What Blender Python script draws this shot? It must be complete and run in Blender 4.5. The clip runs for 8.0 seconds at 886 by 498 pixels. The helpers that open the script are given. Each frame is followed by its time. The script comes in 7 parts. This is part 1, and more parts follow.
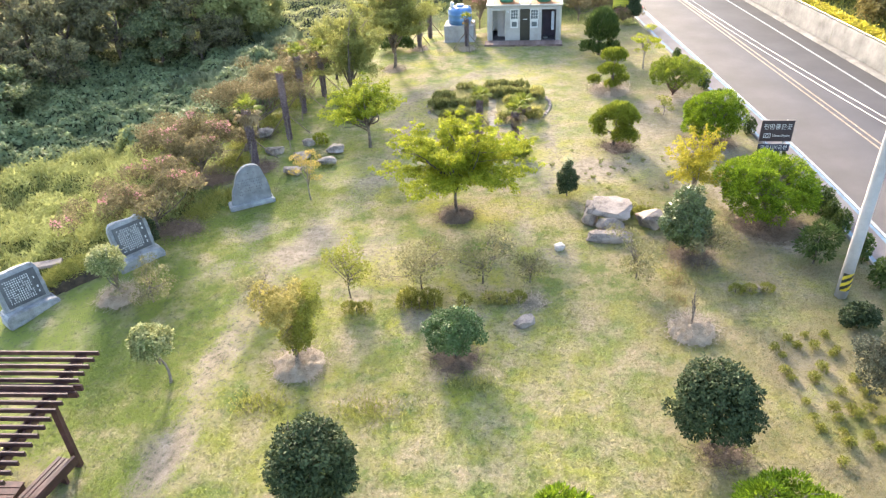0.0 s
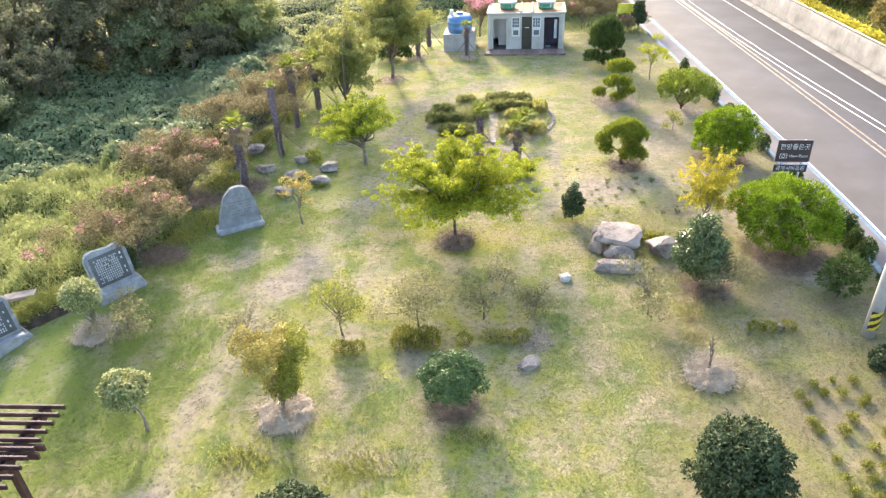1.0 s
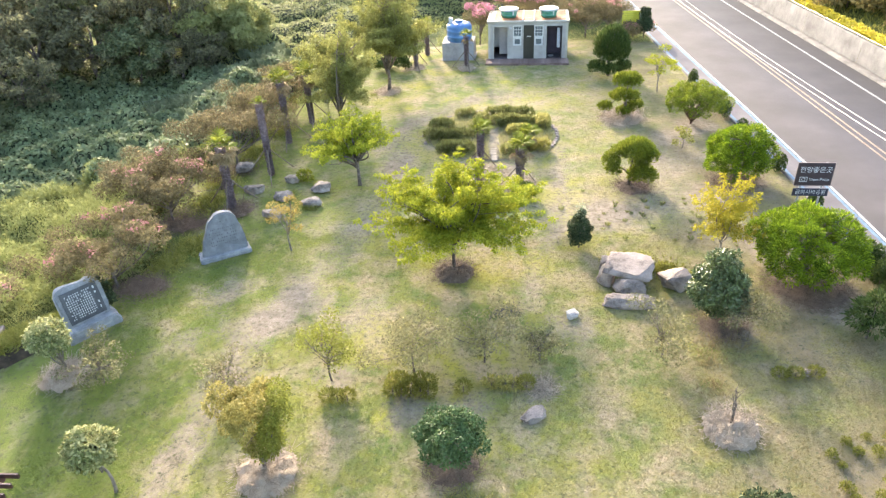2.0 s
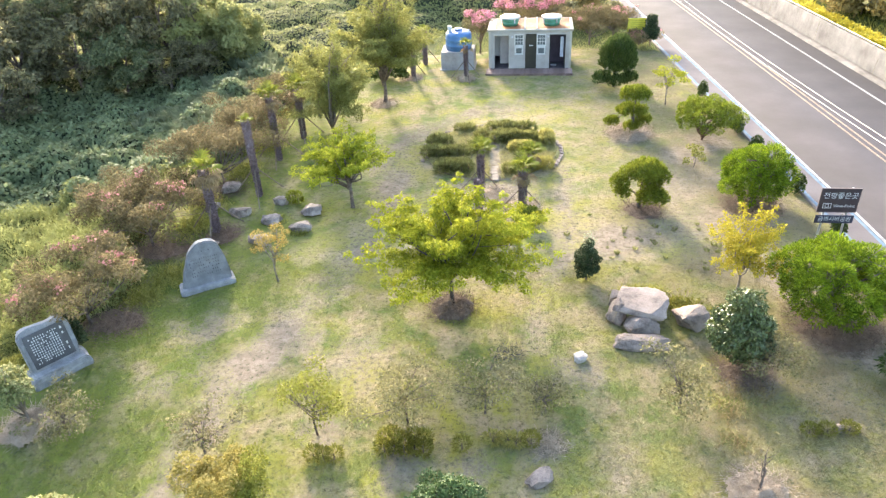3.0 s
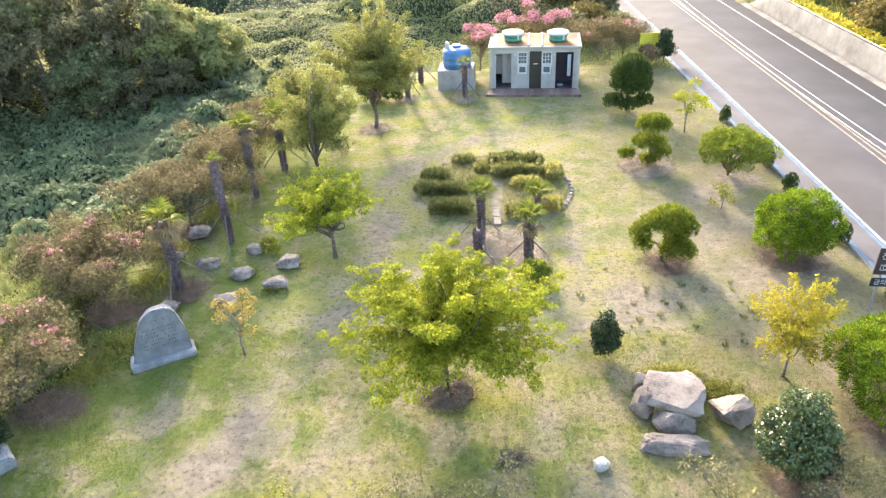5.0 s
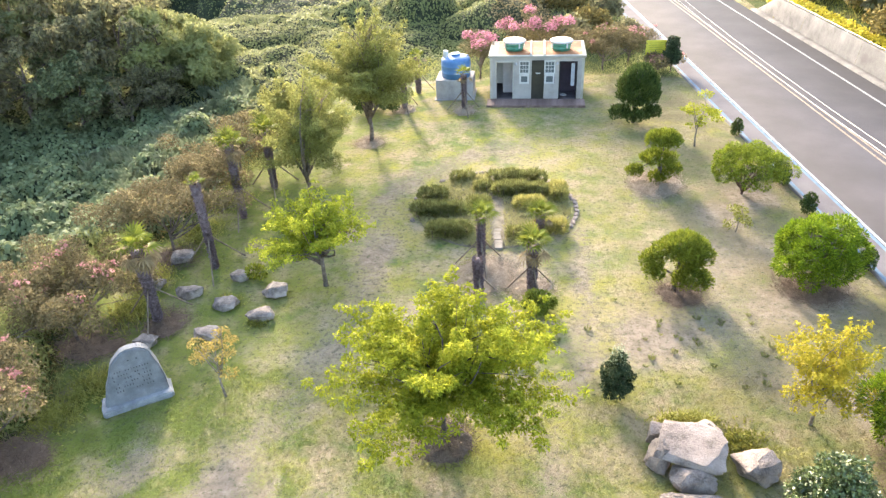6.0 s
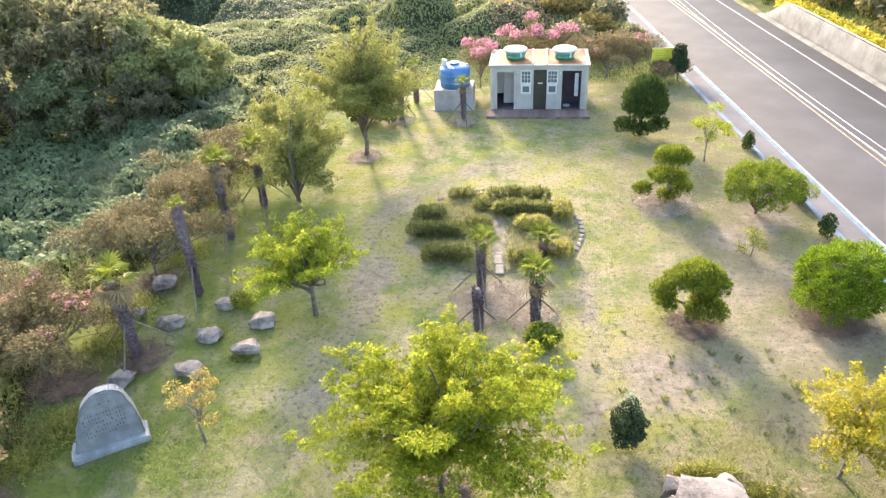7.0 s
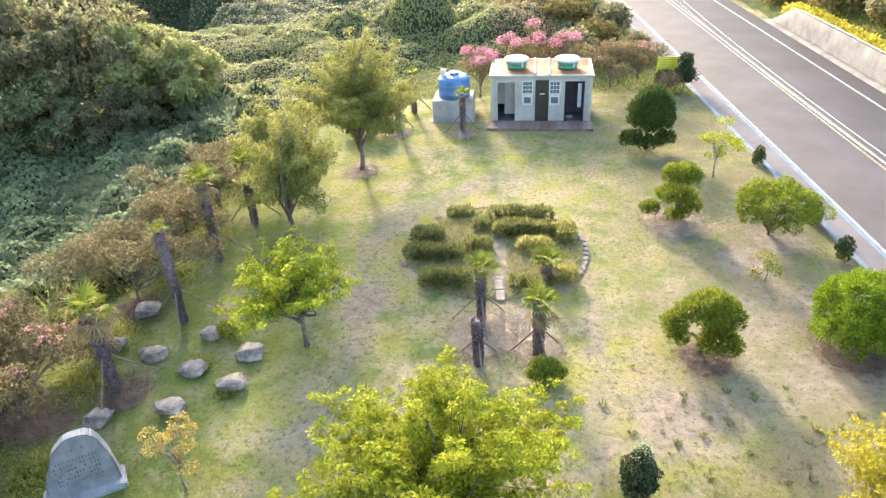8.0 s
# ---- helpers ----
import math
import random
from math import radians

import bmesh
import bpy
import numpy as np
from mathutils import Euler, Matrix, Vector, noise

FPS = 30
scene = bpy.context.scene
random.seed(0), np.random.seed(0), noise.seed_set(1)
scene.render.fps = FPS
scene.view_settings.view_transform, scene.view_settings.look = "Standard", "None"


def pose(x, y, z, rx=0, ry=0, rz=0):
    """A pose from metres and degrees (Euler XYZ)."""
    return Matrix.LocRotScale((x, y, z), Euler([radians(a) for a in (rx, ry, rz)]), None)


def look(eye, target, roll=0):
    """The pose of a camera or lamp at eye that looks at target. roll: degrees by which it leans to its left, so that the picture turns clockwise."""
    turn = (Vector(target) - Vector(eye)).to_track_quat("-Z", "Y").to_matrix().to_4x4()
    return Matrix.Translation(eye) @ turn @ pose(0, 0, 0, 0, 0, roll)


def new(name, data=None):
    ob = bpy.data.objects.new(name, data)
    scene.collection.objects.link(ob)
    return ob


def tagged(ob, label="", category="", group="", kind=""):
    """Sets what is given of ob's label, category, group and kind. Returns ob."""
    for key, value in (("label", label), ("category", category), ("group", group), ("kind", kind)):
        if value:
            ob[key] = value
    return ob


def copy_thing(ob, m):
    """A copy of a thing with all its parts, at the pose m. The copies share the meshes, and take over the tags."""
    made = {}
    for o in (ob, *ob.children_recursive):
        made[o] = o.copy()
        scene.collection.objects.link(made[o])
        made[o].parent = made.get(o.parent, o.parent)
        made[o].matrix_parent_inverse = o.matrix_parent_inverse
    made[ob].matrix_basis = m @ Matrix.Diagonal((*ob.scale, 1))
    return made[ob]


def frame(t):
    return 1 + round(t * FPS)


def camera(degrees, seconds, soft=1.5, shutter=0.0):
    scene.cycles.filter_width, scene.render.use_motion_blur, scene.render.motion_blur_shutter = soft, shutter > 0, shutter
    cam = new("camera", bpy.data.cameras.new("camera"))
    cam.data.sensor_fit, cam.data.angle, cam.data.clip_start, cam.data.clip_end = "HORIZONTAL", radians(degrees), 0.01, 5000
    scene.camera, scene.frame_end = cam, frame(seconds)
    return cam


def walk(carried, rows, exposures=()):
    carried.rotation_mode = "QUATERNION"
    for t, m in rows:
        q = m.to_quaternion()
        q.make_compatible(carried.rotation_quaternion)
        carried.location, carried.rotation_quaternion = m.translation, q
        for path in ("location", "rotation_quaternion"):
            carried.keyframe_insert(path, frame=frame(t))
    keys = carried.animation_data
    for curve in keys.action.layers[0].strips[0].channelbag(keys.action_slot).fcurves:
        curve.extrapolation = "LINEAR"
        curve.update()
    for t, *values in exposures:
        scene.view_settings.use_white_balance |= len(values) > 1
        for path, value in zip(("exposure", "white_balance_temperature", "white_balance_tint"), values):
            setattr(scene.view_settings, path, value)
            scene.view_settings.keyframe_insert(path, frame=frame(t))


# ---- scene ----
# The camera flies level over the park, looking down at a fixed angle.
cam = camera(65.0, 8.0, soft=1.3)
PITCH, YAW, ROLL = -31.66, 4.87, -2.92
PATH = [
    (0.0, 0.004, -0.005, 12.966),
    (0.5, -0.019, 0.865, 13.015),
    (1.0, -0.041, 1.781, 13.054),
    (1.5, -0.060, 2.731, 13.084),
    (2.0, -0.078, 3.707, 13.102),
    (2.5, -0.095, 4.698, 13.110),
    (3.0, -0.110, 5.696, 13.108),
    (3.5, -0.125, 6.691, 13.097),
    (4.0, -0.140, 7.677, 13.079),
    (4.5, -0.153, 8.645, 13.056),
    (5.0, -0.166, 9.588, 13.031),
    (5.5, -0.178, 10.500, 13.006),
    (6.0, -0.190, 11.374, 12.987),
    (6.5, -0.200, 12.206, 12.977),
    (7.0, -0.209, 12.990, 12.981),
    (7.5, -0.217, 13.722, 13.004),
    (8.0, -0.222, 14.397, 13.054),
]


def eye_pose(x, y, z):
    p, w = radians(PITCH), radians(YAW)
    ahead = (x - math.sin(w) * math.cos(p), y + math.cos(w) * math.cos(p), z + math.sin(p))
    return look((x, y, z), ahead, ROLL)


walk(cam, [(t, eye_pose(x, y, z)) for t, x, y, z in PATH])

# ---------------------------------------------------------------- light
SUN_AZ, SUN_EL = 17.0, 22.0          # degrees left of +y, and above the horizon
world = bpy.data.worlds.new("sky")
scene.world = world
world.use_nodes = True
wn = world.node_tree
sky = wn.nodes.new("ShaderNodeTexSky")
sky.sky_type, sky.sun_disc = "NISHITA", False
sky.sun_elevation, sky.sun_rotation = radians(SUN_EL), radians(-SUN_AZ)
sky.air_density, sky.dust_density, sky.ozone_density = 1.0, 3.0, 1.0
wn.nodes["Background"].inputs["Strength"].default_value = 0.15
wn.links.new(sky.outputs["Color"], wn.nodes["Background"].inputs["Color"])
sun = new("sun", bpy.data.lights.new("sun", "SUN"))
sun.data.energy, sun.data.angle, sun.data.color = 1.75, radians(7.0), (1.0, 0.84, 0.68)
a, e = radians(SUN_AZ), radians(SUN_EL)
sun_way = Vector((-math.sin(a) * math.cos(e), math.cos(a) * math.cos(e), math.sin(e)))
sun.matrix_world = look(sun_way * 100, (0, 0, 0))
scene.view_settings.exposure = 2.56

# ---------------------------------------------------------------- the lie of the land


def ss(a, b, v):
    t = np.clip((np.asarray(v, float) - a) / (b - a), 0, 1)
    return t * t * (3 - 2 * t)


def wavy(x, y, s, seed=0.0):
    """A smooth uneven field of about -1 to 1, s metres across."""
    x, y = np.asarray(x, float) / s, np.asarray(y, float) / s
    v = 0.0
    for k, (p, q, r, w) in enumerate(((1.0, 0.35, 0.0, 0.35), (-0.6, 1.1, 1.7, 0.3), (1.7, -1.3, 4.1, 0.22), (2.6, 2.2, 2.9, 0.15), (-3.9, 3.1, 0.6, 0.1))):
        v = v + w * np.sin(2 * (p * x + q * y) + r + seed * (k + 1) + 1.3 * np.sin(1.1 * (q * x - p * y) + seed))
    return v


def left_line(y):
    """x of the white line at the park's side of the road."""
    d = np.asarray(y, float) - 26
    return 13.72 - 0.0715 * (np.sqrt(d * d + 25) + d) / 2


def kerb_line(y):
    return left_line(y) - 1.32


def ground_z(x, y):
    x, y = np.asarray(x, float), np.asarray(y, float)
    z = -0.45 * ss(-6, -10, x) * ss(20, 15, y)
    z = z - 1.0 * ss(-14, -20, x) * ss(50, 44, y) - 0.2 * ss(-7, -9, x) * ss(21, 23.5, y) * ss(28, 25.5, y)
    z = z + 0.03 * wavy(x, y, 5, 1) * ss(12, 10, x)
    back = ss(54, 64, y) * ss(9, 4, x)
    z = z + back * ss(-3, 1, x) * (0.4 + 0.04 * np.maximum(y - 60, 0))
    # the land falls behind to the left; a deep valley, and the slopes across it
    z = z - 0.5 * ss(48, 56, y) * ss(2, -6, x) - 1.5 * ss(64, 80, y) * ss(4, -2, x) - 4.6 * ss(64, 82, y) * ss(0, -14, x)
    z = z - 7.0 * ss(-29, -39, x + 0.08 * (y - 85)) * ss(60, 74, y) * ss(122, 96, y) + 9.0 * ss(98, 128, y) * ss(-30, -46, x)
    side = x - left_line(y)
    z = z - 0.06 * ss(-2.2, -1.4, side) - 0.06 * ss(-1.3, 0.0, side)
    z = z + 1.25 * ss(8.75, 8.95, side) * ss(69, 62.5, y) + 0.28 * np.maximum(side - 9.5, 0) * ss(40, 9.5, side)
    return z


def gz(x, y):
    return float(ground_z(x, y))


BED = (-0.2, 35.35, 3.15)
TRAILS = [
    (((-8.4, 9.0), (-8.0, 13.5), (-8.05, 15.9), (-7.75, 17.5), (-7.4, 20.2), (-6.4, 22.7), (-5.5, 24.8), (-4.8, 26.6), (-4.3, 30.4), (-4.4, 33.5), (-4.6, 36.0), (-3.6, 38.3), (-1.0, 40.5)), 0.85, 0.62),
    (((2.9, 33.5), (2.8, 29.3), (2.4, 26.5), (1.4, 23.8), (1.1, 21.5)), 0.5, 0.5),
    (((-10.0, 22.6), (-8.6, 20.6), (-7.6, 19.2)), 0.5, 0.45),
]
BARE = [(-7.2, 20.8, 0.95, 0.9), (-7.5, 18.2, 0.8, 0.7), (4.2, 27.4, 1.5, 0.75), (7.2, 31.5, 1.9, 0.5), (8.6, 29.0, 1.6, 0.6), (8.2, 34.6, 1.3, 0.6), (9.7, 24.6, 1.5, 0.6),
        (10.0, 22.0, 1.6, 0.85), (6.8, 20.4, 1.1, 0.6), (9.8, 29.6, 1.7, 0.65), (9.6, 36.0, 1.3, 0.8), (6.3, 36.8, 1.2, 0.7), (1.2, 17.7, 0.7, 0.7), (-11.2, 11.0, 1.4, 0.25),
        (0.2, 31.0, 1.6, 0.7), (-4.4, 18.2, 0.6, 0.6), (0.6, 41.0, 1.6, 0.35), (-2.3, 17.0, 0.9, 0.5), (8.5, 13.8, 1.0, 0.3), (3.5, 8.5, 1.8, 0.35), (-0.8, 17.0, 0.7, 0.5),
        (6.6, 28.6, 2.3, 0.4), (7.6, 25.8, 1.6, 0.3), (8.6, 32.4, 2.2, 0.4), (8.8, 19.2, 1.6, 0.2), (-9.6, 19.8, 0.7, 0.35), (-8.9, 22.6, 1.0, 0.5), (-5.9, 21.6, 0.9, 0.5), (8.4, 15.0, 1.0, 0.3), (-4.0, 21.0, 1.2, 0.4), (2.2, 20.4, 1.0, 0.4)]


def worn(x, y):
    """How bare the ground is, 0 to 1."""
    x, y = np.asarray(x, float), np.asarray(y, float)
    out = np.zeros(x.shape)
    rag = 0.5 * wavy(x, y, 0.9, 3) + 0.5 * wavy(x, y, 0.35, 5)
    for pts, half, deep in TRAILS:
        best = np.full(x.shape, 99.0)
        for (ax, ay), (bx, by) in zip(pts, pts[1:]):
            t = np.clip(((x - ax) * (bx - ax) + (y - ay) * (by - ay)) / ((bx - ax) ** 2 + (by - ay) ** 2), 0, 1)
            best = np.minimum(best, np.hypot(x - ax - t * (bx - ax), y - ay - t * (by - ay)))
        out = np.maximum(out, ss(half * 1.15, half * 0.2, best + 0.45 * rag) * deep * np.clip(0.8 + 0.7 * wavy(x, y, 1.7, 6), 0.42, 1.3))
    for bx, by, r, s in BARE:
        out = np.maximum(out, s * ss(r * 1.25, r * 0.3, np.hypot(x - bx, y - by) + 0.6 * rag))
    return out


def wild(x, y):
    """Where the mown park ends and the overgrown land begins, 0 to 1."""
    x, y = np.asarray(x, float), np.asarray(y, float)
    r = 0.8 * wavy(x, y, 3, 2)
    left = ss(-12.6, -14.0, x + r + 1.15 * np.maximum(22.2 - y, 0) - 0.06 * np.maximum(y - 28, 0) - 2.2 * ss(30, 44, y)) * ss(12, 16, y + r) 
    left = np.maximum(left, ss(-18.5, -20, x + r))
    back = ss(51.0, 53.0, y + r) * ss(11.5, 10.5, x + 0.12 * (y - 50))
    right = ss(8.9, 9.1, x - left_line(y))
    return np.maximum(np.maximum(left, back), right)


# ---------------------------------------------------------------- materials
def shade(name, rough=0.8, metal=0.0):
    m = bpy.data.materials.new(name)
    m.use_nodes = True
    nt = m.node_tree
    b = nt.nodes["Principled BSDF"]
    b.inputs["Roughness"].default_value, b.inputs["Metallic"].default_value = rough, metal
    return m, nt, b


def place_of(nt, world_space=False):
    if world_space:
        return nt.nodes.new("ShaderNodeNewGeometry").outputs["Position"]
    return nt.nodes.new("ShaderNodeTexCoord").outputs["Object"]


def grain(nt, vec, scale, detail=4.0, rough=0.6):
    n = nt.nodes.new("ShaderNodeTexNoise")
    n.inputs["Scale"].default_value, n.inputs["Detail"].default_value, n.inputs["Roughness"].default_value = scale, detail, rough
    nt.links.new(vec, n.inputs["Vector"])
    return n.outputs["Fac"]


def ramp(nt, fac, stops):
    n = nt.nodes.new("ShaderNodeValToRGB")
    while len(n.color_ramp.elements) < len(stops):
        n.color_ramp.elements.new(0.5)
    for el, (pos, col) in zip(n.color_ramp.elements, stops):
        el.position, el.color = pos, (*col, 1)
    nt.links.new(fac, n.inputs["Fac"])
    return n.outputs["Color"]


def blend(nt, fac, one, two, mode="MIX"):
    n = nt.nodes.new("ShaderNodeMix")
    n.data_type, n.blend_type = "RGBA", mode
    for value, socket in ((fac, n.inputs[0]), (one, n.inputs[6]), (two, n.inputs[7])):
        if isinstance(value, (int, float)):
            socket.default_value = value
        elif isinstance(value, tuple):
            socket.default_value = (*value, 1)
        else:
            nt.links.new(value, socket)
    return n.outputs[2]


def reach(nt, value, lo, hi):
    n = nt.nodes.new("ShaderNodeMapRange")
    n.inputs[1].default_value, n.inputs[2].default_value = lo, hi
    nt.links.new(value, n.inputs[0])
    return n.outputs[0]


def bumpy(nt, b, height, strength, dist=0.02):
    n = nt.nodes.new("ShaderNodeBump")
    n.inputs["Strength"].default_value, n.inputs["Distance"].default_value = strength, dist
    nt.links.new(height, n.inputs["Height"])
    nt.links.new(n.outputs["Normal"], b.inputs["Normal"])


def leaf_mat(name, dark, mid, light, rough=0.6, glow=0.35, gloss=0.2):
    """Leaves: each with its own tone, and letting some light through."""
    m, nt, b = shade(name, rough)
    geo = nt.nodes.new("ShaderNodeNewGeometry")
    col = ramp(nt, geo.outputs["Random Per Island"], ((0.0, dark), (0.5, mid), (1.0, light)))
    big = grain(nt, place_of(nt), 1.7, 3)
    col = blend(nt, reach(nt, big, 0.35, 0.7), col, blend(nt, 0.55, col, light), "MIX")
    nt.links.new(col, b.inputs["Base Color"])
    b.inputs["Specular IOR Level"].default_value = gloss
    t = nt.nodes.new("ShaderNodeBsdfTranslucent")
    nt.links.new(blend(nt, 0.5, col, light), t.inputs["Color"])
    mix = nt.nodes.new("ShaderNodeMixShader")
    mix.inputs[0].default_value = glow
    nt.links.new(b.outputs[0], mix.inputs[1])
    nt.links.new(t.outputs[0], mix.inputs[2])
    nt.links.new(mix.outputs[0], nt.nodes["Material Output"].inputs[0])
    return m


def rough_mat(name, stops, scale=4.0, fine=40.0, rough=0.85, bump=0.4, dist=0.02, metal=0.0, world_space=False, island=0.0):
    """A mottled matt surface: a broad and a fine grain, with relief."""
    m, nt, b = shade(name, rough, metal)
    vec = place_of(nt, world_space)
    g1, g2 = grain(nt, vec, scale, 5), grain(nt, vec, fine, 4, 0.7)
    f = nt.nodes.new("ShaderNodeMath")
    f.operation = "ADD"
    nt.links.new(g2, f.inputs[0])
    nt.links.new(reach(nt, g1, 0.32, 0.68), f.inputs[1])
    col = ramp(nt, reach(nt, f.outputs[0], 0.5, 1.6), stops)
    if island:
        geo = nt.nodes.new("ShaderNodeNewGeometry")
        col = blend(nt, island, col, ramp(nt, geo.outputs["Random Per Island"], stops))
    nt.links.new(col, b.inputs["Base Color"])
    bumpy(nt, b, g2, bump, dist)
    return m


def lawn_colour(nt):
    """Mown lawn of mixed lime, green and straw, by place."""
    vec = place_of(nt, True)
    n1, n2, n3 = grain(nt, vec, 0.2, 4, 0.6), grain(nt, vec, 0.85, 6, 0.62), grain(nt, vec, 9.0, 4, 0.7)
    col = ramp(nt, n1, ((0.38, (0.15, 0.185, 0.055)), (0.47, (0.225, 0.235, 0.07)), (0.55, (0.3, 0.285, 0.075)), (0.63, (0.34, 0.3, 0.12))))
    n4, n5, n6 = grain(nt, vec, 0.62, 5, 0.6), grain(nt, vec, 0.5, 5, 0.65), grain(nt, vec, 3.2, 5, 0.7)
    col = blend(nt, reach(nt, n4, 0.5, 0.66), col, (0.145, 0.19, 0.06))
    col = blend(nt, reach(nt, n5, 0.54, 0.7), col, (0.33, 0.325, 0.06))
    straw = nt.nodes.new("ShaderNodeMath")
    straw.operation = "MULTIPLY_ADD"
    nt.links.new(n6, straw.inputs[0])
    straw.inputs[1].default_value = 0.35
    nt.links.new(n2, straw.inputs[2])
    col = blend(nt, reach(nt, straw.outputs[0], 0.6, 0.84), col, (0.37, 0.3, 0.2))
    col = blend(nt, reach(nt, n3, 0.5, 1.0), col, (0.11, 0.135, 0.04))
    sep = nt.nodes.new("ShaderNodeSeparateXYZ")
    nt.links.new(vec, sep.inputs[0])
    lush = nt.nodes.new("ShaderNodeMath")
    lush.operation = "MULTIPLY"
    nt.links.new(reach(nt, sep.outputs[0], -4.5, -9.0), lush.inputs[0])
    nt.links.new(reach(nt, n2, 0.75, 0.4), lush.inputs[1])
    dry = nt.nodes.new("ShaderNodeMath")
    dry.operation = "MULTIPLY"
    nt.links.new(reach(nt, sep.outputs[0], 1.0, 8.5), dry.inputs[0])
    nt.links.new(reach(nt, n5, 0.3, 0.62), dry.inputs[1])
    return blend(nt, dry.outputs[0], blend(nt, lush.outputs[0], col, (0.15, 0.185, 0.042)), (0.185, 0.158, 0.09)), vec, n2, n3


def ground_mat():
    m, nt, b = shade("lawn", 0.95)
    col, vec, n2, n3 = lawn_colour(nt)
    b.inputs["Specular IOR Level"].default_value = 0.1
    for key in ("worn", "wild"):
        at = nt.nodes.new("ShaderNodeAttribute")
        at.attribute_name = key
        fine = grain(nt, vec, 6.0, 5, 0.75)
        f = nt.nodes.new("ShaderNodeMath")
        f.operation = "MULTIPLY_ADD"
        nt.links.new(reach(nt, fine, 0.3, 0.7), f.inputs[0])
        f.inputs[1].default_value = 0.75
        nt.links.new(at.outputs["Fac"], f.inputs[2])
        if key == "worn":
            earth = ramp(nt, grain(nt, vec, 2.4, 6, 0.7), ((0.3, (0.155, 0.125, 0.09)), (0.5, (0.25, 0.205, 0.155)), (0.7, (0.34, 0.285, 0.225))))
            col = blend(nt, reach(nt, f.outputs[0], 0.42, 0.98), col, earth)
        else:
            weeds = ramp(nt, grain(nt, vec, 0.8, 6, 0.7), ((0.3, (0.03, 0.05, 0.012)), (0.55, (0.07, 0.085, 0.025)), (0.75, (0.13, 0.11, 0.045))))
            col = blend(nt, reach(nt, f.outputs[0], 0.4, 0.8), col, weeds)
    nt.links.new(col, b.inputs["Base Color"])
    bumpy(nt, b, grain(nt, vec, 26.0, 5, 0.8), 0.7, 0.05)
    return m


def blade_mat():
    m, nt, b = shade("grass_blade", 0.7)
    col, *_ = lawn_colour(nt)
    geo = nt.nodes.new("ShaderNodeNewGeometry")
    col = blend(nt, 0.75, col, ramp(nt, geo.outputs["Random Per Island"], ((0.0, (0.98, 1.0, 0.92)), (0.5, (1.08, 1.07, 0.99)), (1.0, (1.24, 1.2, 1.07)))), "MULTIPLY")
    nt.links.new(col, b.inputs["Base Color"])
    b.inputs["Specular IOR Level"].default_value = 0.15
    t = nt.nodes.new("ShaderNodeBsdfTranslucent")
    nt.links.new(col, t.inputs["Color"])
    mix = nt.nodes.new("ShaderNodeMixShader")
    mix.inputs[0].default_value = 0.55
    nt.links.new(b.outputs[0], mix.inputs[1])
    nt.links.new(t.outputs[0], mix.inputs[2])
    nt.links.new(mix.outputs[0], nt.nodes["Material Output"].inputs[0])
    return m


GROUND, BLADE = ground_mat(), blade_mat()
STONE = rough_mat("granite", ((0.0, (0.085, 0.07, 0.06)), (0.45, (0.26, 0.215, 0.187)), (1.0, (0.47, 0.405, 0.35))), 2.5, 30, 0.85, 0.6, 0.03)
PALE_STONE = rough_mat("pale_rock", ((0.0, (0.12, 0.095, 0.08)), (0.4, (0.275, 0.222, 0.187)), (1.0, (0.41, 0.335, 0.285))), 1.8, 22, 0.88, 0.7, 0.04)
MONUMENT = rough_mat("monument_granite", ((0.0, (0.15, 0.155, 0.165)), (0.5, (0.2, 0.205, 0.215)), (1.0, (0.27, 0.275, 0.28))), 3, 70, 0.6, 0.25, 0.006)
MONUMENT_EDGE = rough_mat("hewn_granite", ((0.0, (0.2, 0.205, 0.21)), (0.5, (0.3, 0.305, 0.31)), (1.0, (0.42, 0.42, 0.42))), 3, 40, 0.85, 0.8, 0.02)
WHITE_STONE = rough_mat("whitish_stone", ((0.0, (0.36, 0.32, 0.28)), (0.5, (0.48, 0.44, 0.4)), (1.0, (0.58, 0.54, 0.49))), 4, 40, 0.85, 0.4, 0.01)
PLAQUE = rough_mat("dark_polished_stone", ((0.0, (0.05, 0.055, 0.062)), (0.5, (0.08, 0.085, 0.095)), (1.0, (0.11, 0.115, 0.125))), 3, 90, 0.35, 0.1, 0.003)
LETTER = rough_mat("carved_letters", ((0.0, (0.5, 0.5, 0.5)), (1.0, (0.65, 0.65, 0.65))), 5, 60, 0.8, 0.1)
INK = rough_mat("dark_letters", ((0.0, (0.06, 0.06, 0.065)), (1.0, (0.1, 0.1, 0.1))), 5, 60, 0.8, 0.1)
BARK = rough_mat("bark", ((0.0, (0.08, 0.06, 0.05)), (0.5, (0.17, 0.135, 0.11)), (1.0, (0.28, 0.23, 0.19))), 6, 45, 0.95, 1.0, 0.03)
DARK_BARK = rough_mat("dark_bark", ((0.0, (0.05, 0.038, 0.03)), (0.5, (0.11, 0.085, 0.066)), (1.0, (0.2, 0.16, 0.13))), 6, 45, 0.95, 1.0, 0.03)
PALE_BARK = rough_mat("pale_bark", ((0.0, (0.14, 0.115, 0.09)), (0.5, (0.25, 0.21, 0.17)), (1.0, (0.36, 0.31, 0.26))), 6, 45, 0.9, 0.8, 0.02)
PALM_BARK = rough_mat("palm_fibre", ((0.0, (0.12, 0.088, 0.09)), (0.5, (0.215, 0.158, 0.162)), (1.0, (0.36, 0.285, 0.285))), 14, 70, 1.0, 0.5, 0.03)
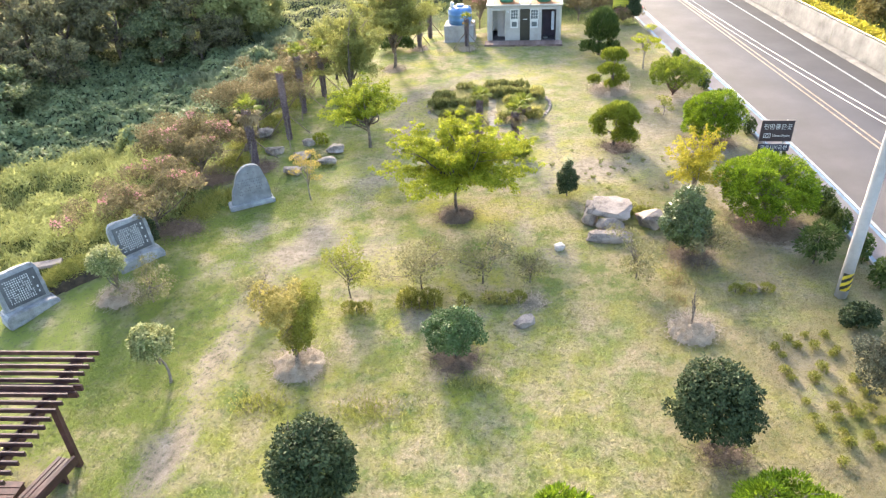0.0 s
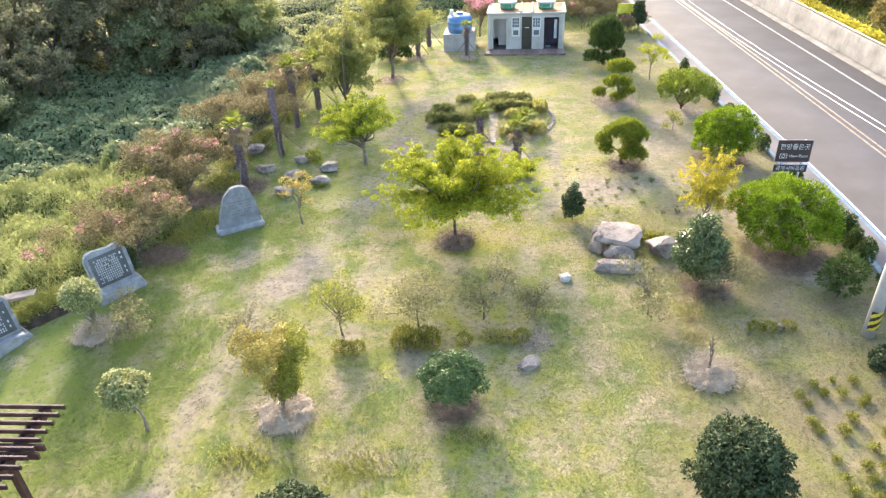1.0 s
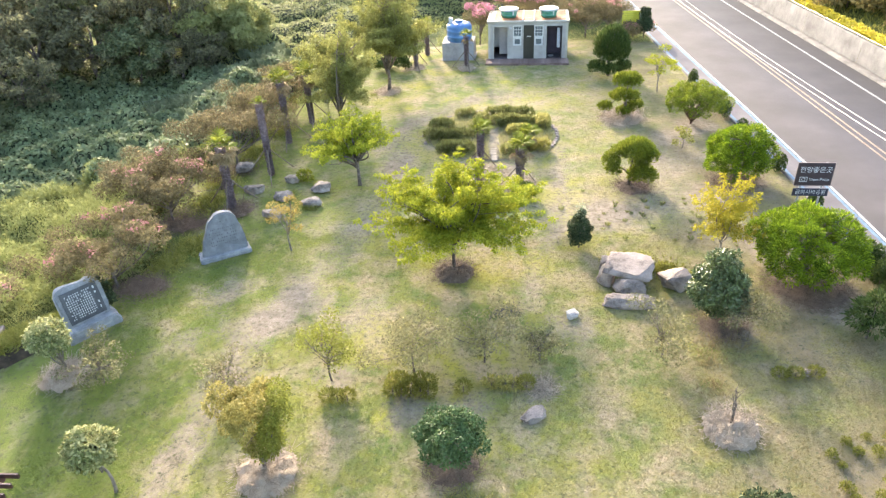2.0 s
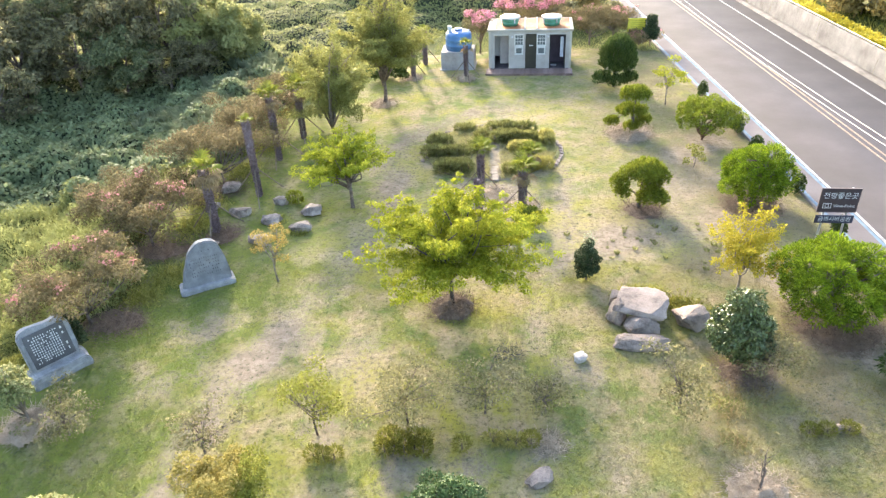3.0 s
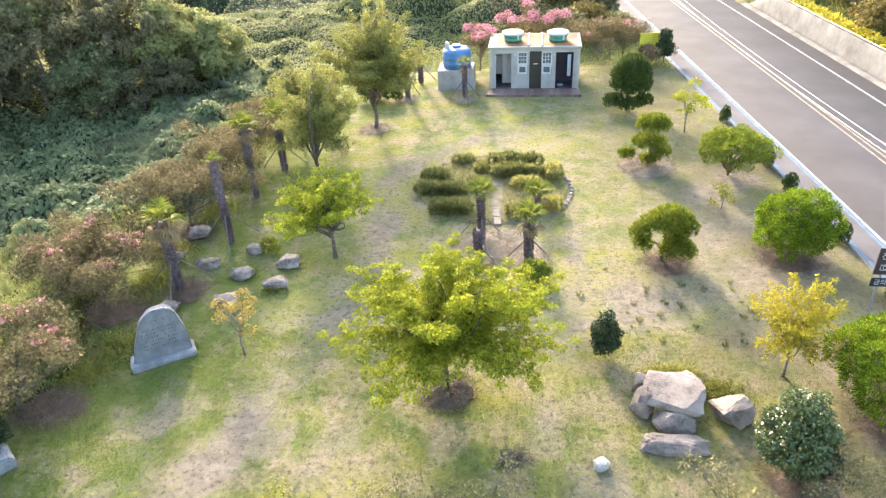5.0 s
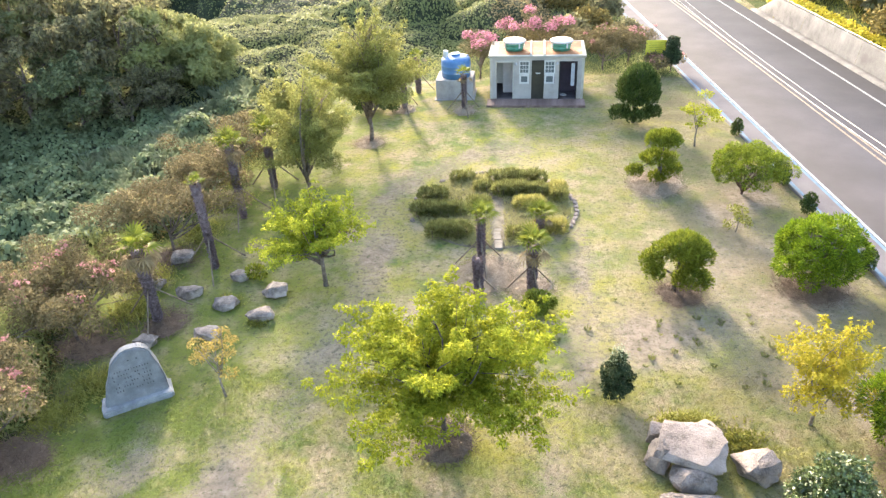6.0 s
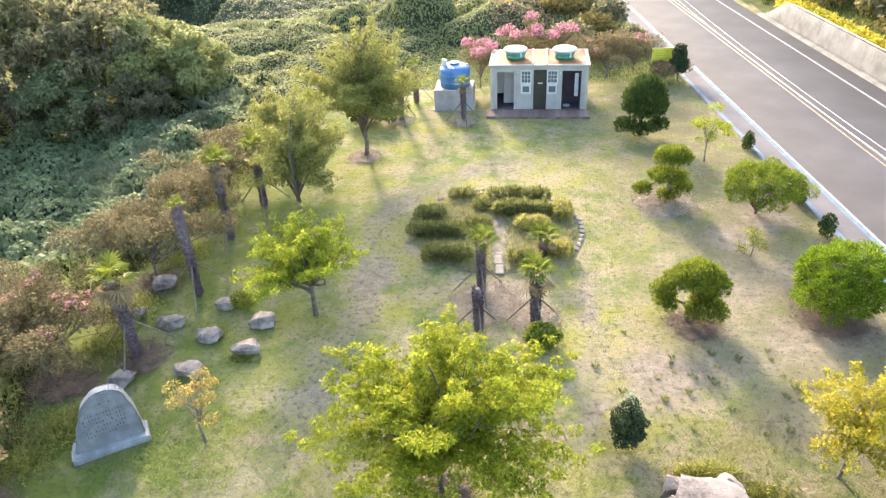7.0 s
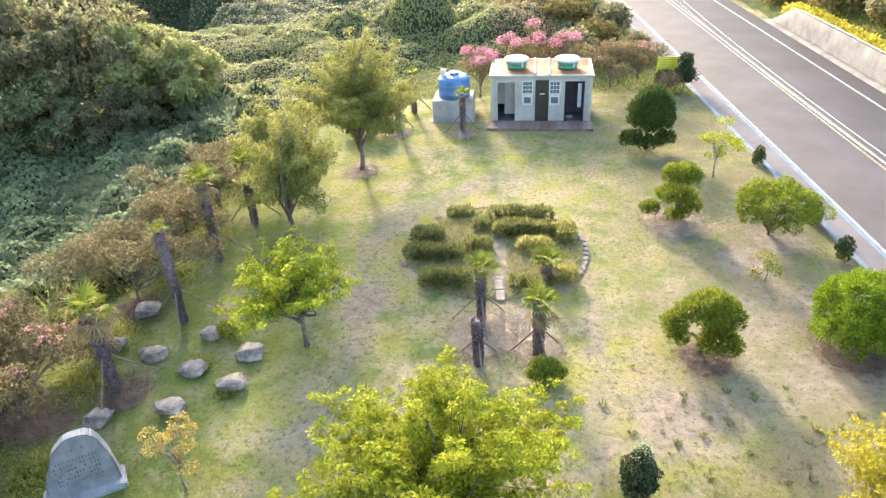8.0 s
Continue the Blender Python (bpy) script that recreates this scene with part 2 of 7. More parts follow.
WRAP = rough_mat("trunk_wrap", ((0.0, (0.12, 0.09, 0.097)), (0.5, (0.23, 0.175, 0.185)), (1.0, (0.36, 0.29, 0.3))), 8, 50, 1.0, 0.8, 0.03)
PROP = rough_mat("weathered_pole", ((0.0, (0.14, 0.1, 0.07)), (1.0, (0.3, 0.24, 0.18))), 6, 40, 0.9, 0.4)
STRAW = rough_mat("straw", ((0.0, (0.22, 0.165, 0.11)), (0.5, (0.43, 0.34, 0.25)), (1.0, (0.6, 0.5, 0.38))), 5, 50, 1.0, 1.0, 0.04, island=0.6)
RED_MULCH = rough_mat("leaf_litter", ((0.0, (0.085, 0.06, 0.044)), (0.5, (0.18, 0.13, 0.094)), (1.0, (0.3, 0.225, 0.165))), 5, 50, 1.0, 1.0, 0.04, island=0.6)
ASPHALT = rough_mat("asphalt", ((0.0, (0.042, 0.04, 0.046)), (0.5, (0.054, 0.051, 0.059)), (1.0, (0.069, 0.065, 0.073))), 0.35, 60, 0.85, 0.35, 0.01, world_space=True)
SHOULDER = rough_mat("shoulder_asphalt", ((0.0, (0.1, 0.087, 0.09)), (0.5, (0.125, 0.112, 0.115)), (1.0, (0.15, 0.138, 0.138))), 0.5, 50, 0.9, 0.4, 0.01, world_space=True)
WHITE_LINE = rough_mat("white_road_paint", ((0.0, (0.17, 0.17, 0.17)), (0.4, (0.28, 0.28, 0.28)), (1.0, (0.36, 0.36, 0.355))), 3, 30, 0.7, 0.2, world_space=True)
YELLOW_LINE = rough_mat("yellow_road_paint", ((0.0, (0.17, 0.125, 0.085)), (0.5, (0.25, 0.19, 0.135)), (1.0, (0.31, 0.25, 0.19))), 3, 30, 0.7, 0.2, world_space=True)
BLUE_LINE = rough_mat("blue_road_paint", ((0.0, (0.07, 0.12, 0.17)), (0.5, (0.1, 0.17, 0.24)), (1.0, (0.15, 0.21, 0.26))), 2, 30, 0.7, 0.2, world_space=True)
CONCRETE = rough_mat("concrete", ((0.0, (0.12, 0.11, 0.1)), (0.5, (0.19, 0.178, 0.162)), (1.0, (0.26, 0.245, 0.222))), 0.9, 18, 0.9, 0.4, 0.02, world_space=True)
GREY_CONCRETE = rough_mat("grey_concrete", ((0.0, (0.26, 0.25, 0.245)), (0.5, (0.35, 0.34, 0.335)), (1.0, (0.43, 0.42, 0.41))), 1.5, 30, 0.85, 0.3, 0.01)
WALL_PAINT = rough_mat("grey_painted_panel", ((0.0, (0.33, 0.3, 0.275)), (0.5, (0.41, 0.385, 0.355)), (1.0, (0.46, 0.435, 0.4))), 1.2, 20, 0.6, 0.15, 0.005)
TRIM_PAINT = rough_mat("cream_trim", ((0.0, (0.36, 0.33, 0.26)), (0.5, (0.47, 0.44, 0.37)), (1.0, (0.54, 0.51, 0.45))), 1.5, 25, 0.6, 0.15, 0.005)
RUST = rough_mat("rusty_roof_sheet", ((0.0, (0.17, 0.05, 0.014)), (0.45, (0.3, 0.11, 0.03)), (0.75, (0.37, 0.19, 0.08)), (1.0, (0.45, 0.35, 0.25))), 0.9, 9, 0.75, 0.4, 0.01)
WHITE_PLASTIC = rough_mat("white_plastic", ((0.0, (0.5, 0.5, 0.48)), (1.0, (0.66, 0.66, 0.64))), 2, 30, 0.45, 0.1)
GREEN_PLASTIC = rough_mat("green_plastic", ((0.0, (0.05, 0.2, 0.13)), (1.0, (0.09, 0.3, 0.2))), 2, 30, 0.5, 0.1)
BLUE_PLASTIC = rough_mat("blue_plastic", ((0.0, (0.05, 0.15, 0.33)), (0.6, (0.085, 0.21, 0.41)), (1.0, (0.15, 0.29, 0.48))), 1.5, 25, 0.4, 0.1)
DARK_PANEL = rough_mat("dark_olive_panel", ((0.0, (0.022, 0.02, 0.014)), (1.0, (0.045, 0.04, 0.028))), 2, 30, 0.5, 0.1)
DARK_INNER = rough_mat("dark_purple_lining", ((0.0, (0.05, 0.035, 0.055)), (1.0, (0.09, 0.065, 0.095))), 2, 30, 0.6, 0.1)
INNER_PAINT = rough_mat("inner_partition", ((0.0, (0.42, 0.38, 0.36)), (1.0, (0.56, 0.5, 0.47))), 2, 30, 0.7, 0.1)
DARK_FLOOR = rough_mat("dark_floor", ((0.0, (0.06, 0.05, 0.055)), (1.0, (0.13, 0.11, 0.12))), 3, 30, 0.6, 0.2)
DECK_WOOD = rough_mat("reddish_deck_wood", ((0.0, (0.13, 0.08, 0.065)), (0.5, (0.22, 0.145, 0.12)), (1.0, (0.3, 0.21, 0.18))), 2.5, 30, 0.75, 0.5, 0.01)
PERGOLA_WOOD = rough_mat("dark_red_stained_wood", ((0.0, (0.034, 0.015, 0.015)), (0.5, (0.062, 0.026, 0.025)), (1.0, (0.12, 0.058, 0.055))), 3, 30, 0.5, 0.3, 0.01)
SIGN_BROWN = rough_mat("dark_brown_sign", ((0.0, (0.035, 0.022, 0.024)), (1.0, (0.055, 0.037, 0.04))), 2, 30, 0.45, 0.05)
SIGN_NAVY = rough_mat("navy_sign", ((0.0, (0.022, 0.022, 0.04)), (1.0, (0.04, 0.04, 0.065))), 2, 30, 0.45, 0.05)
SIGN_EDGE = rough_mat("dull_bronze", ((0.0, (0.1, 0.08, 0.08)), (1.0, (0.17, 0.14, 0.14))), 3, 40, 0.5, 0.1, 0.004)
STEEL = rough_mat("galvanised_steel", ((0.0, (0.4, 0.4, 0.42)), (1.0, (0.6, 0.6, 0.62))), 3, 40, 0.45, 0.1, 0.004, metal=0.7)
POLE_CONCRETE = rough_mat("pole_concrete", ((0.0, (0.32, 0.305, 0.3)), (0.5, (0.4, 0.38, 0.375)), (1.0, (0.47, 0.45, 0.44))), 1.5, 45, 0.85, 0.3, 0.006)
STRIPE_YELLOW = rough_mat("yellow_stripe", ((0.0, (0.6, 0.42, 0.03)), (1.0, (0.75, 0.56, 0.06))), 3, 30, 0.5, 0.1)
STRIPE_BLACK = rough_mat("black_stripe", ((0.0, (0.015, 0.015, 0.015)), (1.0, (0.03, 0.03, 0.03))), 3, 30, 0.5, 0.1)
SIGN_YELLOW = rough_mat("yellow_notice", ((0.0, (0.58, 0.5, 0.03)), (1.0, (0.75, 0.66, 0.08))), 3, 30, 0.6, 0.1)
CABLE = rough_mat("pale_cable", ((0.0, (0.5, 0.5, 0.5)), (1.0, (0.65, 0.65, 0.65))), 3, 30, 0.5, 0.1)
TOWEL = rough_mat("pale_cloth", ((0.0, (0.5, 0.52, 0.58)), (1.0, (0.65, 0.67, 0.72))), 3, 60, 0.9, 0.5)


def glass_mat():
    m, nt, b = shade("window_glass", 0.08)
    b.inputs["Base Color"].default_value = (0.13, 0.15, 0.16, 1)
    b.inputs["Specular IOR Level"].default_value = 0.7
    g = grain(nt, place_of(nt), 3.0)
    bumpy(nt, b, g, 0.05, 0.005)
    return m


GLASS = glass_mat()
L_MAPLE = leaf_mat("maple_leaf", (0.065, 0.11, 0.012), (0.23, 0.275, 0.022), (0.44, 0.445, 0.042), 0.6, 0.48, 0.08)
L_MAPLE2 = leaf_mat("young_maple_leaf", (0.09, 0.15, 0.018), (0.2, 0.265, 0.025), (0.42, 0.44, 0.045), 0.6, 0.5, 0.08)
L_YELLOW = leaf_mat("yellow_leaf", (0.19, 0.175, 0.018), (0.34, 0.3, 0.028), (0.46, 0.4, 0.05), 0.6, 0.5, 0.1)
L_ORANGE = leaf_mat("orange_leaf", (0.22, 0.16, 0.04), (0.36, 0.27, 0.07), (0.48, 0.37, 0.12), 0.65, 0.45, 0.08)
L_GOLD = leaf_mat("golden_leaf", (0.11, 0.115, 0.024), (0.24, 0.215, 0.05), (0.43, 0.36, 0.13), 0.6, 0.4, 0.08)
L_DARK = leaf_mat("dark_evergreen_leaf", (0.014, 0.025, 0.011), (0.034, 0.052, 0.022), (0.095, 0.12, 0.052), 0.6, 0.15, 0.12)
L_CAMELLIA = leaf_mat("camellia_leaf", (0.024, 0.055, 0.014), (0.055, 0.11, 0.026), (0.15, 0.21, 0.075), 0.5, 0.2, 0.28)
L_GREY = leaf_mat("grey_green_leaf", (0.03, 0.035, 0.024), (0.065, 0.07, 0.045), (0.16, 0.16, 0.105), 0.65, 0.2, 0.12)
L_CREAM = leaf_mat("cream_edged_leaf", (0.06, 0.09, 0.025), (0.17, 0.21, 0.06), (0.55, 0.53, 0.26), 0.55, 0.3, 0.12)
L_PINE = leaf_mat("bright_pine_needle", (0.016, 0.036, 0.005), (0.075, 0.14, 0.009), (0.3, 0.4, 0.025), 0.6, 0.25, 0.1)
L_PINE_OLD = leaf_mat("olive_pine_needle", (0.035, 0.058, 0.01), (0.12, 0.17, 0.02), (0.31, 0.36, 0.04), 0.6, 0.35, 0.1)
L_CLOUD = leaf_mat("clipped_juniper", (0.045, 0.07, 0.011), (0.13, 0.17, 0.02), (0.29, 0.32, 0.04), 0.65, 0.32, 0.08)
L_CONE = leaf_mat("dark_juniper", (0.02, 0.04, 0.012), (0.052, 0.085, 0.022), (0.13, 0.17, 0.045), 0.65, 0.2, 0.1)
L_WILLOWY = leaf_mat("olive_tree_leaf", (0.07, 0.085, 0.028), (0.185, 0.2, 0.062), (0.35, 0.345, 0.105), 0.65, 0.45, 0.08)
L_THIN = leaf_mat("sparse_dull_leaf", (0.085, 0.09, 0.042), (0.18, 0.175, 0.08), (0.32, 0.29, 0.15), 0.7, 0.42, 0.08)
L_MYRTLE = leaf_mat("brownish_myrtle_leaf", (0.07, 0.062, 0.032), (0.148, 0.126, 0.064), (0.26, 0.215, 0.115), 0.7, 0.42, 0.06)
L_BLOSSOM = leaf_mat("pink_blossom", (0.42, 0.09, 0.19), (0.57, 0.19, 0.29), (0.68, 0.36, 0.43), 0.8, 0.4, 0.05)
L_FADED = leaf_mat("fading_blossom", (0.3, 0.1, 0.12), (0.44, 0.19, 0.2), (0.52, 0.31, 0.29), 0.8, 0.4, 0.05)
L_KUDZU = leaf_mat("kudzu_leaf", (0.11, 0.145, 0.07), (0.18, 0.225, 0.11), (0.28, 0.325, 0.165), 0.55, 0.42, 0.12)
# Vine leaves in two copies, sun and shade put into their colours.
L_VINE_SUNLIT = leaf_mat("sunlit_vine_leaf", (0.2, 0.22, 0.09), (0.27, 0.29, 0.115), (0.36, 0.365, 0.15), 0.6, 0.45, 0.06)
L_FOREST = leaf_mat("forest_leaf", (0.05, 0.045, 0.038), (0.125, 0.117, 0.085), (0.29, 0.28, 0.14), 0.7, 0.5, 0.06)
L_VINE_SHADED = leaf_mat("shaded_vine_leaf", (0.045, 0.06, 0.034), (0.115, 0.14, 0.074), (0.26, 0.29, 0.135), 0.6, 0.45, 0.12)
L_REED = leaf_mat("silvery_reed", (0.17, 0.22, 0.125), (0.25, 0.31, 0.18), (0.38, 0.43, 0.28), 0.45, 0.5, 0.2)
L_WEED = leaf_mat("yellow_green_weed", (0.12, 0.14, 0.03), (0.24, 0.25, 0.055), (0.4, 0.38, 0.11), 0.7, 0.4, 0.08)
L_HEDGE = leaf_mat("hedge_leaf", (0.07, 0.085, 0.018), (0.17, 0.18, 0.035), (0.31, 0.3, 0.07), 0.65, 0.35, 0.08)
L_SEDGE = leaf_mat("bed_sedge", (0.19, 0.19, 0.05), (0.32, 0.31, 0.085), (0.46, 0.42, 0.15), 0.7, 0.45, 0.06)
L_DRYGRASS = leaf_mat("dry_bed_grass", (0.3, 0.28, 0.1), (0.39, 0.36, 0.15), (0.47, 0.44, 0.22), 0.7, 0.45, 0.05)
L_YHEDGE = leaf_mat("yellow_hedge_leaf", (0.3, 0.27, 0.02), (0.5, 0.43, 0.03), (0.65, 0.57, 0.08), 0.5, 0.4)
L_RUSTY = leaf_mat("rusty_vine_leaf", (0.07, 0.06, 0.025), (0.16, 0.125, 0.045), (0.27, 0.22, 0.075), 0.75, 0.35, 0.05)
L_AUTUMN = leaf_mat("autumn_vine_leaf", (0.15, 0.115, 0.065), (0.27, 0.2, 0.11), (0.38, 0.32, 0.15), 0.7, 0.42, 0.06)
L_PALM = leaf_mat("palm_leaf", (0.05, 0.085, 0.012), (0.115, 0.165, 0.02), (0.27, 0.29, 0.045), 0.6, 0.35, 0.1)
L_DEADPALM = leaf_mat("dead_palm_leaf", (0.11, 0.076, 0.04), (0.2, 0.145, 0.075), (0.33, 0.25, 0.135), 0.8, 0.25)

L_FIELD = leaf_mat("pale_field_weed", (0.18, 0.21, 0.07), (0.255, 0.28, 0.095), (0.35, 0.36, 0.14), 0.7, 0.45, 0.06)
L_HOLLY = leaf_mat("speckled_holly_leaf", (0.012, 0.026, 0.006), (0.038, 0.066, 0.013), (0.2, 0.25, 0.09), 0.3, 0.18, 0.6)
ROOF_PAINT = rough_mat("stained_roof_paint", ((0.0, (0.24, 0.19, 0.13)), (0.35, (0.36, 0.33, 0.27)), (1.0, (0.42, 0.4, 0.35))), 1.1, 18, 0.7, 0.2, 0.006)
L_ROW = leaf_mat("grey_green_bed_row", (0.05, 0.06, 0.02), (0.15, 0.16, 0.048), (0.33, 0.33, 0.12), 0.7, 0.38, 0.06)
RED_BARK = rough_mat("reddish_bark", ((0.0, (0.09, 0.05, 0.04)), (0.5, (0.19, 0.115, 0.085)), (1.0, (0.3, 0.2, 0.15))), 6, 45, 0.95, 1.0, 0.03)
L_OLIVE = leaf_mat("olive_shoot", (0.08, 0.095, 0.02), (0.18, 0.2, 0.035), (0.33, 0.33, 0.07), 0.6, 0.45, 0.08)

# ---------------------------------------------------------------- builders
def np_mesh(name, verts, faces, smooth=False):
    """A mesh of faces that all have the same number of corners."""
    verts, faces = np.asarray(verts, np.float32), np.asarray(faces, np.int32)
    me = bpy.data.meshes.new(name)
    k = faces.shape[1]
    me.vertices.add(len(verts))
    me.vertices.foreach_set("co", verts.ravel())
    me.loops.add(faces.size)
    me.loops.foreach_set("vertex_index", faces.ravel())
    me.polygons.add(len(faces))
    me.polygons.foreach_set("loop_start", np.arange(0, faces.size, k, dtype=np.int32))
    me.polygons.foreach_set("loop_total", np.full(len(faces), k, np.int32))
    if smooth:
        me.polygons.foreach_set("use_smooth", np.ones(len(faces), bool))
    me.update(calc_edges=True)
    return me


class Geo:
    """Gathers simple solids into one mesh."""

    def __init__(self):
        self.v, self.f = [], []

    def add(self, verts, faces):
        n = len(self.v)
        self.v += [tuple(p) for p in verts]
        self.f += [tuple(n + i for i in face) for face in faces]
        return self

    def box(self, x0, y0, z0, x1, y1, z1, m=None, bevel=0.0):
        bm = bmesh.new()
        bmesh.ops.create_cube(bm, size=1)
        for p in bm.verts:
            p.co = Vector(((x0 + x1) / 2 + p.co.x * (x1 - x0), (y0 + y1) / 2 + p.co.y * (y1 - y0), (z0 + z1) / 2 + p.co.z * (z1 - z0)))
        if bevel:
            bmesh.ops.bevel(bm, geom=bm.edges[:], offset=bevel, segments=1, affect="EDGES")
        if m:
            bm.transform(m)
        bm.verts.index_update()
        self.add([p.co for p in bm.verts], [[p.index for p in face.verts] for face in bm.faces])
        bm.free()
        return self

    def tube(self, pts, radii, sides=7, cap=True):
        pts = [Vector(p) for p in pts]
        rings = []
        for i, p in enumerate(pts):
            way = (pts[min(i + 1, len(pts) - 1)] - pts[max(i - 1, 0)]).normalized()
            side = way.cross(Vector((0.3, 1, 0.2))).normalized()
            up = side.cross(way)
            r = float(radii[i]) if hasattr(radii, "__len__") else radii
            rings.append([p + r * (math.cos(2 * math.pi * k / sides) * side + math.sin(2 * math.pi * k / sides) * up) for k in range(sides)])
        faces = []
        for i in range(len(pts) - 1):
            for k in range(sides):
                j = (k + 1) % sides
                faces.append((i * sides + k, (i + 1) * sides + k, (i + 1) * sides + j, i * sides + j))
        if cap:
            faces.append(tuple(range(sides)))
            faces.append(tuple((len(pts) - 1) * sides + k for k in reversed(range(sides))))
        return self.add([p for ring in rings for p in ring], faces)

    def turned(self, profile, sides=28, at=(0, 0, 0)):
        """A turned solid from (radius, height) steps, bottom to top, closed at both ends."""
        verts, faces = [], []
        for r, z in profile:
            verts += [(at[0] + r * math.cos(2 * math.pi * k / sides), at[1] + r * math.sin(2 * math.pi * k / sides), at[2] + z) for k in range(sides)]
        for i in range(len(profile) - 1):
            for k in range(sides):
                j = (k + 1) % sides
                faces.append((i * sides + k, i * sides + j, (i + 1) * sides + j, (i + 1) * sides + k))
        faces.append(tuple(reversed(range(sides))))
        faces.append(tuple((len(profile) - 1) * sides + k for k in range(sides)))
        return self.add(verts, faces)

    def mesh(self, name, smooth=False):
        me = bpy.data.meshes.new(name)
        me.from_pydata(self.v, [], self.f)
        if smooth:
            me.polygons.foreach_set("use_smooth", np.ones(len(me.polygons), bool))
        me.update()
        return me


def thing(name, label, category, loc=(0, 0, 0), turn=0.0, group="", kind=""):
    ob = new(name)
    ob.empty_display_size = 0.2
    ob.matrix_basis = pose(*loc, 0, 0, turn)
    return tagged(ob, label, category, group, kind)


def part(name, me, material, parent, label="", m=None):
    """Links a mesh (or a Geo, or a bmesh) as one object under a thing or a part."""
    if isinstance(me, Geo):
        me = me.mesh(name)
    elif isinstance(me, bmesh.types.BMesh):
        bm, me = me, bpy.data.meshes.new(name)
        bm.to_mesh(me)
        bm.free()
    if not me.materials:
        me.materials.append(material)
    ob = new(name, me)
    ob.parent = parent
    if m is not None:
        ob.matrix_basis = m
    return tagged(ob, label)


def single(name, me, material, label, category, loc=(0, 0, 0), turn=0.0, group="", kind=""):
    """A thing that is one mesh."""
    if isinstance(me, Geo):
        me = me.mesh(name)
    if not me.materials:
        me.materials.append(material)
    ob = new(name, me)
    ob.matrix_basis = pose(*loc, 0, 0, turn)
    return tagged(ob, label, category, group, kind)


def unit(v):
    return v / np.maximum(np.linalg.norm(v, axis=-1, keepdims=True), 1e-9)


def leaves(name, at, face, along, length, width, smooth=False):
    """Diamond leaves at the points, lying across face and pointing along, slightly folded."""
    n = len(at)
    face = unit(face)
    along = unit(along - (along * face).sum(-1, keepdims=True) * face + 1e-6)
    side = np.cross(face, along)
    length, width = np.broadcast_to(length, n)[:, None], np.broadcast_to(width, n)[:, None]
    mid = at + along * length * 0.45
    v = np.stack([at, mid + side * width / 2 + face * width * 0.18, at + along * length, mid - side * width / 2 + face * width * 0.18], 1).reshape(-1, 3)
    return np_mesh(name, v, np.arange(4 * n).reshape(-1, 4), smooth)


def crown(name, lobes, size, fill, rand, shape=0.6, out=0.5, droop=0.0, flat=0.3, thin=0.25, top_only=-0.7):
    """Leaves on and just inside a heap of lobes (x, y, z, rx, ry, rz). fill: leaf layers over the lobes' skin."""
    lobes = np.array(lobes, float)
    size = size * 1.15
    area = 4 * np.pi * ((lobes[:, 3] * lobes[:, 4]) ** 1.6 / 3 + (lobes[:, 3] * lobes[:, 5]) ** 1.6 / 3 + (lobes[:, 4] * lobes[:, 5]) ** 1.6 / 3) ** (1 / 1.6)
    n = int(fill * area.sum() / (size * size * shape * 0.5))
    pick = rand.choice(len(lobes), n, p=area / area.sum())
    d = unit(rand.normal(size=(n, 3)))
    d = d[d[:, 2] > top_only] if top_only > -0.99 else d
    pick, n = pick[: len(d)], len(d)
    depth = 1 + 0.10 * rand.normal(size=n) - thin * rand.random(n) ** 2
    c, r = lobes[pick, :3], lobes[pick, 3:]
    at = c + d * r * depth[:, None]
    keep = np.ones(n, bool)
    for k in range(len(lobes)):
        q = (((at - lobes[k, :3]) / lobes[k, 3:]) ** 2).sum(1)
        keep &= (q > 0.42) | (pick == k)
    at, d = at[keep], d[keep]
    n = len(at)
    jit = rand.normal(size=(n, 3))
    face = unit(d * (1 - flat) + np.array([0, 0, flat]) + 0.55 * jit)
    along = unit(out * d + (1 - out) * rand.normal(size=(n, 3)) + np.array([0, 0, -droop]))
    if out > 0.75:
        face = unit(np.cross(along, rand.normal(size=(n, 3))))
    ln = size * (0.6 + 0.8 * rand.random(n))
    return leaves(name, at, face, along, ln, ln * shape)


def heap(c, r, n, sub, rand, low=-0.35, jitter=0.12):
    """n small lobes spread evenly over an ellipsoid's skin above low."""
    out = []
    k = np.arange(n) + 0.5
    z = 1 - (1 - low) * k / n
    a = np.pi * (1 + 5**0.5) * k
    s = np.sqrt(np.maximum(1 - z * z, 0))
    for dx, dy, dz in zip(s * np.cos(a), s * np.sin(a), z):
        q = sub * (0.75 + 0.5 * rand.random())
        j = jitter * rand.normal(size=3)
        f = 1 - 0.6 * sub / max(r)
        out.append((c[0] + (dx * f + j[0]) * r[0], c[1] + (dy * f + j[1]) * r[1], c[2] + (dz * f + j[2] * 0.6) * r[2], q, q, q * 0.85))
    return out


def limb_path(p, q, rand, bend=0.12, n=5):
    p, q = np.array(p, float), np.array(q, float)
    far = np.linalg.norm(q - p)
    off = rand.normal(size=3) * bend * far
    return [tuple(p + (q - p) * t + off * math.sin(math.pi * t) + np.array([0, 0, 0.06 * far * math.sin(math.pi * t)])) for t in np.linspace(0, 1, n)]


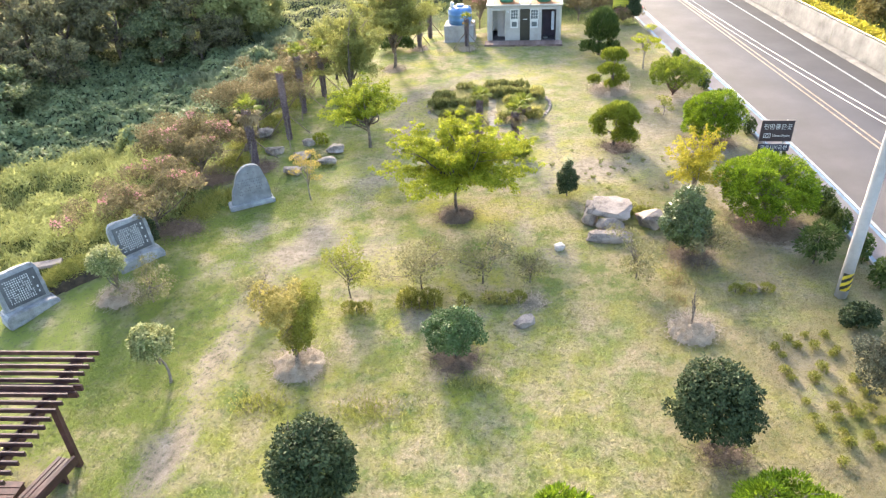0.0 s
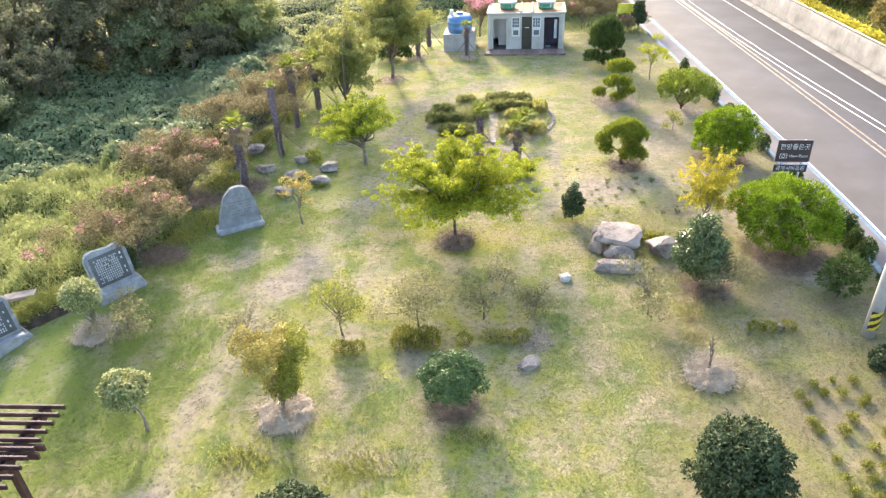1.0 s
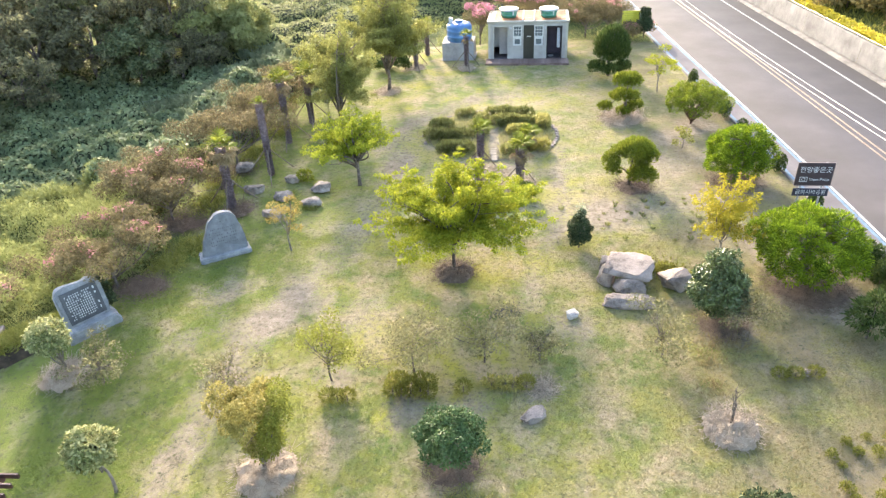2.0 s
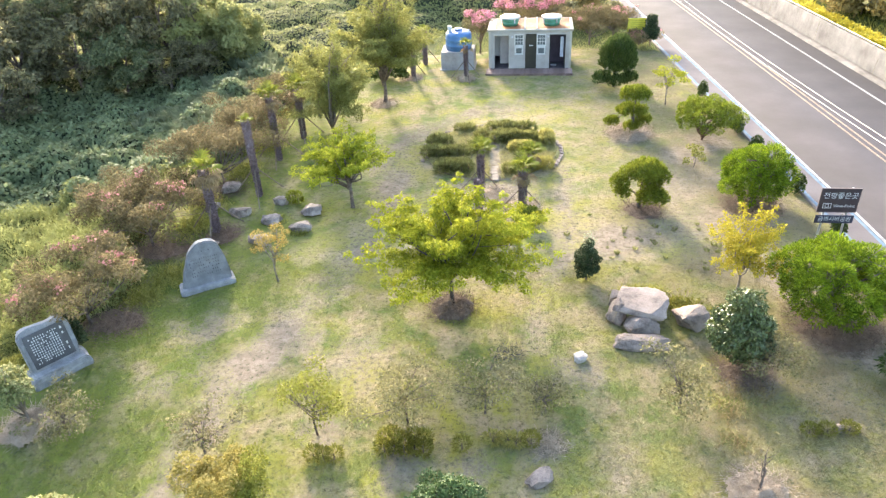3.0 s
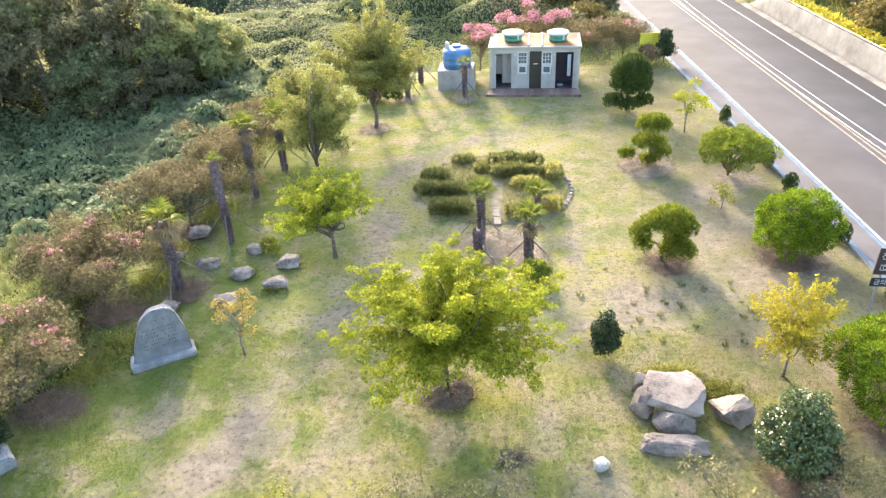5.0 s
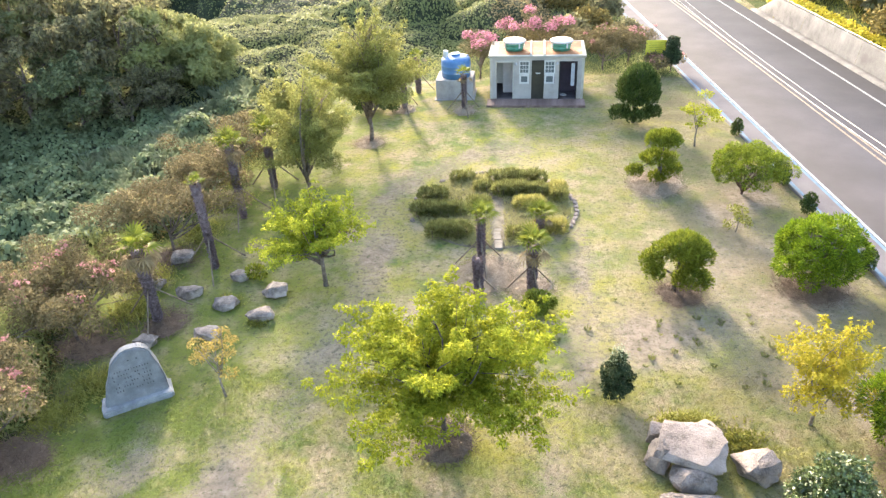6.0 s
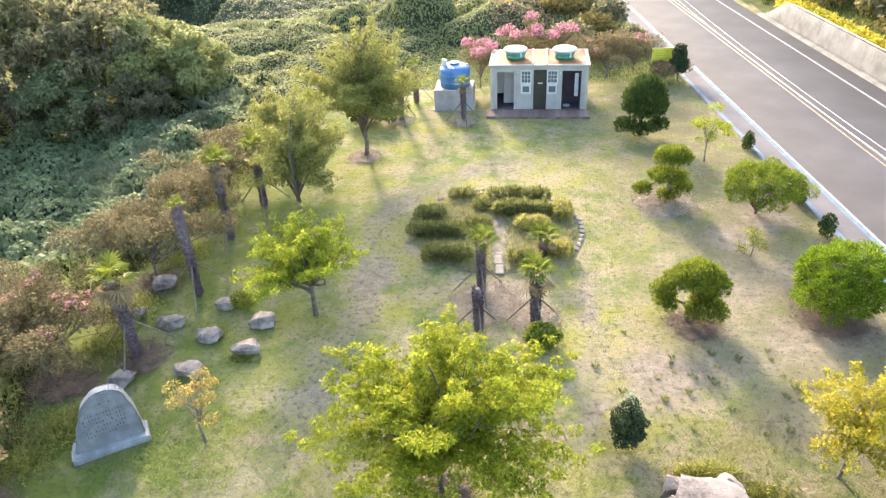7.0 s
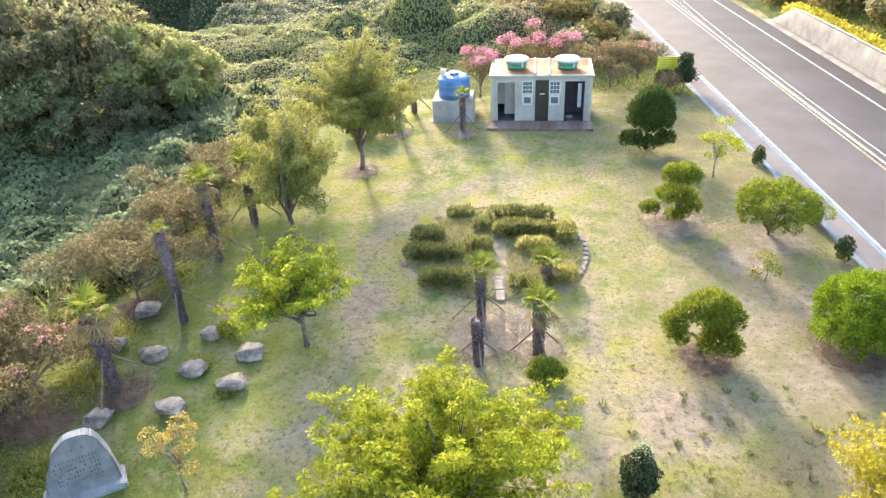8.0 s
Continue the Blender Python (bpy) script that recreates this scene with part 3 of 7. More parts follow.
def woody(parent, height, r0, tips, bark, rand, fork=0.6, lean=(0, 0), most=9, flare=1.3, twigs=2):
    """A tapered trunk with limbs to the tips, and twigs off the limbs."""
    top = (lean[0], lean[1], height)
    pts = limb_path((0, 0, -0.12), top, rand, 0.04, 6)
    part("trunk", Geo().tube(pts, [r0 * flare] + [r0 * (1 - 0.09 * i) for i in range(1, 6)], 9).mesh("trunk", True), bark, parent)
    for i, tip in enumerate(tips[:most]):
        f = fork + (1 - fork) * rand.random()
        start = np.array(pts[0]) + (np.array(pts[-1]) - np.array(pts[0])) * f
        g = Geo()
        path = limb_path(start, tip, rand, 0.1)
        r = r0 * 0.55
        g.tube(path, [r, r * 0.8, r * 0.6, r * 0.42, r * 0.22], 6)
        for _ in range(twigs):
            k = rand.integers(1, 4)
            end = np.array(path[-1]) + rand.normal(size=3) * 0.16 * np.linalg.norm(np.array(path[-1]) - start)
            g.tube(limb_path(path[k], end, rand, 0.1, 4), [r * 0.4, r * 0.3, r * 0.2, r * 0.1], 5)
        part("limb", g.mesh("limb", True), bark, parent)


def rock_mesh(name, size, seed, cuts=9, flat_top=None, fine=3):
    """An angular boulder: the hull of a few strewn points, its edges worn, its faces roughened; the base lies a little under 0."""
    r = np.random.default_rng(seed)
    bm = bmesh.new()
    for _ in range(10 + cuts):
        p = unit(r.normal(size=3))
        p = np.sign(p) * np.abs(p) ** 0.72
        p = p / max(1.0, np.abs(p).max() * 1.02) * (0.86 + 0.14 * r.random())
        if flat_top:
            p[2] = min(p[2], flat_top + 0.16 * r.random())
        bm.verts.new(p)
    hull = bmesh.ops.convex_hull(bm, input=bm.verts[:])
    bmesh.ops.delete(bm, geom=[v for v in hull["geom_interior"] if isinstance(v, bmesh.types.BMVert)], context="VERTS")
    bmesh.ops.dissolve_limit(bm, angle_limit=radians(12), verts=bm.verts[:], edges=bm.edges[:])
    bmesh.ops.bevel(bm, geom=bm.edges[:], offset=0.09, segments=2, affect="EDGES", profile=0.6, clamp_overlap=True)
    bmesh.ops.triangulate(bm, faces=bm.faces[:])
    if fine:
        bmesh.ops.subdivide_edges(bm, edges=bm.edges[:], cuts=fine, use_grid_fill=True)
    for v in bm.verts:
        q = v.co.copy()
        p = np.array(q) * (1 + 0.13 * noise.noise(q * 1.7 + Vector((seed, 0, 0))) + 0.08 * noise.noise(q * 4.5 + Vector((0, seed, 0))) + 0.04 * noise.noise(q * 11))
        v.co = Vector((p[0] * size[0] / 1.8, p[1] * size[1] / 1.8, p[2] * size[2] / 1.7 + size[2] * 0.42))
    me = bpy.data.meshes.new(name)
    bm.to_mesh(me)
    bm.free()
    me.polygons.foreach_set("use_smooth", np.ones(len(me.polygons), bool))
    me.set_sharp_from_angle(angle=radians(32))
    return me


def blades(name, xy, height, lean, width, rand, z=None):
    """Single tapering blades of grass."""
    n = len(xy)
    z = ground_z(xy[:, 0], xy[:, 1]) if z is None else z
    a = rand.random(n) * 2 * np.pi
    side = np.stack([np.cos(a), np.sin(a), 0 * a], 1)
    base = np.stack([xy[:, 0], xy[:, 1], z - 0.01], 1)
    b = rand.random(n) * 2 * np.pi
    h = height * (0.5 + rand.random(n))
    tip = base + np.stack([np.cos(b) * lean * h, np.sin(b) * lean * h, h], 1)
    w = np.broadcast_to(width, n)[:, None] / 2
    return np_mesh(name, np.stack([base - side * w, base + side * w, tip], 1).reshape(-1, 3), np.arange(3 * n).reshape(-1, 3))


def tuft_mesh(name, n, radius, height, width, rand, lean=0.6, segs=2):
    """A clump of arching blades about the origin."""
    a = rand.random(n) * 2 * np.pi
    d = np.stack([np.cos(a), np.sin(a), 0 * a], 1)
    at = d * (radius * rand.random(n) ** 0.5)[:, None]
    h = (height * (0.6 + 0.6 * rand.random(n)))[:, None]
    ln = (lean * (0.3 + rand.random(n)))[:, None]
    side = np.cross(d, [0, 0, 1.0]) * width / 2
    up = np.array([0, 0, 1.0])
    mid, tip = at + up * h * 0.65 + d * h * ln * 0.4, at + up * h * (1 - 0.25 * ln) + d * h * ln
    v = np.stack([at - side - up * 0.02, at + side - up * 0.02, mid + side * 0.7, tip, mid - side * 0.7], 1).reshape(-1, 3)
    return np_mesh(name, v, np.arange(5 * n).reshape(-1, 5))

# ---------------------------------------------------------------- ground, road, wall
def axis_steps(lo, a, b, hi, fine):
    mid = np.arange(a, b + fine / 2, fine)
    grow, left, right = fine, [], []
    while a - sum(left) > lo:
        grow *= 1.35
        left.append(grow)
    grow = fine
    while b + sum(right) < hi:
        grow *= 1.35
        right.append(grow)
    return np.concatenate([(a - np.cumsum(left))[::-1], mid, b + np.cumsum(right)])


gx, gy = axis_steps(-2500, -20, 24, 2500, 0.3), axis_steps(-2500, 6, 60, 2500, 0.3)
mx, my = np.meshgrid(gx, gy)
mz = ground_z(mx, my)
rough_land = wild(mx, my)
mz = mz + rough_land * 0.12 * wavy(mx, my, 1.4, 4) * (mx < 12)
idx = np.arange(mx.size).reshape(mx.shape)
quads = np.stack([idx[:-1, :-1], idx[:-1, 1:], idx[1:, 1:], idx[1:, :-1]], -1).reshape(-1, 4)
ground_mesh = np_mesh("ground", np.stack([mx.ravel(), my.ravel(), mz.ravel()], 1), quads, True)
for key, values in (("worn", worn(mx, my) * (1 - rough_land)), ("wild", rough_land)):
    ground_mesh.attributes.new(key, "FLOAT", "POINT").data.foreach_set("value", values.ravel().astype(np.float32))
ground = single("ground", ground_mesh, GROUND, "patchy mown lawn with yellowed grass and bare earth trails", "ground", kind="structure")


def ribbon(name, y0, y1, off0, off1, z, step=1.0, dash=None, thick=None):
    """A strip that follows the road between two offsets from its white line."""
    ys = np.arange(y0, y1 + step / 2, step)
    a, b = left_line(ys) + off0, left_line(ys) + off1
    za = np.broadcast_to(z, ys.shape)
    top = np.concatenate([np.stack([a, ys, za], 1), np.stack([b, ys, za], 1)])
    n = len(ys)
    k = np.arange(n - 1)
    faces = np.stack([k, n + k, n + k + 1, k + 1], 1)
    if thick:
        low = top - [0, 0, thick]
        v = np.concatenate([top, low])
        m = 2 * n
        faces = np.concatenate([faces, np.stack([k, k + 1, m + k + 1, m + k], 1), np.stack([n + k + 1, n + k, m + n + k, m + n + k + 1], 1),
                                [[0, m, m + n, n], [n - 1, 2 * n - 1, m + 2 * n - 1, m + n - 1]]])
        return np_mesh(name, v, faces)
    return np_mesh(name, top, faces)


road = single("road", ribbon("road", -40, 400, -1.22, 8.15, -0.05, thick=0.25), ASPHALT, "worn grey two-lane asphalt road", "road", kind="structure")
part("shoulder", ribbon("shoulder", -40, 400, -1.20, -0.12, -0.046), SHOULDER, road, "brownish asphalt shoulder")
part("white_line", ribbon("white_line", -40, 400, -0.06, 0.07, -0.042), WHITE_LINE, road)
part("white_line", ribbon("white_line", -40, 400, 6.92, 7.06, -0.045), WHITE_LINE, road)
part("blue_line", ribbon("blue_line", -40, 400, -0.22, -0.085, -0.041), BLUE_LINE, road)
part("blue_line", ribbon("blue_line", -40, 400, -1.2, -1.02, -0.041), BLUE_LINE, road)
part("yellow_line", ribbon("yellow_line", -40, 400, 3.36, 3.47, -0.045), YELLOW_LINE, road)
part("yellow_line", ribbon("yellow_line", -40, 400, 3.68, 3.79, -0.045), YELLOW_LINE, road)
single("kerb", ribbon("kerb", -40, 160, -1.32, -1.225, 0.02, thick=0.3), CONCRETE, "low pale concrete kerb along the lawn", "kerb", kind="structure")

# retaining wall on the far side, with a footing, a coping and cast joints
wall = thing("wall_east", "weathered concrete retaining wall beside the road", "wall", kind="structure")
part("footing", ribbon("footing", -40, 66, 8.15, 8.62, 0.06, thick=0.4), CONCRETE, wall, "pale broken concrete footing")
for i, y0 in enumerate(np.arange(-39, 66, 7.0)):
    ys = np.linspace(y0 + 0.012, min(y0 + 6.988, 66), 8)
    base, crest = left_line(ys) + 8.60, left_line(ys) + 8.78
    back = left_line(ys) + 9.0
    h = 1.3 * ss(66.5, 63.0, ys) + 0.05
    rows = [np.stack([base, ys, 0 * ys - 0.1], 1), np.stack([crest - 0.02, ys, h - 0.03], 1), np.stack([crest + 0.02, ys, h], 1), np.stack([back, ys, h], 1), np.stack([back, ys, 0 * ys - 0.1], 1)]
    n = len(ys)
    k = np.arange(n - 1)
    f = np.concatenate([np.stack([r * n + k, (r + 1) * n + k, (r + 1) * n + k + 1, r * n + k + 1], 1)[:, ::-1] for r in range(4)])
    me = np_mesh("panel", np.concatenate(rows), f)
    part("panel", me, CONCRETE, wall)
rail = thing("guard_cable", "thin grey guard rail above the retaining wall", "rail", kind="structure")
ys = np.arange(10, 66, 2.0)
part("rail", Geo().tube([(float(left_line(y)) + 8.88, y, gz(float(left_line(y)) + 9.1, y) + 0.34) for y in ys], 0.016, 6), STEEL, rail)
for y in ys[::2]:
    x = float(left_line(y)) + 8.88
    part("post", Geo().tube([(x, y, gz(x + 0.3, y) - 0.3), (x, y, gz(x + 0.3, y) + 0.37)], 0.025, 6), STEEL, rail)
r = np.random.default_rng(31)
lobes = []
for y in np.arange(8, 66, 0.55):
    x = float(left_line(y)) + 9.45
    lobes.append((x, y, gz(x, y) + 0.25, 0.25 + 0.06 * r.random(), 0.34, 0.3 + 0.06 * r.random()))
hedge = thing("roadside_hedge", "clipped bright yellow hedge on top of the retaining wall", "hedge")
part("foliage", crown("foliage", lobes, 0.16, 1.0, r, 0.6), L_YHEDGE, hedge)

# ---------------------------------------------------------------- utility pole, cables, signs
def utility_pole(x, y):
    p = thing("utility_pole", "tapered grey concrete utility pole with black and yellow band", "pole", (x, y, gz(x, y)))
    part("shaft", Geo().tube([(0, 0, -0.3), (0, 0, 3), (0, 0, 6), (0, 0, 9.5)], [0.18, 0.163, 0.146, 0.12], 20).mesh("shaft", True), POLE_CONCRETE, p)
    sides, rows = 28, 30
    v, f = [], []
    for i in range(rows + 1):
        z = 0.3 + 0.62 * i / rows
        rr = 0.185 - 0.0067 * z
        v += [(rr * math.cos(radians(-150 + 200 * k / sides)), rr * math.sin(radians(-150 + 200 * k / sides)), z) for k in range(sides + 1)]
    bands = {0: [], 1: []}
    for i in range(rows):
        for k in range(sides):
            q = i * (sides + 1) + k
            bands[math.floor(5 * i / rows - 3.4 * k / sides) % 2].append((q, q + 1, q + sides + 2, q + sides + 1))
    part("black_band", Geo().add(v, bands[0]), STRIPE_BLACK, p, "black warning stripes")
    part("yellow_band", Geo().add(v, bands[1]), STRIPE_YELLOW, p, "yellow warning stripes")
    part("clamp", Geo().turned([(0.15, 5.55), (0.165, 5.56), (0.165, 5.62), (0.15, 5.63)], 16), STEEL, p)
    part("bracket", Geo().box(-0.05, -0.3, 5.56, 0.05, -0.14, 5.64), STEEL, p)
    return p


utility_pole(10.62, 18.05)
cable = thing("overhead_cable", "pair of thin pale overhead cables from the pole", "cable", (10.62, 18.05, 0))
for dx, dz, out in ((-0.22, 5.6, 2.5), (-0.1, 5.68, 2.75)):
    pts = [(dx + out * t, 57 * t, dz - 4.3 * t - 1.92 * t * (1 - t)) for t in np.linspace(0, 1, 24)]
    part("wire", Geo().tube(pts, 0.007, 5), CABLE, cable)


def lettering(body, size, at, material, parent, name, spread=1.0):
    cu = bpy.data.curves.new(name, "FONT")
    cu.body, cu.size, cu.align_x, cu.align_y, cu.extrude = body, size, "CENTER", "CENTER", 0.003
    cu.space_character = spread
    tmp = bpy.data.objects.new(name, cu)
    scene.collection.objects.link(tmp)
    bpy.context.view_layer.update()
    me = bpy.data.meshes.new_from_object(tmp.evaluated_get(bpy.context.evaluated_depsgraph_get()))
    bpy.data.objects.remove(tmp)
    me.name = name
    me.materials.clear()
    return part(name, me, material, parent, "", Matrix.Translation(at) @ pose(0, 0, 0, 90))


def view_sign(x, y, turn):
    s = thing("view_point_sign", "dark brown view point sign on two steel posts", "sign", (x, y, gz(x, y)), turn)
    s.scale = (0.96, 0.96, 1.0)
    for px in (-0.38, 0.38):
        part("post", Geo().tube([(px, 0.06, -0.2), (px, 0.06, 2.2)], 0.04, 10), STEEL, s)
    board = part("upper_board", Geo().box(-0.64, -0.02, 1.33, 0.64, 0.02, 2.2, bevel=0.008), SIGN_BROWN, s, "dark brown board with white words")
    part("edge", Geo().box(-0.655, -0.025, 2.2, 0.655, 0.025, 2.215).box(-0.655, -0.025, 1.315, -0.64, 0.025, 2.2).box(0.64, -0.025, 1.315, 0.655, 0.025, 2.2).box(-0.64, -0.025, 1.315, 0.64, 0.025, 1.33), SIGN_EDGE, board, "dull bronze edge")
    low = part("lower_board", Geo().box(-0.64, -0.02, 0.9, 0.64, 0.02, 1.2, bevel=0.008), SIGN_NAVY, s, "navy board with white words")
    lettering("전망좋은곳", 0.25, (0.02, -0.024, 1.93), WHITE_PLASTIC, board, "words")
    lettering("View-Point", 0.16, (0.2, -0.024, 1.56), WHITE_PLASTIC, board, "words")
    lettering("금의시비공원", 0.2, (0.0, -0.024, 1.05), WHITE_PLASTIC, low, "words")
    g = Geo()
    g.box(-0.5, -0.026, 1.47, -0.48, -0.021, 1.66).box(-0.24, -0.026, 1.47, -0.22, -0.021, 1.66).box(-0.48, -0.026, 1.64, -0.24, -0.021, 1.66).box(-0.48, -0.026, 1.47, -0.24, -0.021, 1.49)
    for k in range(12):
        a0 = 2 * math.pi * k / 12
        g.box(-0.018, -0.026, 0.05, 0.018, -0.021, 0.068, Matrix.Translation((-0.36, 0, 1.565)) @ Matrix.Rotation(a0, 4, "Y"))
    part("camera_symbol", g, WHITE_PLASTIC, board)


view_sign(11.38, 26.95, -3.0)


FADED_PRINT = rough_mat("faded_print", ((0.0, (0.3, 0.26, 0.04)), (1.0, (0.4, 0.34, 0.06))), 3, 30, 0.7, 0.1)


def notice_board(x, y):
    s = thing("notice_board", "bright yellow notice board at the park edge", "sign", (x, y, gz(x, y)), 2)
    part("board", Geo().box(-0.58, -0.02, 0.85, 0.58, 0.02, 1.7, bevel=0.01), SIGN_YELLOW, s)
    for px in (-0.45, 0.45):
        part("post", Geo().tube([(px, 0.05, -0.2), (px, 0.05, 1.7)], 0.03, 8), STEEL, s)
    for i, w in enumerate((0.4, 0.45, 0.36, 0.42, 0.3)):
        part("text_bar", Geo().box(-w, -0.024, 1.535 - 0.13 * i, w, -0.02, 1.555 - 0.13 * i), FADED_PRINT, s)


notice_board(9.25, 52.3)


# ---------------------------------------------------------------- the toilet cabin
def toilet_cabin(x, y, turn):
    W, D, Z0, H = 4.82, 2.6, 0.16, 2.36
    c = thing("toilet_cabin", "pale grey prefabricated toilet cabin with two open doorways", "building", (x, y, gz(x, y) - 0.06), turn)
    t = 0.08
    body = part("wall", Geo().box(0, 0, Z0, 0.26, t, H).box(1.21, 0, Z0, 1.49, t, H).box(1.49, 0, Z0, 2.04, t, 0.98).box(1.49, 0, 2.2, 2.04, t, H).box(2.04, 0, Z0, 2.14, t, H)
                .box(2.80, 0, 2.2, 3.36, t, H).box(2.80, 0, Z0, 3.36, t, 0.98).box(3.36, 0, Z0, 3.57, t, H).box(4.5, 0, Z0, W, t, H)
                .box(0.26, 0, 2.16, 1.21, t, H).box(3.57, 0, 2.16, 4.5, t, H).box(2.14, 0.06, 2.2, 2.8, t, H), WALL_PAINT, c)
    part("wall", Geo().box(0, t, Z0, t, D, H), WALL_PAINT, c)
    part("wall", Geo().box(W - t, t, Z0, W, D, H), WALL_PAINT, c)
    part("wall", Geo().box(t, D - t, Z0, W - t, D, H), WALL_PAINT, c)
    part("corner_post", Geo().box(-0.03, -0.03, Z0, 0.09, 0.0, H).box(-0.03, 0.0, Z0, 0.0, 0.1, H), TRIM_PAINT, c)
    part("corner_post", Geo().box(W - 0.09, -0.03, Z0, W + 0.03, 0.0, H).box(W, 0.0, Z0, W + 0.03, 0.1, H), TRIM_PAINT, c)
    for x0, x1 in ((0.26, 1.21), (3.57, 4.5)):
        part("door_surround", Geo().box(x0, -0.02, Z0, x0 + 0.05, 0.1, 2.16).box(x1 - 0.05, -0.02, Z0, x1, 0.1, 2.16).box(x0 + 0.05, -0.02, 2.11, x1 - 0.05, 0.1, 2.16), STRIPE_BLACK if x0 > 2 else TRIM_PAINT, c)
    part("partition", Geo().box(2.1, t, Z0, 2.16, D - t, H), INNER_PAINT, c)
    part("partition", Geo().box(2.78, t, Z0, 2.84, D - t, H), INNER_PAINT, c)
    part("cubicle_panel", Geo().box(0.09, 1.05, Z0 + 0.5, 0.6, 1.08, 2.1), WALL_PAINT, c)
    part("cubicle_panel", Geo().box(0.62, 0.75, Z0 + 0.08, 1.36, 0.78, 2.14), INNER_PAINT, c, "pinkish cubicle panel")
    part("interior_floor", Geo().box(t, 0.02, Z0 - 0.02, W - t, D - t, Z0 + 0.012), DARK_FLOOR, c)
    part("interior_lining", Geo().box(2.86, 1.2, Z0, W - t - 0.01, 1.24, H - 0.02), DARK_INNER, c, "dark cubicle wall")
    part("side_lining", Geo().box(W - t - 0.03, t, Z0, W - t - 0.004, 1.2, H - 0.02), DARK_INNER, c)
    part("hanging_cloth", Geo().box(4.2, 0.3, 0.75, 4.4, 0.36, 1.95, bevel=0.02), TOWEL, c, "pale cloth hanging inside the doorway")
    part("basin", Geo().turned([(0.12, 0), (0.17, 0.03), (0.18, 0.06), (0.14, 0.05)], 16, (3.85, 0.45, Z0 + 0.012)), WHITE_PLASTIC, c)
    door = part("service_door", Geo().box(2.145, 0.01, Z0, 2.795, 0.05, 2.2, bevel=0.006), DARK_PANEL, c, "dark olive service door")
    part("door_label", Geo().box(2.36, 0.002, 1.5, 2.6, 0.01, 1.56), WHITE_PLASTIC, door)
    for x0, x1 in ((1.49, 2.04), (2.80, 3.36)):
        w = part("window", Geo().box(x0, -0.03, 1.5, x0 + 0.06, 0.05, 2.2).box(x1 - 0.06, -0.03, 1.5, x1, 0.05, 2.2).box(x0 + 0.06, -0.03, 2.14, x1 - 0.06, 0.05, 2.2).box(x0 + 0.06, -0.03, 1.5, x1 - 0.06, 0.05, 1.56)
                 .box(x0 + 0.02, -0.035, 0.98, x0 + 0.11, 0.05, 1.48).box(x1 - 0.11, -0.035, 0.98, x1 - 0.02, 0.05, 1.48).box(x0 + 0.11, -0.035, 1.38, x1 - 0.11, 0.05, 1.48).box(x0 + 0.11, -0.035, 0.98, x1 - 0.11, 0.05, 1.06), WHITE_PLASTIC, c, "white window with a barred upper sash")
        part("pane", Geo().box(x0 + 0.06, 0.02, 1.56, x1 - 0.06, 0.03, 2.14), GLASS, w)
        part("pane", Geo().box(x0 + 0.11, 0.02, 1.06, x1 - 0.11, 0.03, 1.38), GLASS, w)
        for k in (1, 2):
            xx = x0 + 0.06 + (x1 - x0 - 0.12) * k / 3
            part("glazing_bar", Geo().box(xx - 0.01, -0.01, 1.56, xx + 0.01, 0.02, 2.14), WHITE_PLASTIC, w)
            zz = 1.56 + 0.58 * k / 3
            part("glazing_bar", Geo().box(x0 + 0.06, -0.012, zz - 0.01, x1 - 0.06, 0.018, zz + 0.01), WHITE_PLASTIC, w)
    roof = part("roof", Geo().box(-0.1, -0.1, H, W + 0.1, D + 0.1, H + 0.13, bevel=0.02), ROOF_PAINT, c, "cream roof slab with rust stains")
    part("roof_sheet", Geo().box(0.35, 0.06, H + 0.13, W - 0.08, D - 0.05, H + 0.138), RUST, roof, "rusty orange roof sheet")
    for xx in (2.05, 2.75):
        part("roof_rib", Geo().box(xx, -0.05, H + 0.13, xx + 0.09, D + 0.05, H + 0.2, bevel=0.01), ROOF_PAINT, roof)
    part("lamp", Geo().turned([(0.05, 0), (0.06, 0.05), (0.03, 0.11)], 10, (1.35, -0.06, 2.0)), STEEL, c)
    part("lamp", Geo().turned([(0.05, 0), (0.06, 0.05), (0.03, 0.11)], 10, (3.46, -0.06, 2.0)), STEEL, c)
    return c, H + 0.13


cabin, roof_z = toilet_cabin(-0.28, 47.5, -3.5)


def roof_tank(lx, ly):
    p = cabin.matrix_basis @ Vector((lx, ly, roof_z))
    k = thing("roof_water_tank", "green plastic water tank with a white lid on the cabin roof", "water tank", tuple(p), group="roof water tanks")
    part("body", Geo().turned([(0.46, 0.0), (0.47, 0.1), (0.5, 0.12), (0.5, 0.16), (0.48, 0.18), (0.49, 0.28), (0.53, 0.3), (0.53, 0.34), (0.5, 0.36), (0.52, 0.44)], 32).mesh("body", True), GREEN_PLASTIC, k)
    part("lid", Geo().turned([(0.58, 0.42), (0.6, 0.43), (0.6, 0.5), (0.57, 0.52), (0.2, 0.56), (0.05, 0.565)], 32).mesh("lid", True), WHITE_PLASTIC, k, "white lid")
    for a0 in (0.3, 2.0, 3.6, 5.2):
        part("clip", Geo().box(0.5, -0.03, 0.18, 0.57, 0.03, 0.42, Matrix.Rotation(a0, 4, "Z")), WHITE_PLASTIC, k)


roof_tank(1.2, 1.05)
roof_tank(3.66, 1.0)

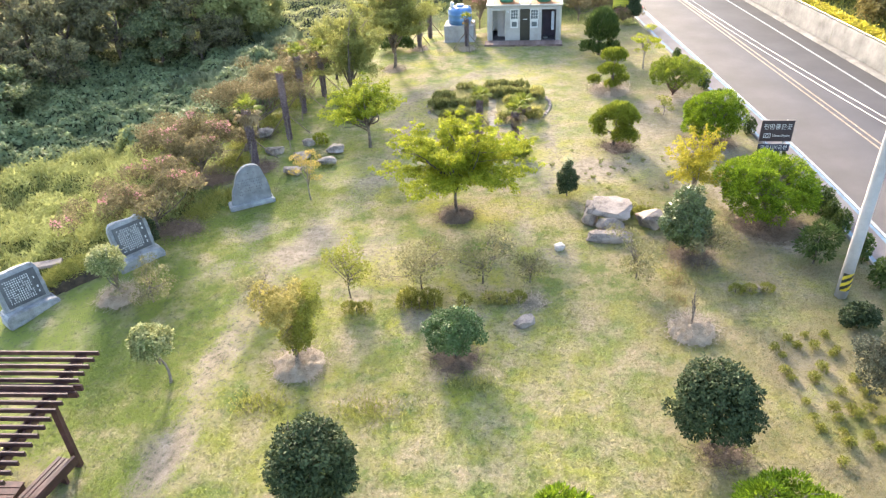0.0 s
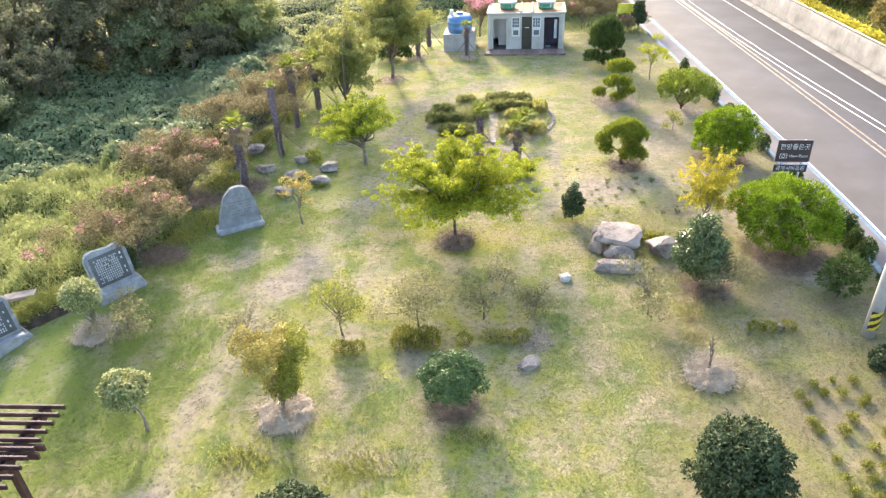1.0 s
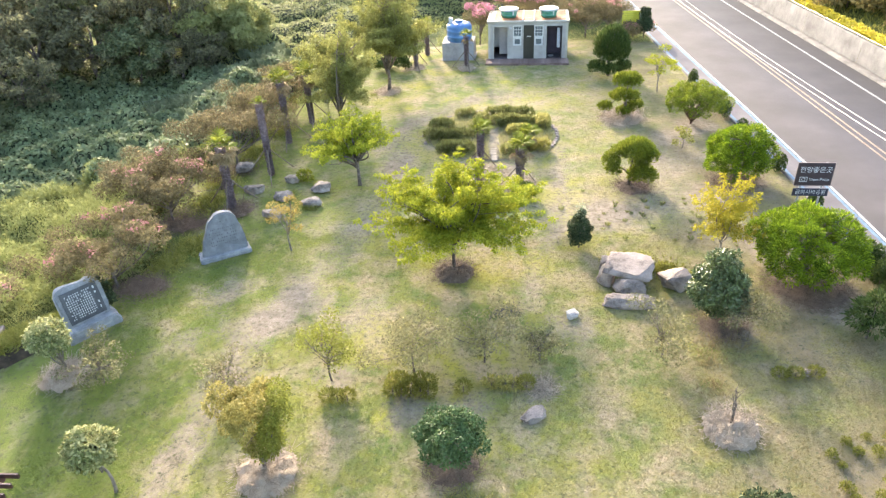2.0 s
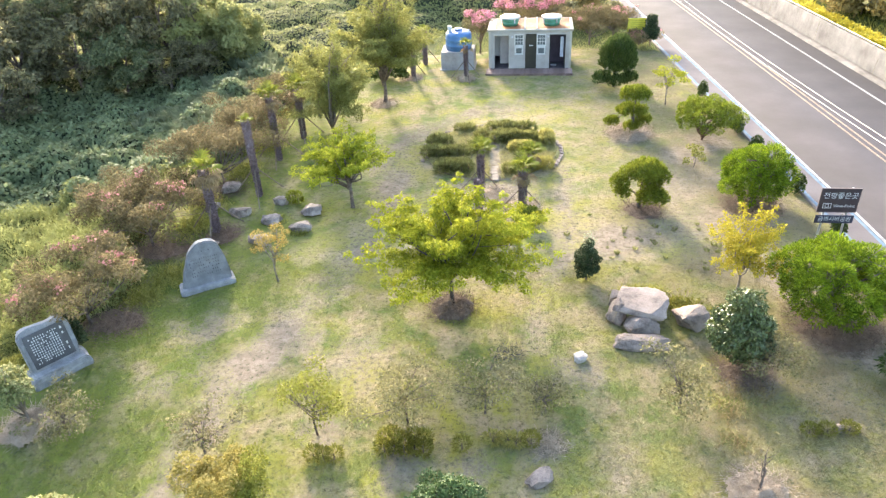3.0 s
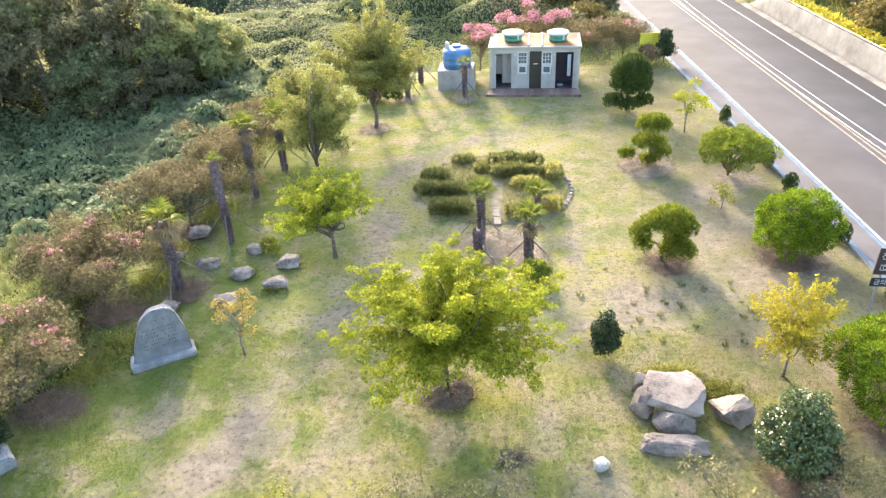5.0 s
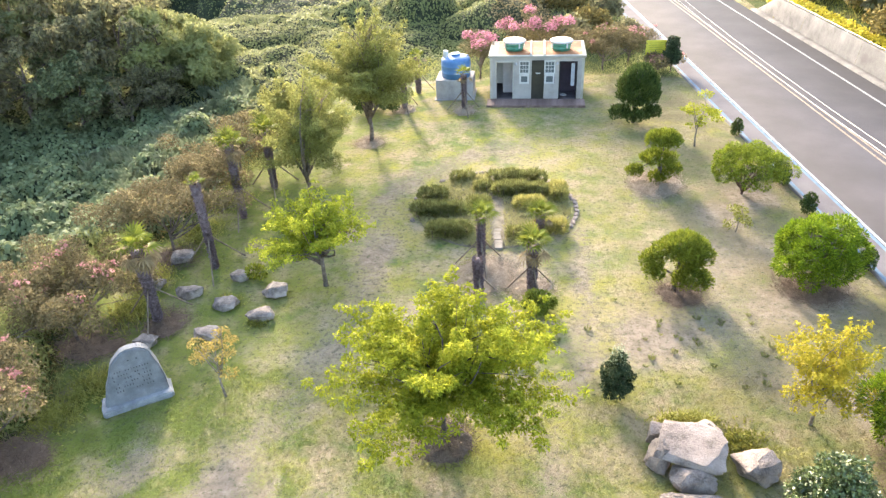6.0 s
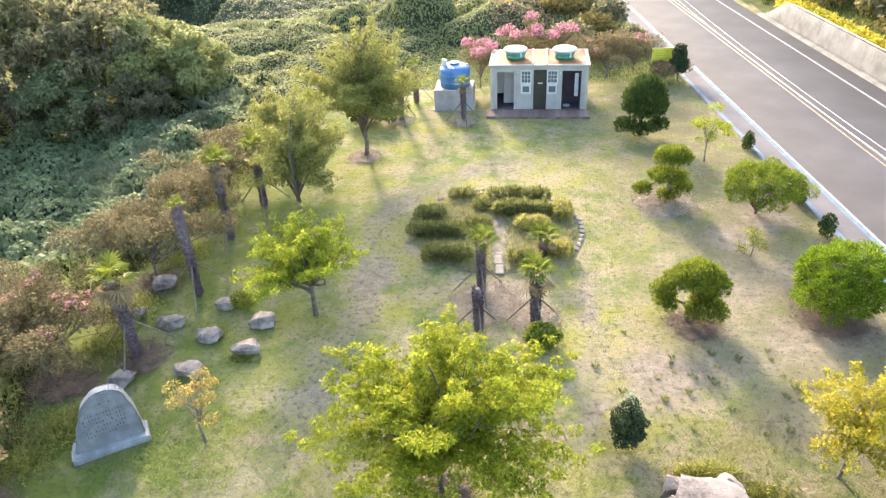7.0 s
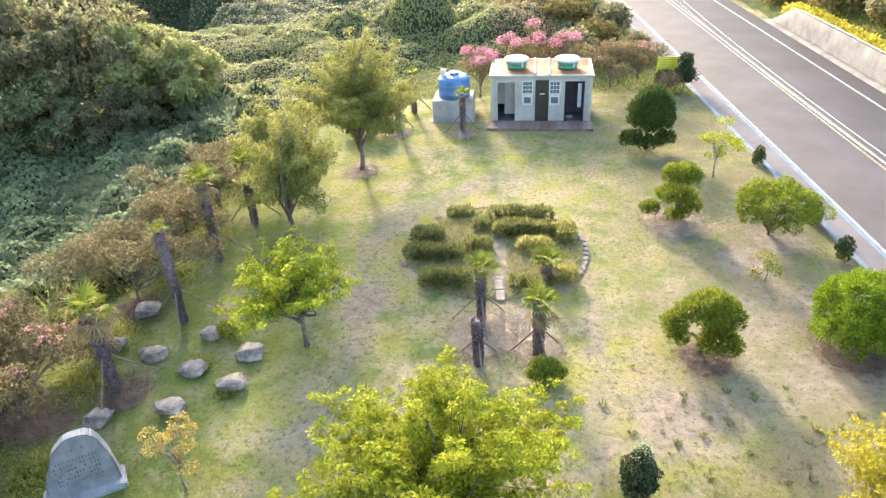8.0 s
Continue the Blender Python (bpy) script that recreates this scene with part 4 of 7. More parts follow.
deck = thing("entrance_deck", "low reddish wooden deck before the cabin", "deck", (-0.28, 47.5, gz(2, 46.8) - 0.02), -3.5)
part("joist_box", Geo().box(-0.14, -1.0, -0.05, 4.92, -0.04, 0.11), DECK_WOOD, deck)
plank = Geo().box(-0.16, 0, 0.112, 4.94, 0.118, 0.14, bevel=0.006).mesh("board")
for i in range(8):
    part("board", plank, DECK_WOOD, deck, m=Matrix.Translation((0, -1.03 + 0.124 * i, 0)))
part("fascia", Geo().box(-0.17, -1.05, -0.06, 4.95, -1.03, 0.11), DECK_WOOD, deck)

plinth = thing("tank_plinth", "grey concrete block plinth under the blue tank", "plinth", (-2.18, 48.55, gz(-2.2, 48.5) - 0.02), -3.5)
part("block", Geo().box(-1.0, -0.85, -0.1, 1.0, 0.85, 1.1, bevel=0.025), GREY_CONCRETE, plinth)
part("footing", Geo().box(-1.08, -0.93, -0.1, 1.08, 0.93, 0.06), GREY_CONCRETE, plinth)
tank = thing("blue_water_tank", "large blue plastic water tank on a concrete plinth", "water tank", (-2.15, 48.55, 1.08 + gz(-2.2, 48.5)), 0)
part("body", Geo().turned([(0.74, 0), (0.78, 0.03), (0.79, 0.25), (0.81, 0.27), (0.81, 0.31), (0.79, 0.33), (0.79, 0.6), (0.81, 0.62), (0.81, 0.66), (0.79, 0.68), (0.79, 0.86), (0.76, 0.96), (0.66, 1.04), (0.45, 1.1), (0.24, 1.13)], 40).mesh("body", True), BLUE_PLASTIC, tank)
part("hatch", Geo().turned([(0.25, 1.11), (0.26, 1.2), (0.23, 1.23), (0.05, 1.24)], 24), BLUE_PLASTIC, tank)
part("inlet_pipe", Geo().tube([(-0.5, -0.1, 1.0), (-0.52, -0.1, 1.32), (-0.5, -0.1, 1.4)], 0.13, 12), WHITE_PLASTIC, tank, "short pale inlet pipe")
for a0 in (0.2, 1.7, 3.3, 4.6):
    part("lug", Geo().box(0.55, -0.05, 1.0, 0.68, 0.05, 1.09, Matrix.Rotation(a0, 4, "Z")), BLUE_PLASTIC, tank)


# ---------------------------------------------------------------- pergola and bench
def pergola(x, y):
    z = gz(x, y)
    p = thing("pergola", "dark red stained timber pergola with slatted roof", "pergola", (x, y, z))
    top = 2.0 - z
    for px in (0.0, -4.6):
        for py in (0.0, -4.2):
            part("post", Geo().box(px - 0.075, py - 0.075, -0.1, px + 0.075, py + 0.075, top - 0.2, bevel=0.01), PERGOLA_WOOD, p)
    for px in (-0.09, 0.06, -4.69, -4.54):
        part("beam", Geo().box(px, -5.0, top - 0.28, px + 0.05, 1.55, top - 0.09), PERGOLA_WOOD, p)
    for py in (0.35, 0.12):
        part("cross_beam", Geo().box(-5.4, py, top - 0.27, 0.62, py + 0.06, top - 0.1), PERGOLA_WOOD, p)
    slat = Geo().box(-5.5, -0.025, top - 0.09, 0.55, 0.025, top + 0.03, bevel=0.006).mesh("slat")
    for i in range(26):
        part("slat", slat, PERGOLA_WOOD, p, m=Matrix.Translation((0.0, 1.45 - 0.25 * i, 0)))
    return p


pergola(-10.42, 11.45)


def bench(x, y, turn):
    b = thing("bench", "dark red slatted timber bench beneath the pergola", "bench", (x, y, gz(x, y)), turn)
    for i in range(4):
        part("seat_slat", Geo().box(-0.24 + 0.125 * i, -1.6, 0.4, -0.135 + 0.125 * i, 0.3, 0.44, bevel=0.005), PERGOLA_WOOD, b)
    for py in (-1.4, -0.1):
        part("support", Geo().box(-0.22, py, 0, 0.24, py + 0.08, 0.4), PERGOLA_WOOD, b)
    part("back_rail", Geo().box(0.29, -1.6, 0.36, 0.36, 0.3, 0.62, bevel=0.008), PERGOLA_WOOD, b)


bench(-10.62, 11.0, -14)
bench_2 = thing("platform", "low slatted timber platform under the pergola", "platform", (-12.2, 9.4, gz(-12.2, 9.4)))
for i in range(14):
    part("slat", Geo().box(-1.2, -1.6 + 0.2 * i, 0.36, 1.0, -1.43 + 0.2 * i, 0.41), PERGOLA_WOOD, bench_2)
for px in (-1.0, 0.8):
    part("bearer", Geo().box(px, -1.6, 0, px + 0.12, 1.2, 0.36), PERGOLA_WOOD, bench_2)


# ---------------------------------------------------------------- monuments
def slab_mesh(name, outline, depth, lean=0.0, rough=0.0, seed=0):
    """An upright slab from an outline (x, z), bevelled, leaning back by degrees."""
    bm = bmesh.new()
    front = [bm.verts.new((px, -depth / 2, pz)) for px, pz in outline]
    face = bm.faces.new(front)
    ext = bmesh.ops.extrude_face_region(bm, geom=[face])
    bmesh.ops.translate(bm, vec=(0, depth, 0), verts=[g for g in ext["geom"] if isinstance(g, bmesh.types.BMVert)])
    bmesh.ops.recalc_face_normals(bm, faces=bm.faces[:])
    bmesh.ops.bevel(bm, geom=bm.edges[:], offset=min(0.04, depth * 0.2), segments=2, affect="EDGES")
    if rough:
        bmesh.ops.triangulate(bm, faces=bm.faces[:])
        bmesh.ops.subdivide_edges(bm, edges=bm.edges[:], cuts=3)
        for v in bm.verts:
            v.co += rough * noise.noise_vector(v.co * 3.5 + Vector((seed, 0, 0)))
    bm.transform(Matrix.Rotation(radians(-lean), 4, "X"))
    return bm


def bars(rows, cols, x0, x1, z0, z1, rand, fill=0.8, skip=0.15, upright=True):
    """Rows of small marks in place of writing that cannot be read."""
    g = Geo()
    for i in range(cols):
        for j in range(rows):
            if rand.random() < skip:
                continue
            cx, cz = x0 + (x1 - x0) * (i + 0.5) / cols, z0 + (z1 - z0) * (j + 0.5) / rows
            hw, hh = fill * (x1 - x0) / cols / 2 * (0.5 + 0.3 * rand.random()), fill * (z1 - z0) / rows / 2 * (0.6 + 0.3 * rand.random())
            g.box(cx - hw, -0.004, cz - hh, cx + hw, 0.004, cz + hh)
    return g


r = np.random.default_rng(11)
mon = thing("poem_stone", "rounded grey granite poem stone on a pale base", "monument", (-10.0, 24.88, gz(-10.0, 24.9)), 30, group="poem monuments")
part("base", slab_mesh("base", [(-0.84, -0.1), (1.0, -0.1), (0.99, 0.16), (-0.82, 0.17)], 0.72, 0, 0.03, 1), MONUMENT_EDGE, mon, "pale hewn granite base")
lean = 8
st = part("stone", slab_mesh("stone", [(-0.74, 0.1), (0.9, 0.1), (0.92, 0.3), (0.83, 0.95), (0.7, 1.42), (0.6, 1.55), (0.42, 1.63), (0.08, 1.62), (-0.08, 1.54), (-0.28, 1.34), (-0.56, 0.7)], 0.36, lean, 0.025, 2), MONUMENT, mon)
tilt = Matrix.Rotation(radians(-lean), 4, "X") @ Matrix.Translation((0, -0.205, 0))
tagged(part("inscription", bars(1, 4, -0.02, 0.42, 1.3, 1.39, r, 0.6), INK, st, m=tilt), kind="stuff")
tagged(part("inscription", bars(6, 14, -0.36, 0.62, 0.45, 1.15, r, 0.5, 0.3), INK, st, m=tilt), kind="stuff")


def tablet(x, y, turn, w, h, wave, seed, words_on):
    rr = np.random.default_rng(seed)
    k = thing("stone_tablet", words_on, "monument", (x, y, gz(x, y)), turn, group="poem monuments")
    part("base", slab_mesh("base", [(-w * 0.62, -0.15), (w * 0.62, -0.15), (w * 0.6, 0.24), (w * 0.5, 0.36), (-w * 0.5, 0.38), (-w * 0.6, 0.26)], 0.75, 0, 0.06, seed), MONUMENT_EDGE, k, "pale rough granite base")
    out = [(-w / 2, 0.3), (w / 2, 0.3), (w / 2 * 1.02, 0.8), (w / 2, h - 0.2), (w / 2 * 0.91, h - 0.06), (w / 2 * 0.72, h), (w * 0.1, h - wave * 0.4), (-w / 2 * 0.6, h + wave * 0.2), (-w / 2 * 0.87, h - 0.04), (-w / 2 * 0.99, h - 0.2)]
    slab = part("slab", slab_mesh("slab", out, 0.32, 14, 0.04, seed + 1), MONUMENT_EDGE, k, "rough-edged grey granite slab")
    t2 = Matrix.Rotation(radians(-14), 4, "X")
    panel = part("panel", Geo().box(-w * 0.41, -0.205, 0.42, w * 0.41, -0.15, h - 0.16, bevel=0.01), PLAQUE, slab, "dark polished panel", m=t2)
    tagged(part("inscription", bars(11, 12, -w * 0.34, w * 0.24, 0.52, h - 0.26, rr, 0.75, 0.12), LETTER, panel, m=Matrix.Translation((0, -0.207, 0))), kind="stuff")
    tagged(part("inscription", bars(5, 1, w * 0.28, w * 0.36, 0.55, h - 0.24, rr, 0.6, 0.2), LETTER, panel, m=Matrix.Translation((0, -0.207, 0))), kind="stuff")


tablet(-12.62, 20.28, 50.5, 1.35, 1.62, 0.1, 21, "grey granite tablet with a dark engraved panel")
tablet(-15.25, 17.65, 52, 1.4, 1.6, -0.05, 25, "dark engraved granite tablet on a rough base")

# turf bank with a pale slab between the two tablets
bank = thing("turf_bank", "low grassy turf bank with a dark earth edge", "bank", (-14.2, 19.75, gz(-14.2, 19.75)), 42)



def bank_top(x, y):
    """Height of the rounded bank over its own plan."""
    return 0.46 * np.maximum(1 - (np.abs(x) / 1.62) ** 3.5 - (np.abs(y) / 0.72) ** 3.5, 0) ** 0.45 + 0.05 * wavy(x, y, 0.5, 2)


bm = bmesh.new()
bmesh.ops.create_grid(bm, x_segments=40, y_segments=20, size=1)
for v in bm.verts:
    px, py = v.co.x * 1.66, v.co.y * 0.74
    v.co = Vector((px, py, float(bank_top(px, py)) - 0.12))
part("earth", bm, rough_mat("dark_earth", ((0.0, (0.04, 0.03, 0.02)), (1.0, (0.12, 0.085, 0.055))), 5, 40, 1.0, 1.0, 0.05), bank)
r = np.random.default_rng(5)
n = 6500
xy = np.stack([(r.random(n) - 0.5) * 3.3, (r.random(n) - 0.62) * 1.3 + 0.1], 1)
xy = xy[xy[:, 1] > -0.62 + 0.25 * r.random(n)]
part("turf", blades("turf", xy, 0.1, 1.5, 0.045, r, z=bank_top(xy[:, 0], xy[:, 1]) - 0.1), L_WEED, bank)
single("pale_slab", Geo().box(-0.5, -0.2, -0.05, 0.5, 0.2, 0.07, bevel=0.02), PALE_STONE, "pale flat stone slab lying on the turf", "stone", (-15.75, 19.75, gz(-15.75, 19.75) + 0.42), 20)

# ---------------------------------------------------------------- boulders
def boulder(x, y, size, seed, turn, label, z=0.0, material=None, flat_top=None, group="", cuts=9, tip=0.0):
    me = rock_mesh("boulder", size, seed, cuts, flat_top)
    ob = single("boulder", me, material or STONE, label, "rock", (x, y, gz(x, y) + z - 0.03), turn, group)
    if tip:
        ob.matrix_basis = ob.matrix_basis @ Matrix.Rotation(radians(tip), 4, "X")
    return ob


boulder(4.16, 21.5, (1.62, 0.55, 0.4), 6, -3, "long low pale boulder lying on the lawn", material=PALE_STONE, group="dolmen stones", cuts=26)
boulder(4.22, 22.2, (1.05, 0.7, 0.62), 5, 5, "pale wedge-shaped boulder propping the capstone", material=PALE_STONE, group="dolmen stones")
boulder(3.6, 22.75, (0.6, 0.7, 0.8), 8, 40, "pale boulder beneath the capstone", material=PALE_STONE, group="dolmen stones")
boulder(4.65, 22.95, (0.65, 0.6, 0.72), 9, 10, "pale boulder beneath the capstone", material=PALE_STONE, group="dolmen stones")
boulder(4.3, 22.72, (1.58, 1.5, 0.38), 12, -22, "broad flat pale capstone resting on boulders", z=0.52, material=PALE_STONE, flat_top=0.36, group="dolmen stones", tip=9, cuts=16)
boulder(3.7, 23.5, (0.65, 0.5, 0.55), 14, 0, "small pale boulder behind the capstone", material=PALE_STONE, group="dolmen stones")
boulder(4.85, 23.45, (0.75, 0.6, 0.6), 15, 30, "pale boulder behind the capstone", material=PALE_STONE, group="dolmen stones")
boulder(5.68, 22.5, (1.05, 0.85, 0.72), 25, 20, "pale angular boulder with moss on one side", material=PALE_STONE, flat_top=0.5, group="dolmen stones")
boulder(2.32, 20.93, (0.4, 0.34, 0.26), 27, 20, "small white rounded stone on the lawn", material=WHITE_STONE, cuts=40)
boulder(0.95, 16.65, (0.8, 0.42, 0.3), 20, 35, "small pale angular stone on the lawn", material=PALE_STONE)
boulder(8.25, 18.35, (0.28, 0.22, 0.2), 22, 0, "small pale stone among low shrubs", material=PALE_STONE)
RING = [(-10.6, 27.05, 0.85, 0.6, 0.55, 10), (-8.8, 27.4, 0.9, 0.7, 0.6, -5), (-8.72, 28.9, 0.85, 0.65, 0.5, 5), (-7.45, 28.3, 0.9, 0.7, 0.58, 20), (-7.27, 29.6, 0.85, 0.72, 0.6, 0), (-10.15, 29.55, 0.95, 0.7, 0.58, 25), (-8.77, 30.5, 0.7, 0.6, 0.55, 0)]
for i, (x, y, a1, b1, c1, t1) in enumerate(RING):
    boulder(x, y, (a1 * 0.95, b1 * 0.95, c1 * 0.8), 40 + i * 3, t1, "grey granite boulder set in the grass as a seat", flat_top=0.5, cuts=11, group="ring of seat boulders")
boulder(-11.4, 29.9, (0.7, 0.5, 0.45), 71, 0, "grey granite boulder at the weedy border")
boulder(-11.2, 31.6, (0.9, 0.6, 0.5), 73, 30, "grey granite boulder at the weedy border")


# ---------------------------------------------------------------- mulch rings
def mulch(x, y, radius, seed, label, material=None, high=0.16):
    """A low heap of dry straw: a mound with loose stalks on it."""
    rr = np.random.default_rng(seed)
    k = thing("mulch_heap", label, "mulch", (x, y, gz(x, y)))
    bm = bmesh.new()
    bmesh.ops.create_grid(bm, x_segments=24, y_segments=24, size=1)
    drop = []
    for v in bm.verts:
        d = v.co.length
        rim = 1 + 0.22 * noise.noise(Vector((v.co.x * 2.2, v.co.y * 2.2, seed)))
        if d > 1.0:
            drop.append(v)
            continue
        v.co = Vector((v.co.x * radius * rim, v.co.y * radius * rim, high * (1 - d**3) * (0.7 + 0.6 * noise.noise(v.co * 3 + Vector((seed, 0, 0)))) - 0.03))
    bmesh.ops.delete(bm, geom=drop, context="VERTS")
    part("straw_mound", bm, material or STRAW, k)
    n = int(1700 * radius**2)
    a, d = rr.random(n) * 2 * np.pi, radius * (0.95 + 0.25 * rr.random(n)) * rr.random(n) ** 0.6
    at = np.stack([d * np.cos(a), d * np.sin(a), high * (1 - (d / radius / 1.15) ** 2) * 0.85 + 0.0], 1)
    along = np.stack([rr.normal(size=n), rr.normal(size=n), 0.35 * rr.normal(size=n)], 1)
    face = np.stack([0.5 * rr.normal(size=n), 0.5 * rr.normal(size=n), 1 + 0 * a], 1)
    tagged(part("loose_straw", leaves("loose_straw", at, face, along, 0.2 + 0.22 * rr.random(n), 0.014), material or STRAW, k), kind="stuff")
    return k


mulch(-5.5, 14.7, 0.78, 1, "ring of dry straw round the golden shrub", high=0.36)
mulch(-12.45, 18.25, 0.72, 2, "ring of dry straw round the small tree", high=0.3)
mulch(5.72, 16.3, 0.72, 3, "heap of pale dry straw round a bare sapling", high=0.42)
mulch(-1.42, 23.35, 0.72, 4, "heap of reddish leaf litter round the maple", RED_MULCH, 0.36)
mulch(-6.0, 42.0, 0.75, 5, "heap of dry straw round the tall tree")
mulch(-1.64, 45.9, 0.6, 6, "dry straw round the young palm", high=0.35)
mulch(-4.8, 46.4, 0.6, 7, "dry straw round the far palm")
mulch(6.4, 37.3, 1.15, 8, "dry straw under the tiered juniper", high=0.2)
mulch(-1.08, 15.0, 0.7, 9, "reddish leaf litter under the camellia", RED_MULCH, 0.1)
mulch(5.6, 29.6, 0.8, 10, "reddish needle litter under the juniper", RED_MULCH, 0.1)
mulch(9.8, 22.5, 1.35, 12, "reddish needle litter under the round pine", RED_MULCH, 0.1)
mulch(9.8, 30.0, 1.1, 13, "reddish needle litter under the round pine", RED_MULCH, 0.1)
mulch(-10.4, 28.05, 0.75, 14, "dry straw round the palm", RED_MULCH, 0.1)
mulch(6.7, 20.5, 0.8, 15, "reddish litter under the holly bush", RED_MULCH, 0.08)
mulch(5.35, 11.7, 0.6, 16, "reddish litter under the dark bush", RED_MULCH, 0.06)
mulch(-0.5, 30.6, 1.15, 17, "dry straw round the palms", STRAW, 0.1)
mulch(1.05, 29.9, 0.8, 18, "dry straw round the palm", STRAW, 0.1)


mulch(-12.3, 22.3, 1.15, 21, "reddish litter under the crape myrtle", RED_MULCH, 0.05)
mulch(-12.4, 27.4, 1.15, 22, "reddish litter under the crape myrtles", RED_MULCH, 0.05)
mulch(-11.6, 31.8, 1.0, 23, "reddish litter under the crape myrtle", RED_MULCH, 0.05)
ASH = rough_mat("dark_ash", ((0.0, (0.03, 0.03, 0.03)), (0.5, (0.08, 0.075, 0.07)), (1.0, (0.16, 0.15, 0.14))), 5, 50, 1.0, 1.0, 0.03, island=0.5)
mulch(0.27, 21.1, 0.4, 19, "small dark patch of ash on the lawn", ASH, 0.05)
mulch(1.25, 17.75, 0.42, 20, "pale patch of dry straw on the lawn", STRAW, 0.05)


# ---------------------------------------------------------------- shrubs and trees
def bush(x, y, label, lobes, leaf, size, fill, seed, trunk=0.3, r0=0.05, shape=0.55, bark=None, name="shrub", category="shrub", group="", tips=None, out=0.5, flat=0.25, droop=0.0, most=6, lean=(0, 0), thin=0.25, top_only=-0.8, blossom=None, rich=0.22, petal=None, twigs=2):
    rr = np.random.default_rng(seed)
    k = thing(name, label, category, (x, y, gz(x, y)), 0, group)
    tips = tips if tips is not None else [tuple(np.array(q[:3]) - np.array([0, 0, q[5] * 0.3])) for q in lobes]
    woody(k, trunk, r0, tips, bark or BARK, rr, most=most, lean=lean, twigs=twigs)
    part("crown", crown("crown", lobes, size, fill, rr, shape, out=out, flat=flat, droop=droop, thin=thin, top_only=top_only), leaf, k)
    if blossom:
        part("blossom", crown("blossom", blossom, 0.075, rich, rr, 0.8, flat=0.3, thin=0.7), petal or L_BLOSSOM, k, "pink blossom clusters")
    return k


def ball(c, r, n, sub, seed, low=-0.45, jitter=0.1):
    return heap(c, [q * 0.9 for q in r], n, sub * 0.92, np.random.default_rng(seed), low, jitter)


# dark evergreen bushes near the start
bush(5.2, 12.05, "dense dark evergreen bush on a thin stem", ball((-0.05, 0.1, 1.25), (0.98, 0.95, 1.02), 70, 0.24, 1, -0.8, 0.1), L_DARK, 0.075, 1.2, 101, 0.7, 0.05, group="dark evergreen bushes")
bush(-4.0, 10.1, "dense dark evergreen bush with small glossy leaves", ball((0.05, 0.1, 1.25), (0.95, 0.92, 1.08), 66, 0.24, 2, -0.8, 0.1), L_DARK, 0.075, 1.2, 102, 0.6, 0.05, group="dark evergreen bushes")
bush(10.2, 13.4, "large loose grey-green bush by the road", ball((0.1, 0, 1.1), (1.25, 1.3, 1.25), 46, 0.34, 3, -0.6, 0.16), L_GREY, 0.065, 0.7, 103, 0.5, 0.05)
bush(-1.08, 15.1, "rounded glossy camellia with pale leaf tips", ball((0, 0, 0.93), (0.74, 0.7, 0.58), 26, 0.25, 4, -0.6, 0.2), L_CAMELLIA, 0.062, 1.3, 104, 0.4, 0.045)
bush(6.5, 20.8, "egg-shaped holly with glossy speckled leaves", ball((0, 0, 1.05), (0.84, 0.8, 0.95), 46, 0.22, 5, -0.8) + ball((0.0, 0, 1.75), (0.5, 0.5, 0.72), 18, 0.18, 55, -0.3), L_HOLLY, 0.07, 1.2, 105, 0.5, 0.05)
small_holly = bush(2.92, 24.9, "small dark holly with pale speckled top", ball((0, 0, 0.82), (0.48, 0.46, 0.7), 26, 0.18, 6, -0.9) + [(0.05, 0, 1.62, 0.16, 0.16, 0.2)], L_DARK, 0.07, 1.6, 106, 0.3, 0.04)
small_holly.scale = (0.8, 0.8, 0.85)
tagged(part("pale_sprigs", crown("pale_sprigs", [(0.0, 0, 1.62, 0.3, 0.3, 0.32), (0.0, 0, 1.95, 0.2, 0.2, 0.2)], 0.045, 0.12, np.random.default_rng(3), 0.7, thin=0.7), L_REED, small_holly, "wispy pale sprigs"), kind="stuff")
bush(10.48, 16.6, "low dark clipped dome shrub", ball((0, 0, 0.32), (0.5, 0.45, 0.36), 20, 0.18, 7, -0.3), L_DARK, 0.08, 2.0, 107, 0.2, 0.03)

# cream-tipped standard shrubs on the left
bush(-9.25, 14.45, "cream-tipped rounded shrub on a bare stem", ball((-0.3, 0.15, 1.4), (0.6, 0.58, 0.46), 26, 0.2, 8, -0.7), L_CREAM, 0.08, 1.6, 108, 0.9, 0.045, lean=(-0.25, 0.1), bark=PALE_BARK)
bush(-12.45, 18.3, "cream-edged small tree with a pale forked stem", ball((-0.1, 0, 1.4), (0.5, 0.5, 0.52), 24, 0.2, 9, -0.8), L_CREAM, 0.08, 1.5, 109, 0.6, 0.05, bark=PALE_BARK)

# golden vase-shaped shrub
rr = np.random.default_rng(12)
lobes = []
for i in range(34):
    t1 = rr.random()
    a1 = rr.random() * 2 * math.pi
    d1 = (0.18 + 0.8 * t1) * (0.55 + 0.5 * rr.random())
    lobes.append((0.08 + d1 * math.cos(a1), d1 * 0.8 * math.sin(a1), 0.8 + 1.7 * t1 + 0.3 * rr.random(), 0.22, 0.22, 0.3))
gold = bush(-5.52, 14.72, "golden vase-shaped shrub with feathery upright branches", [q for q in lobes if q[0] < 0.12 + 0.25 * (q[2] - 1.4)], L_GOLD, 0.058, 0.95, 110, 0.45, 0.06, most=5, tips=[(0.0, 0, 1.5), (-0.4, 0.1, 1.7), (0.4, 0.1, 1.6), (0.1, -0.3, 1.6)], out=0.7)
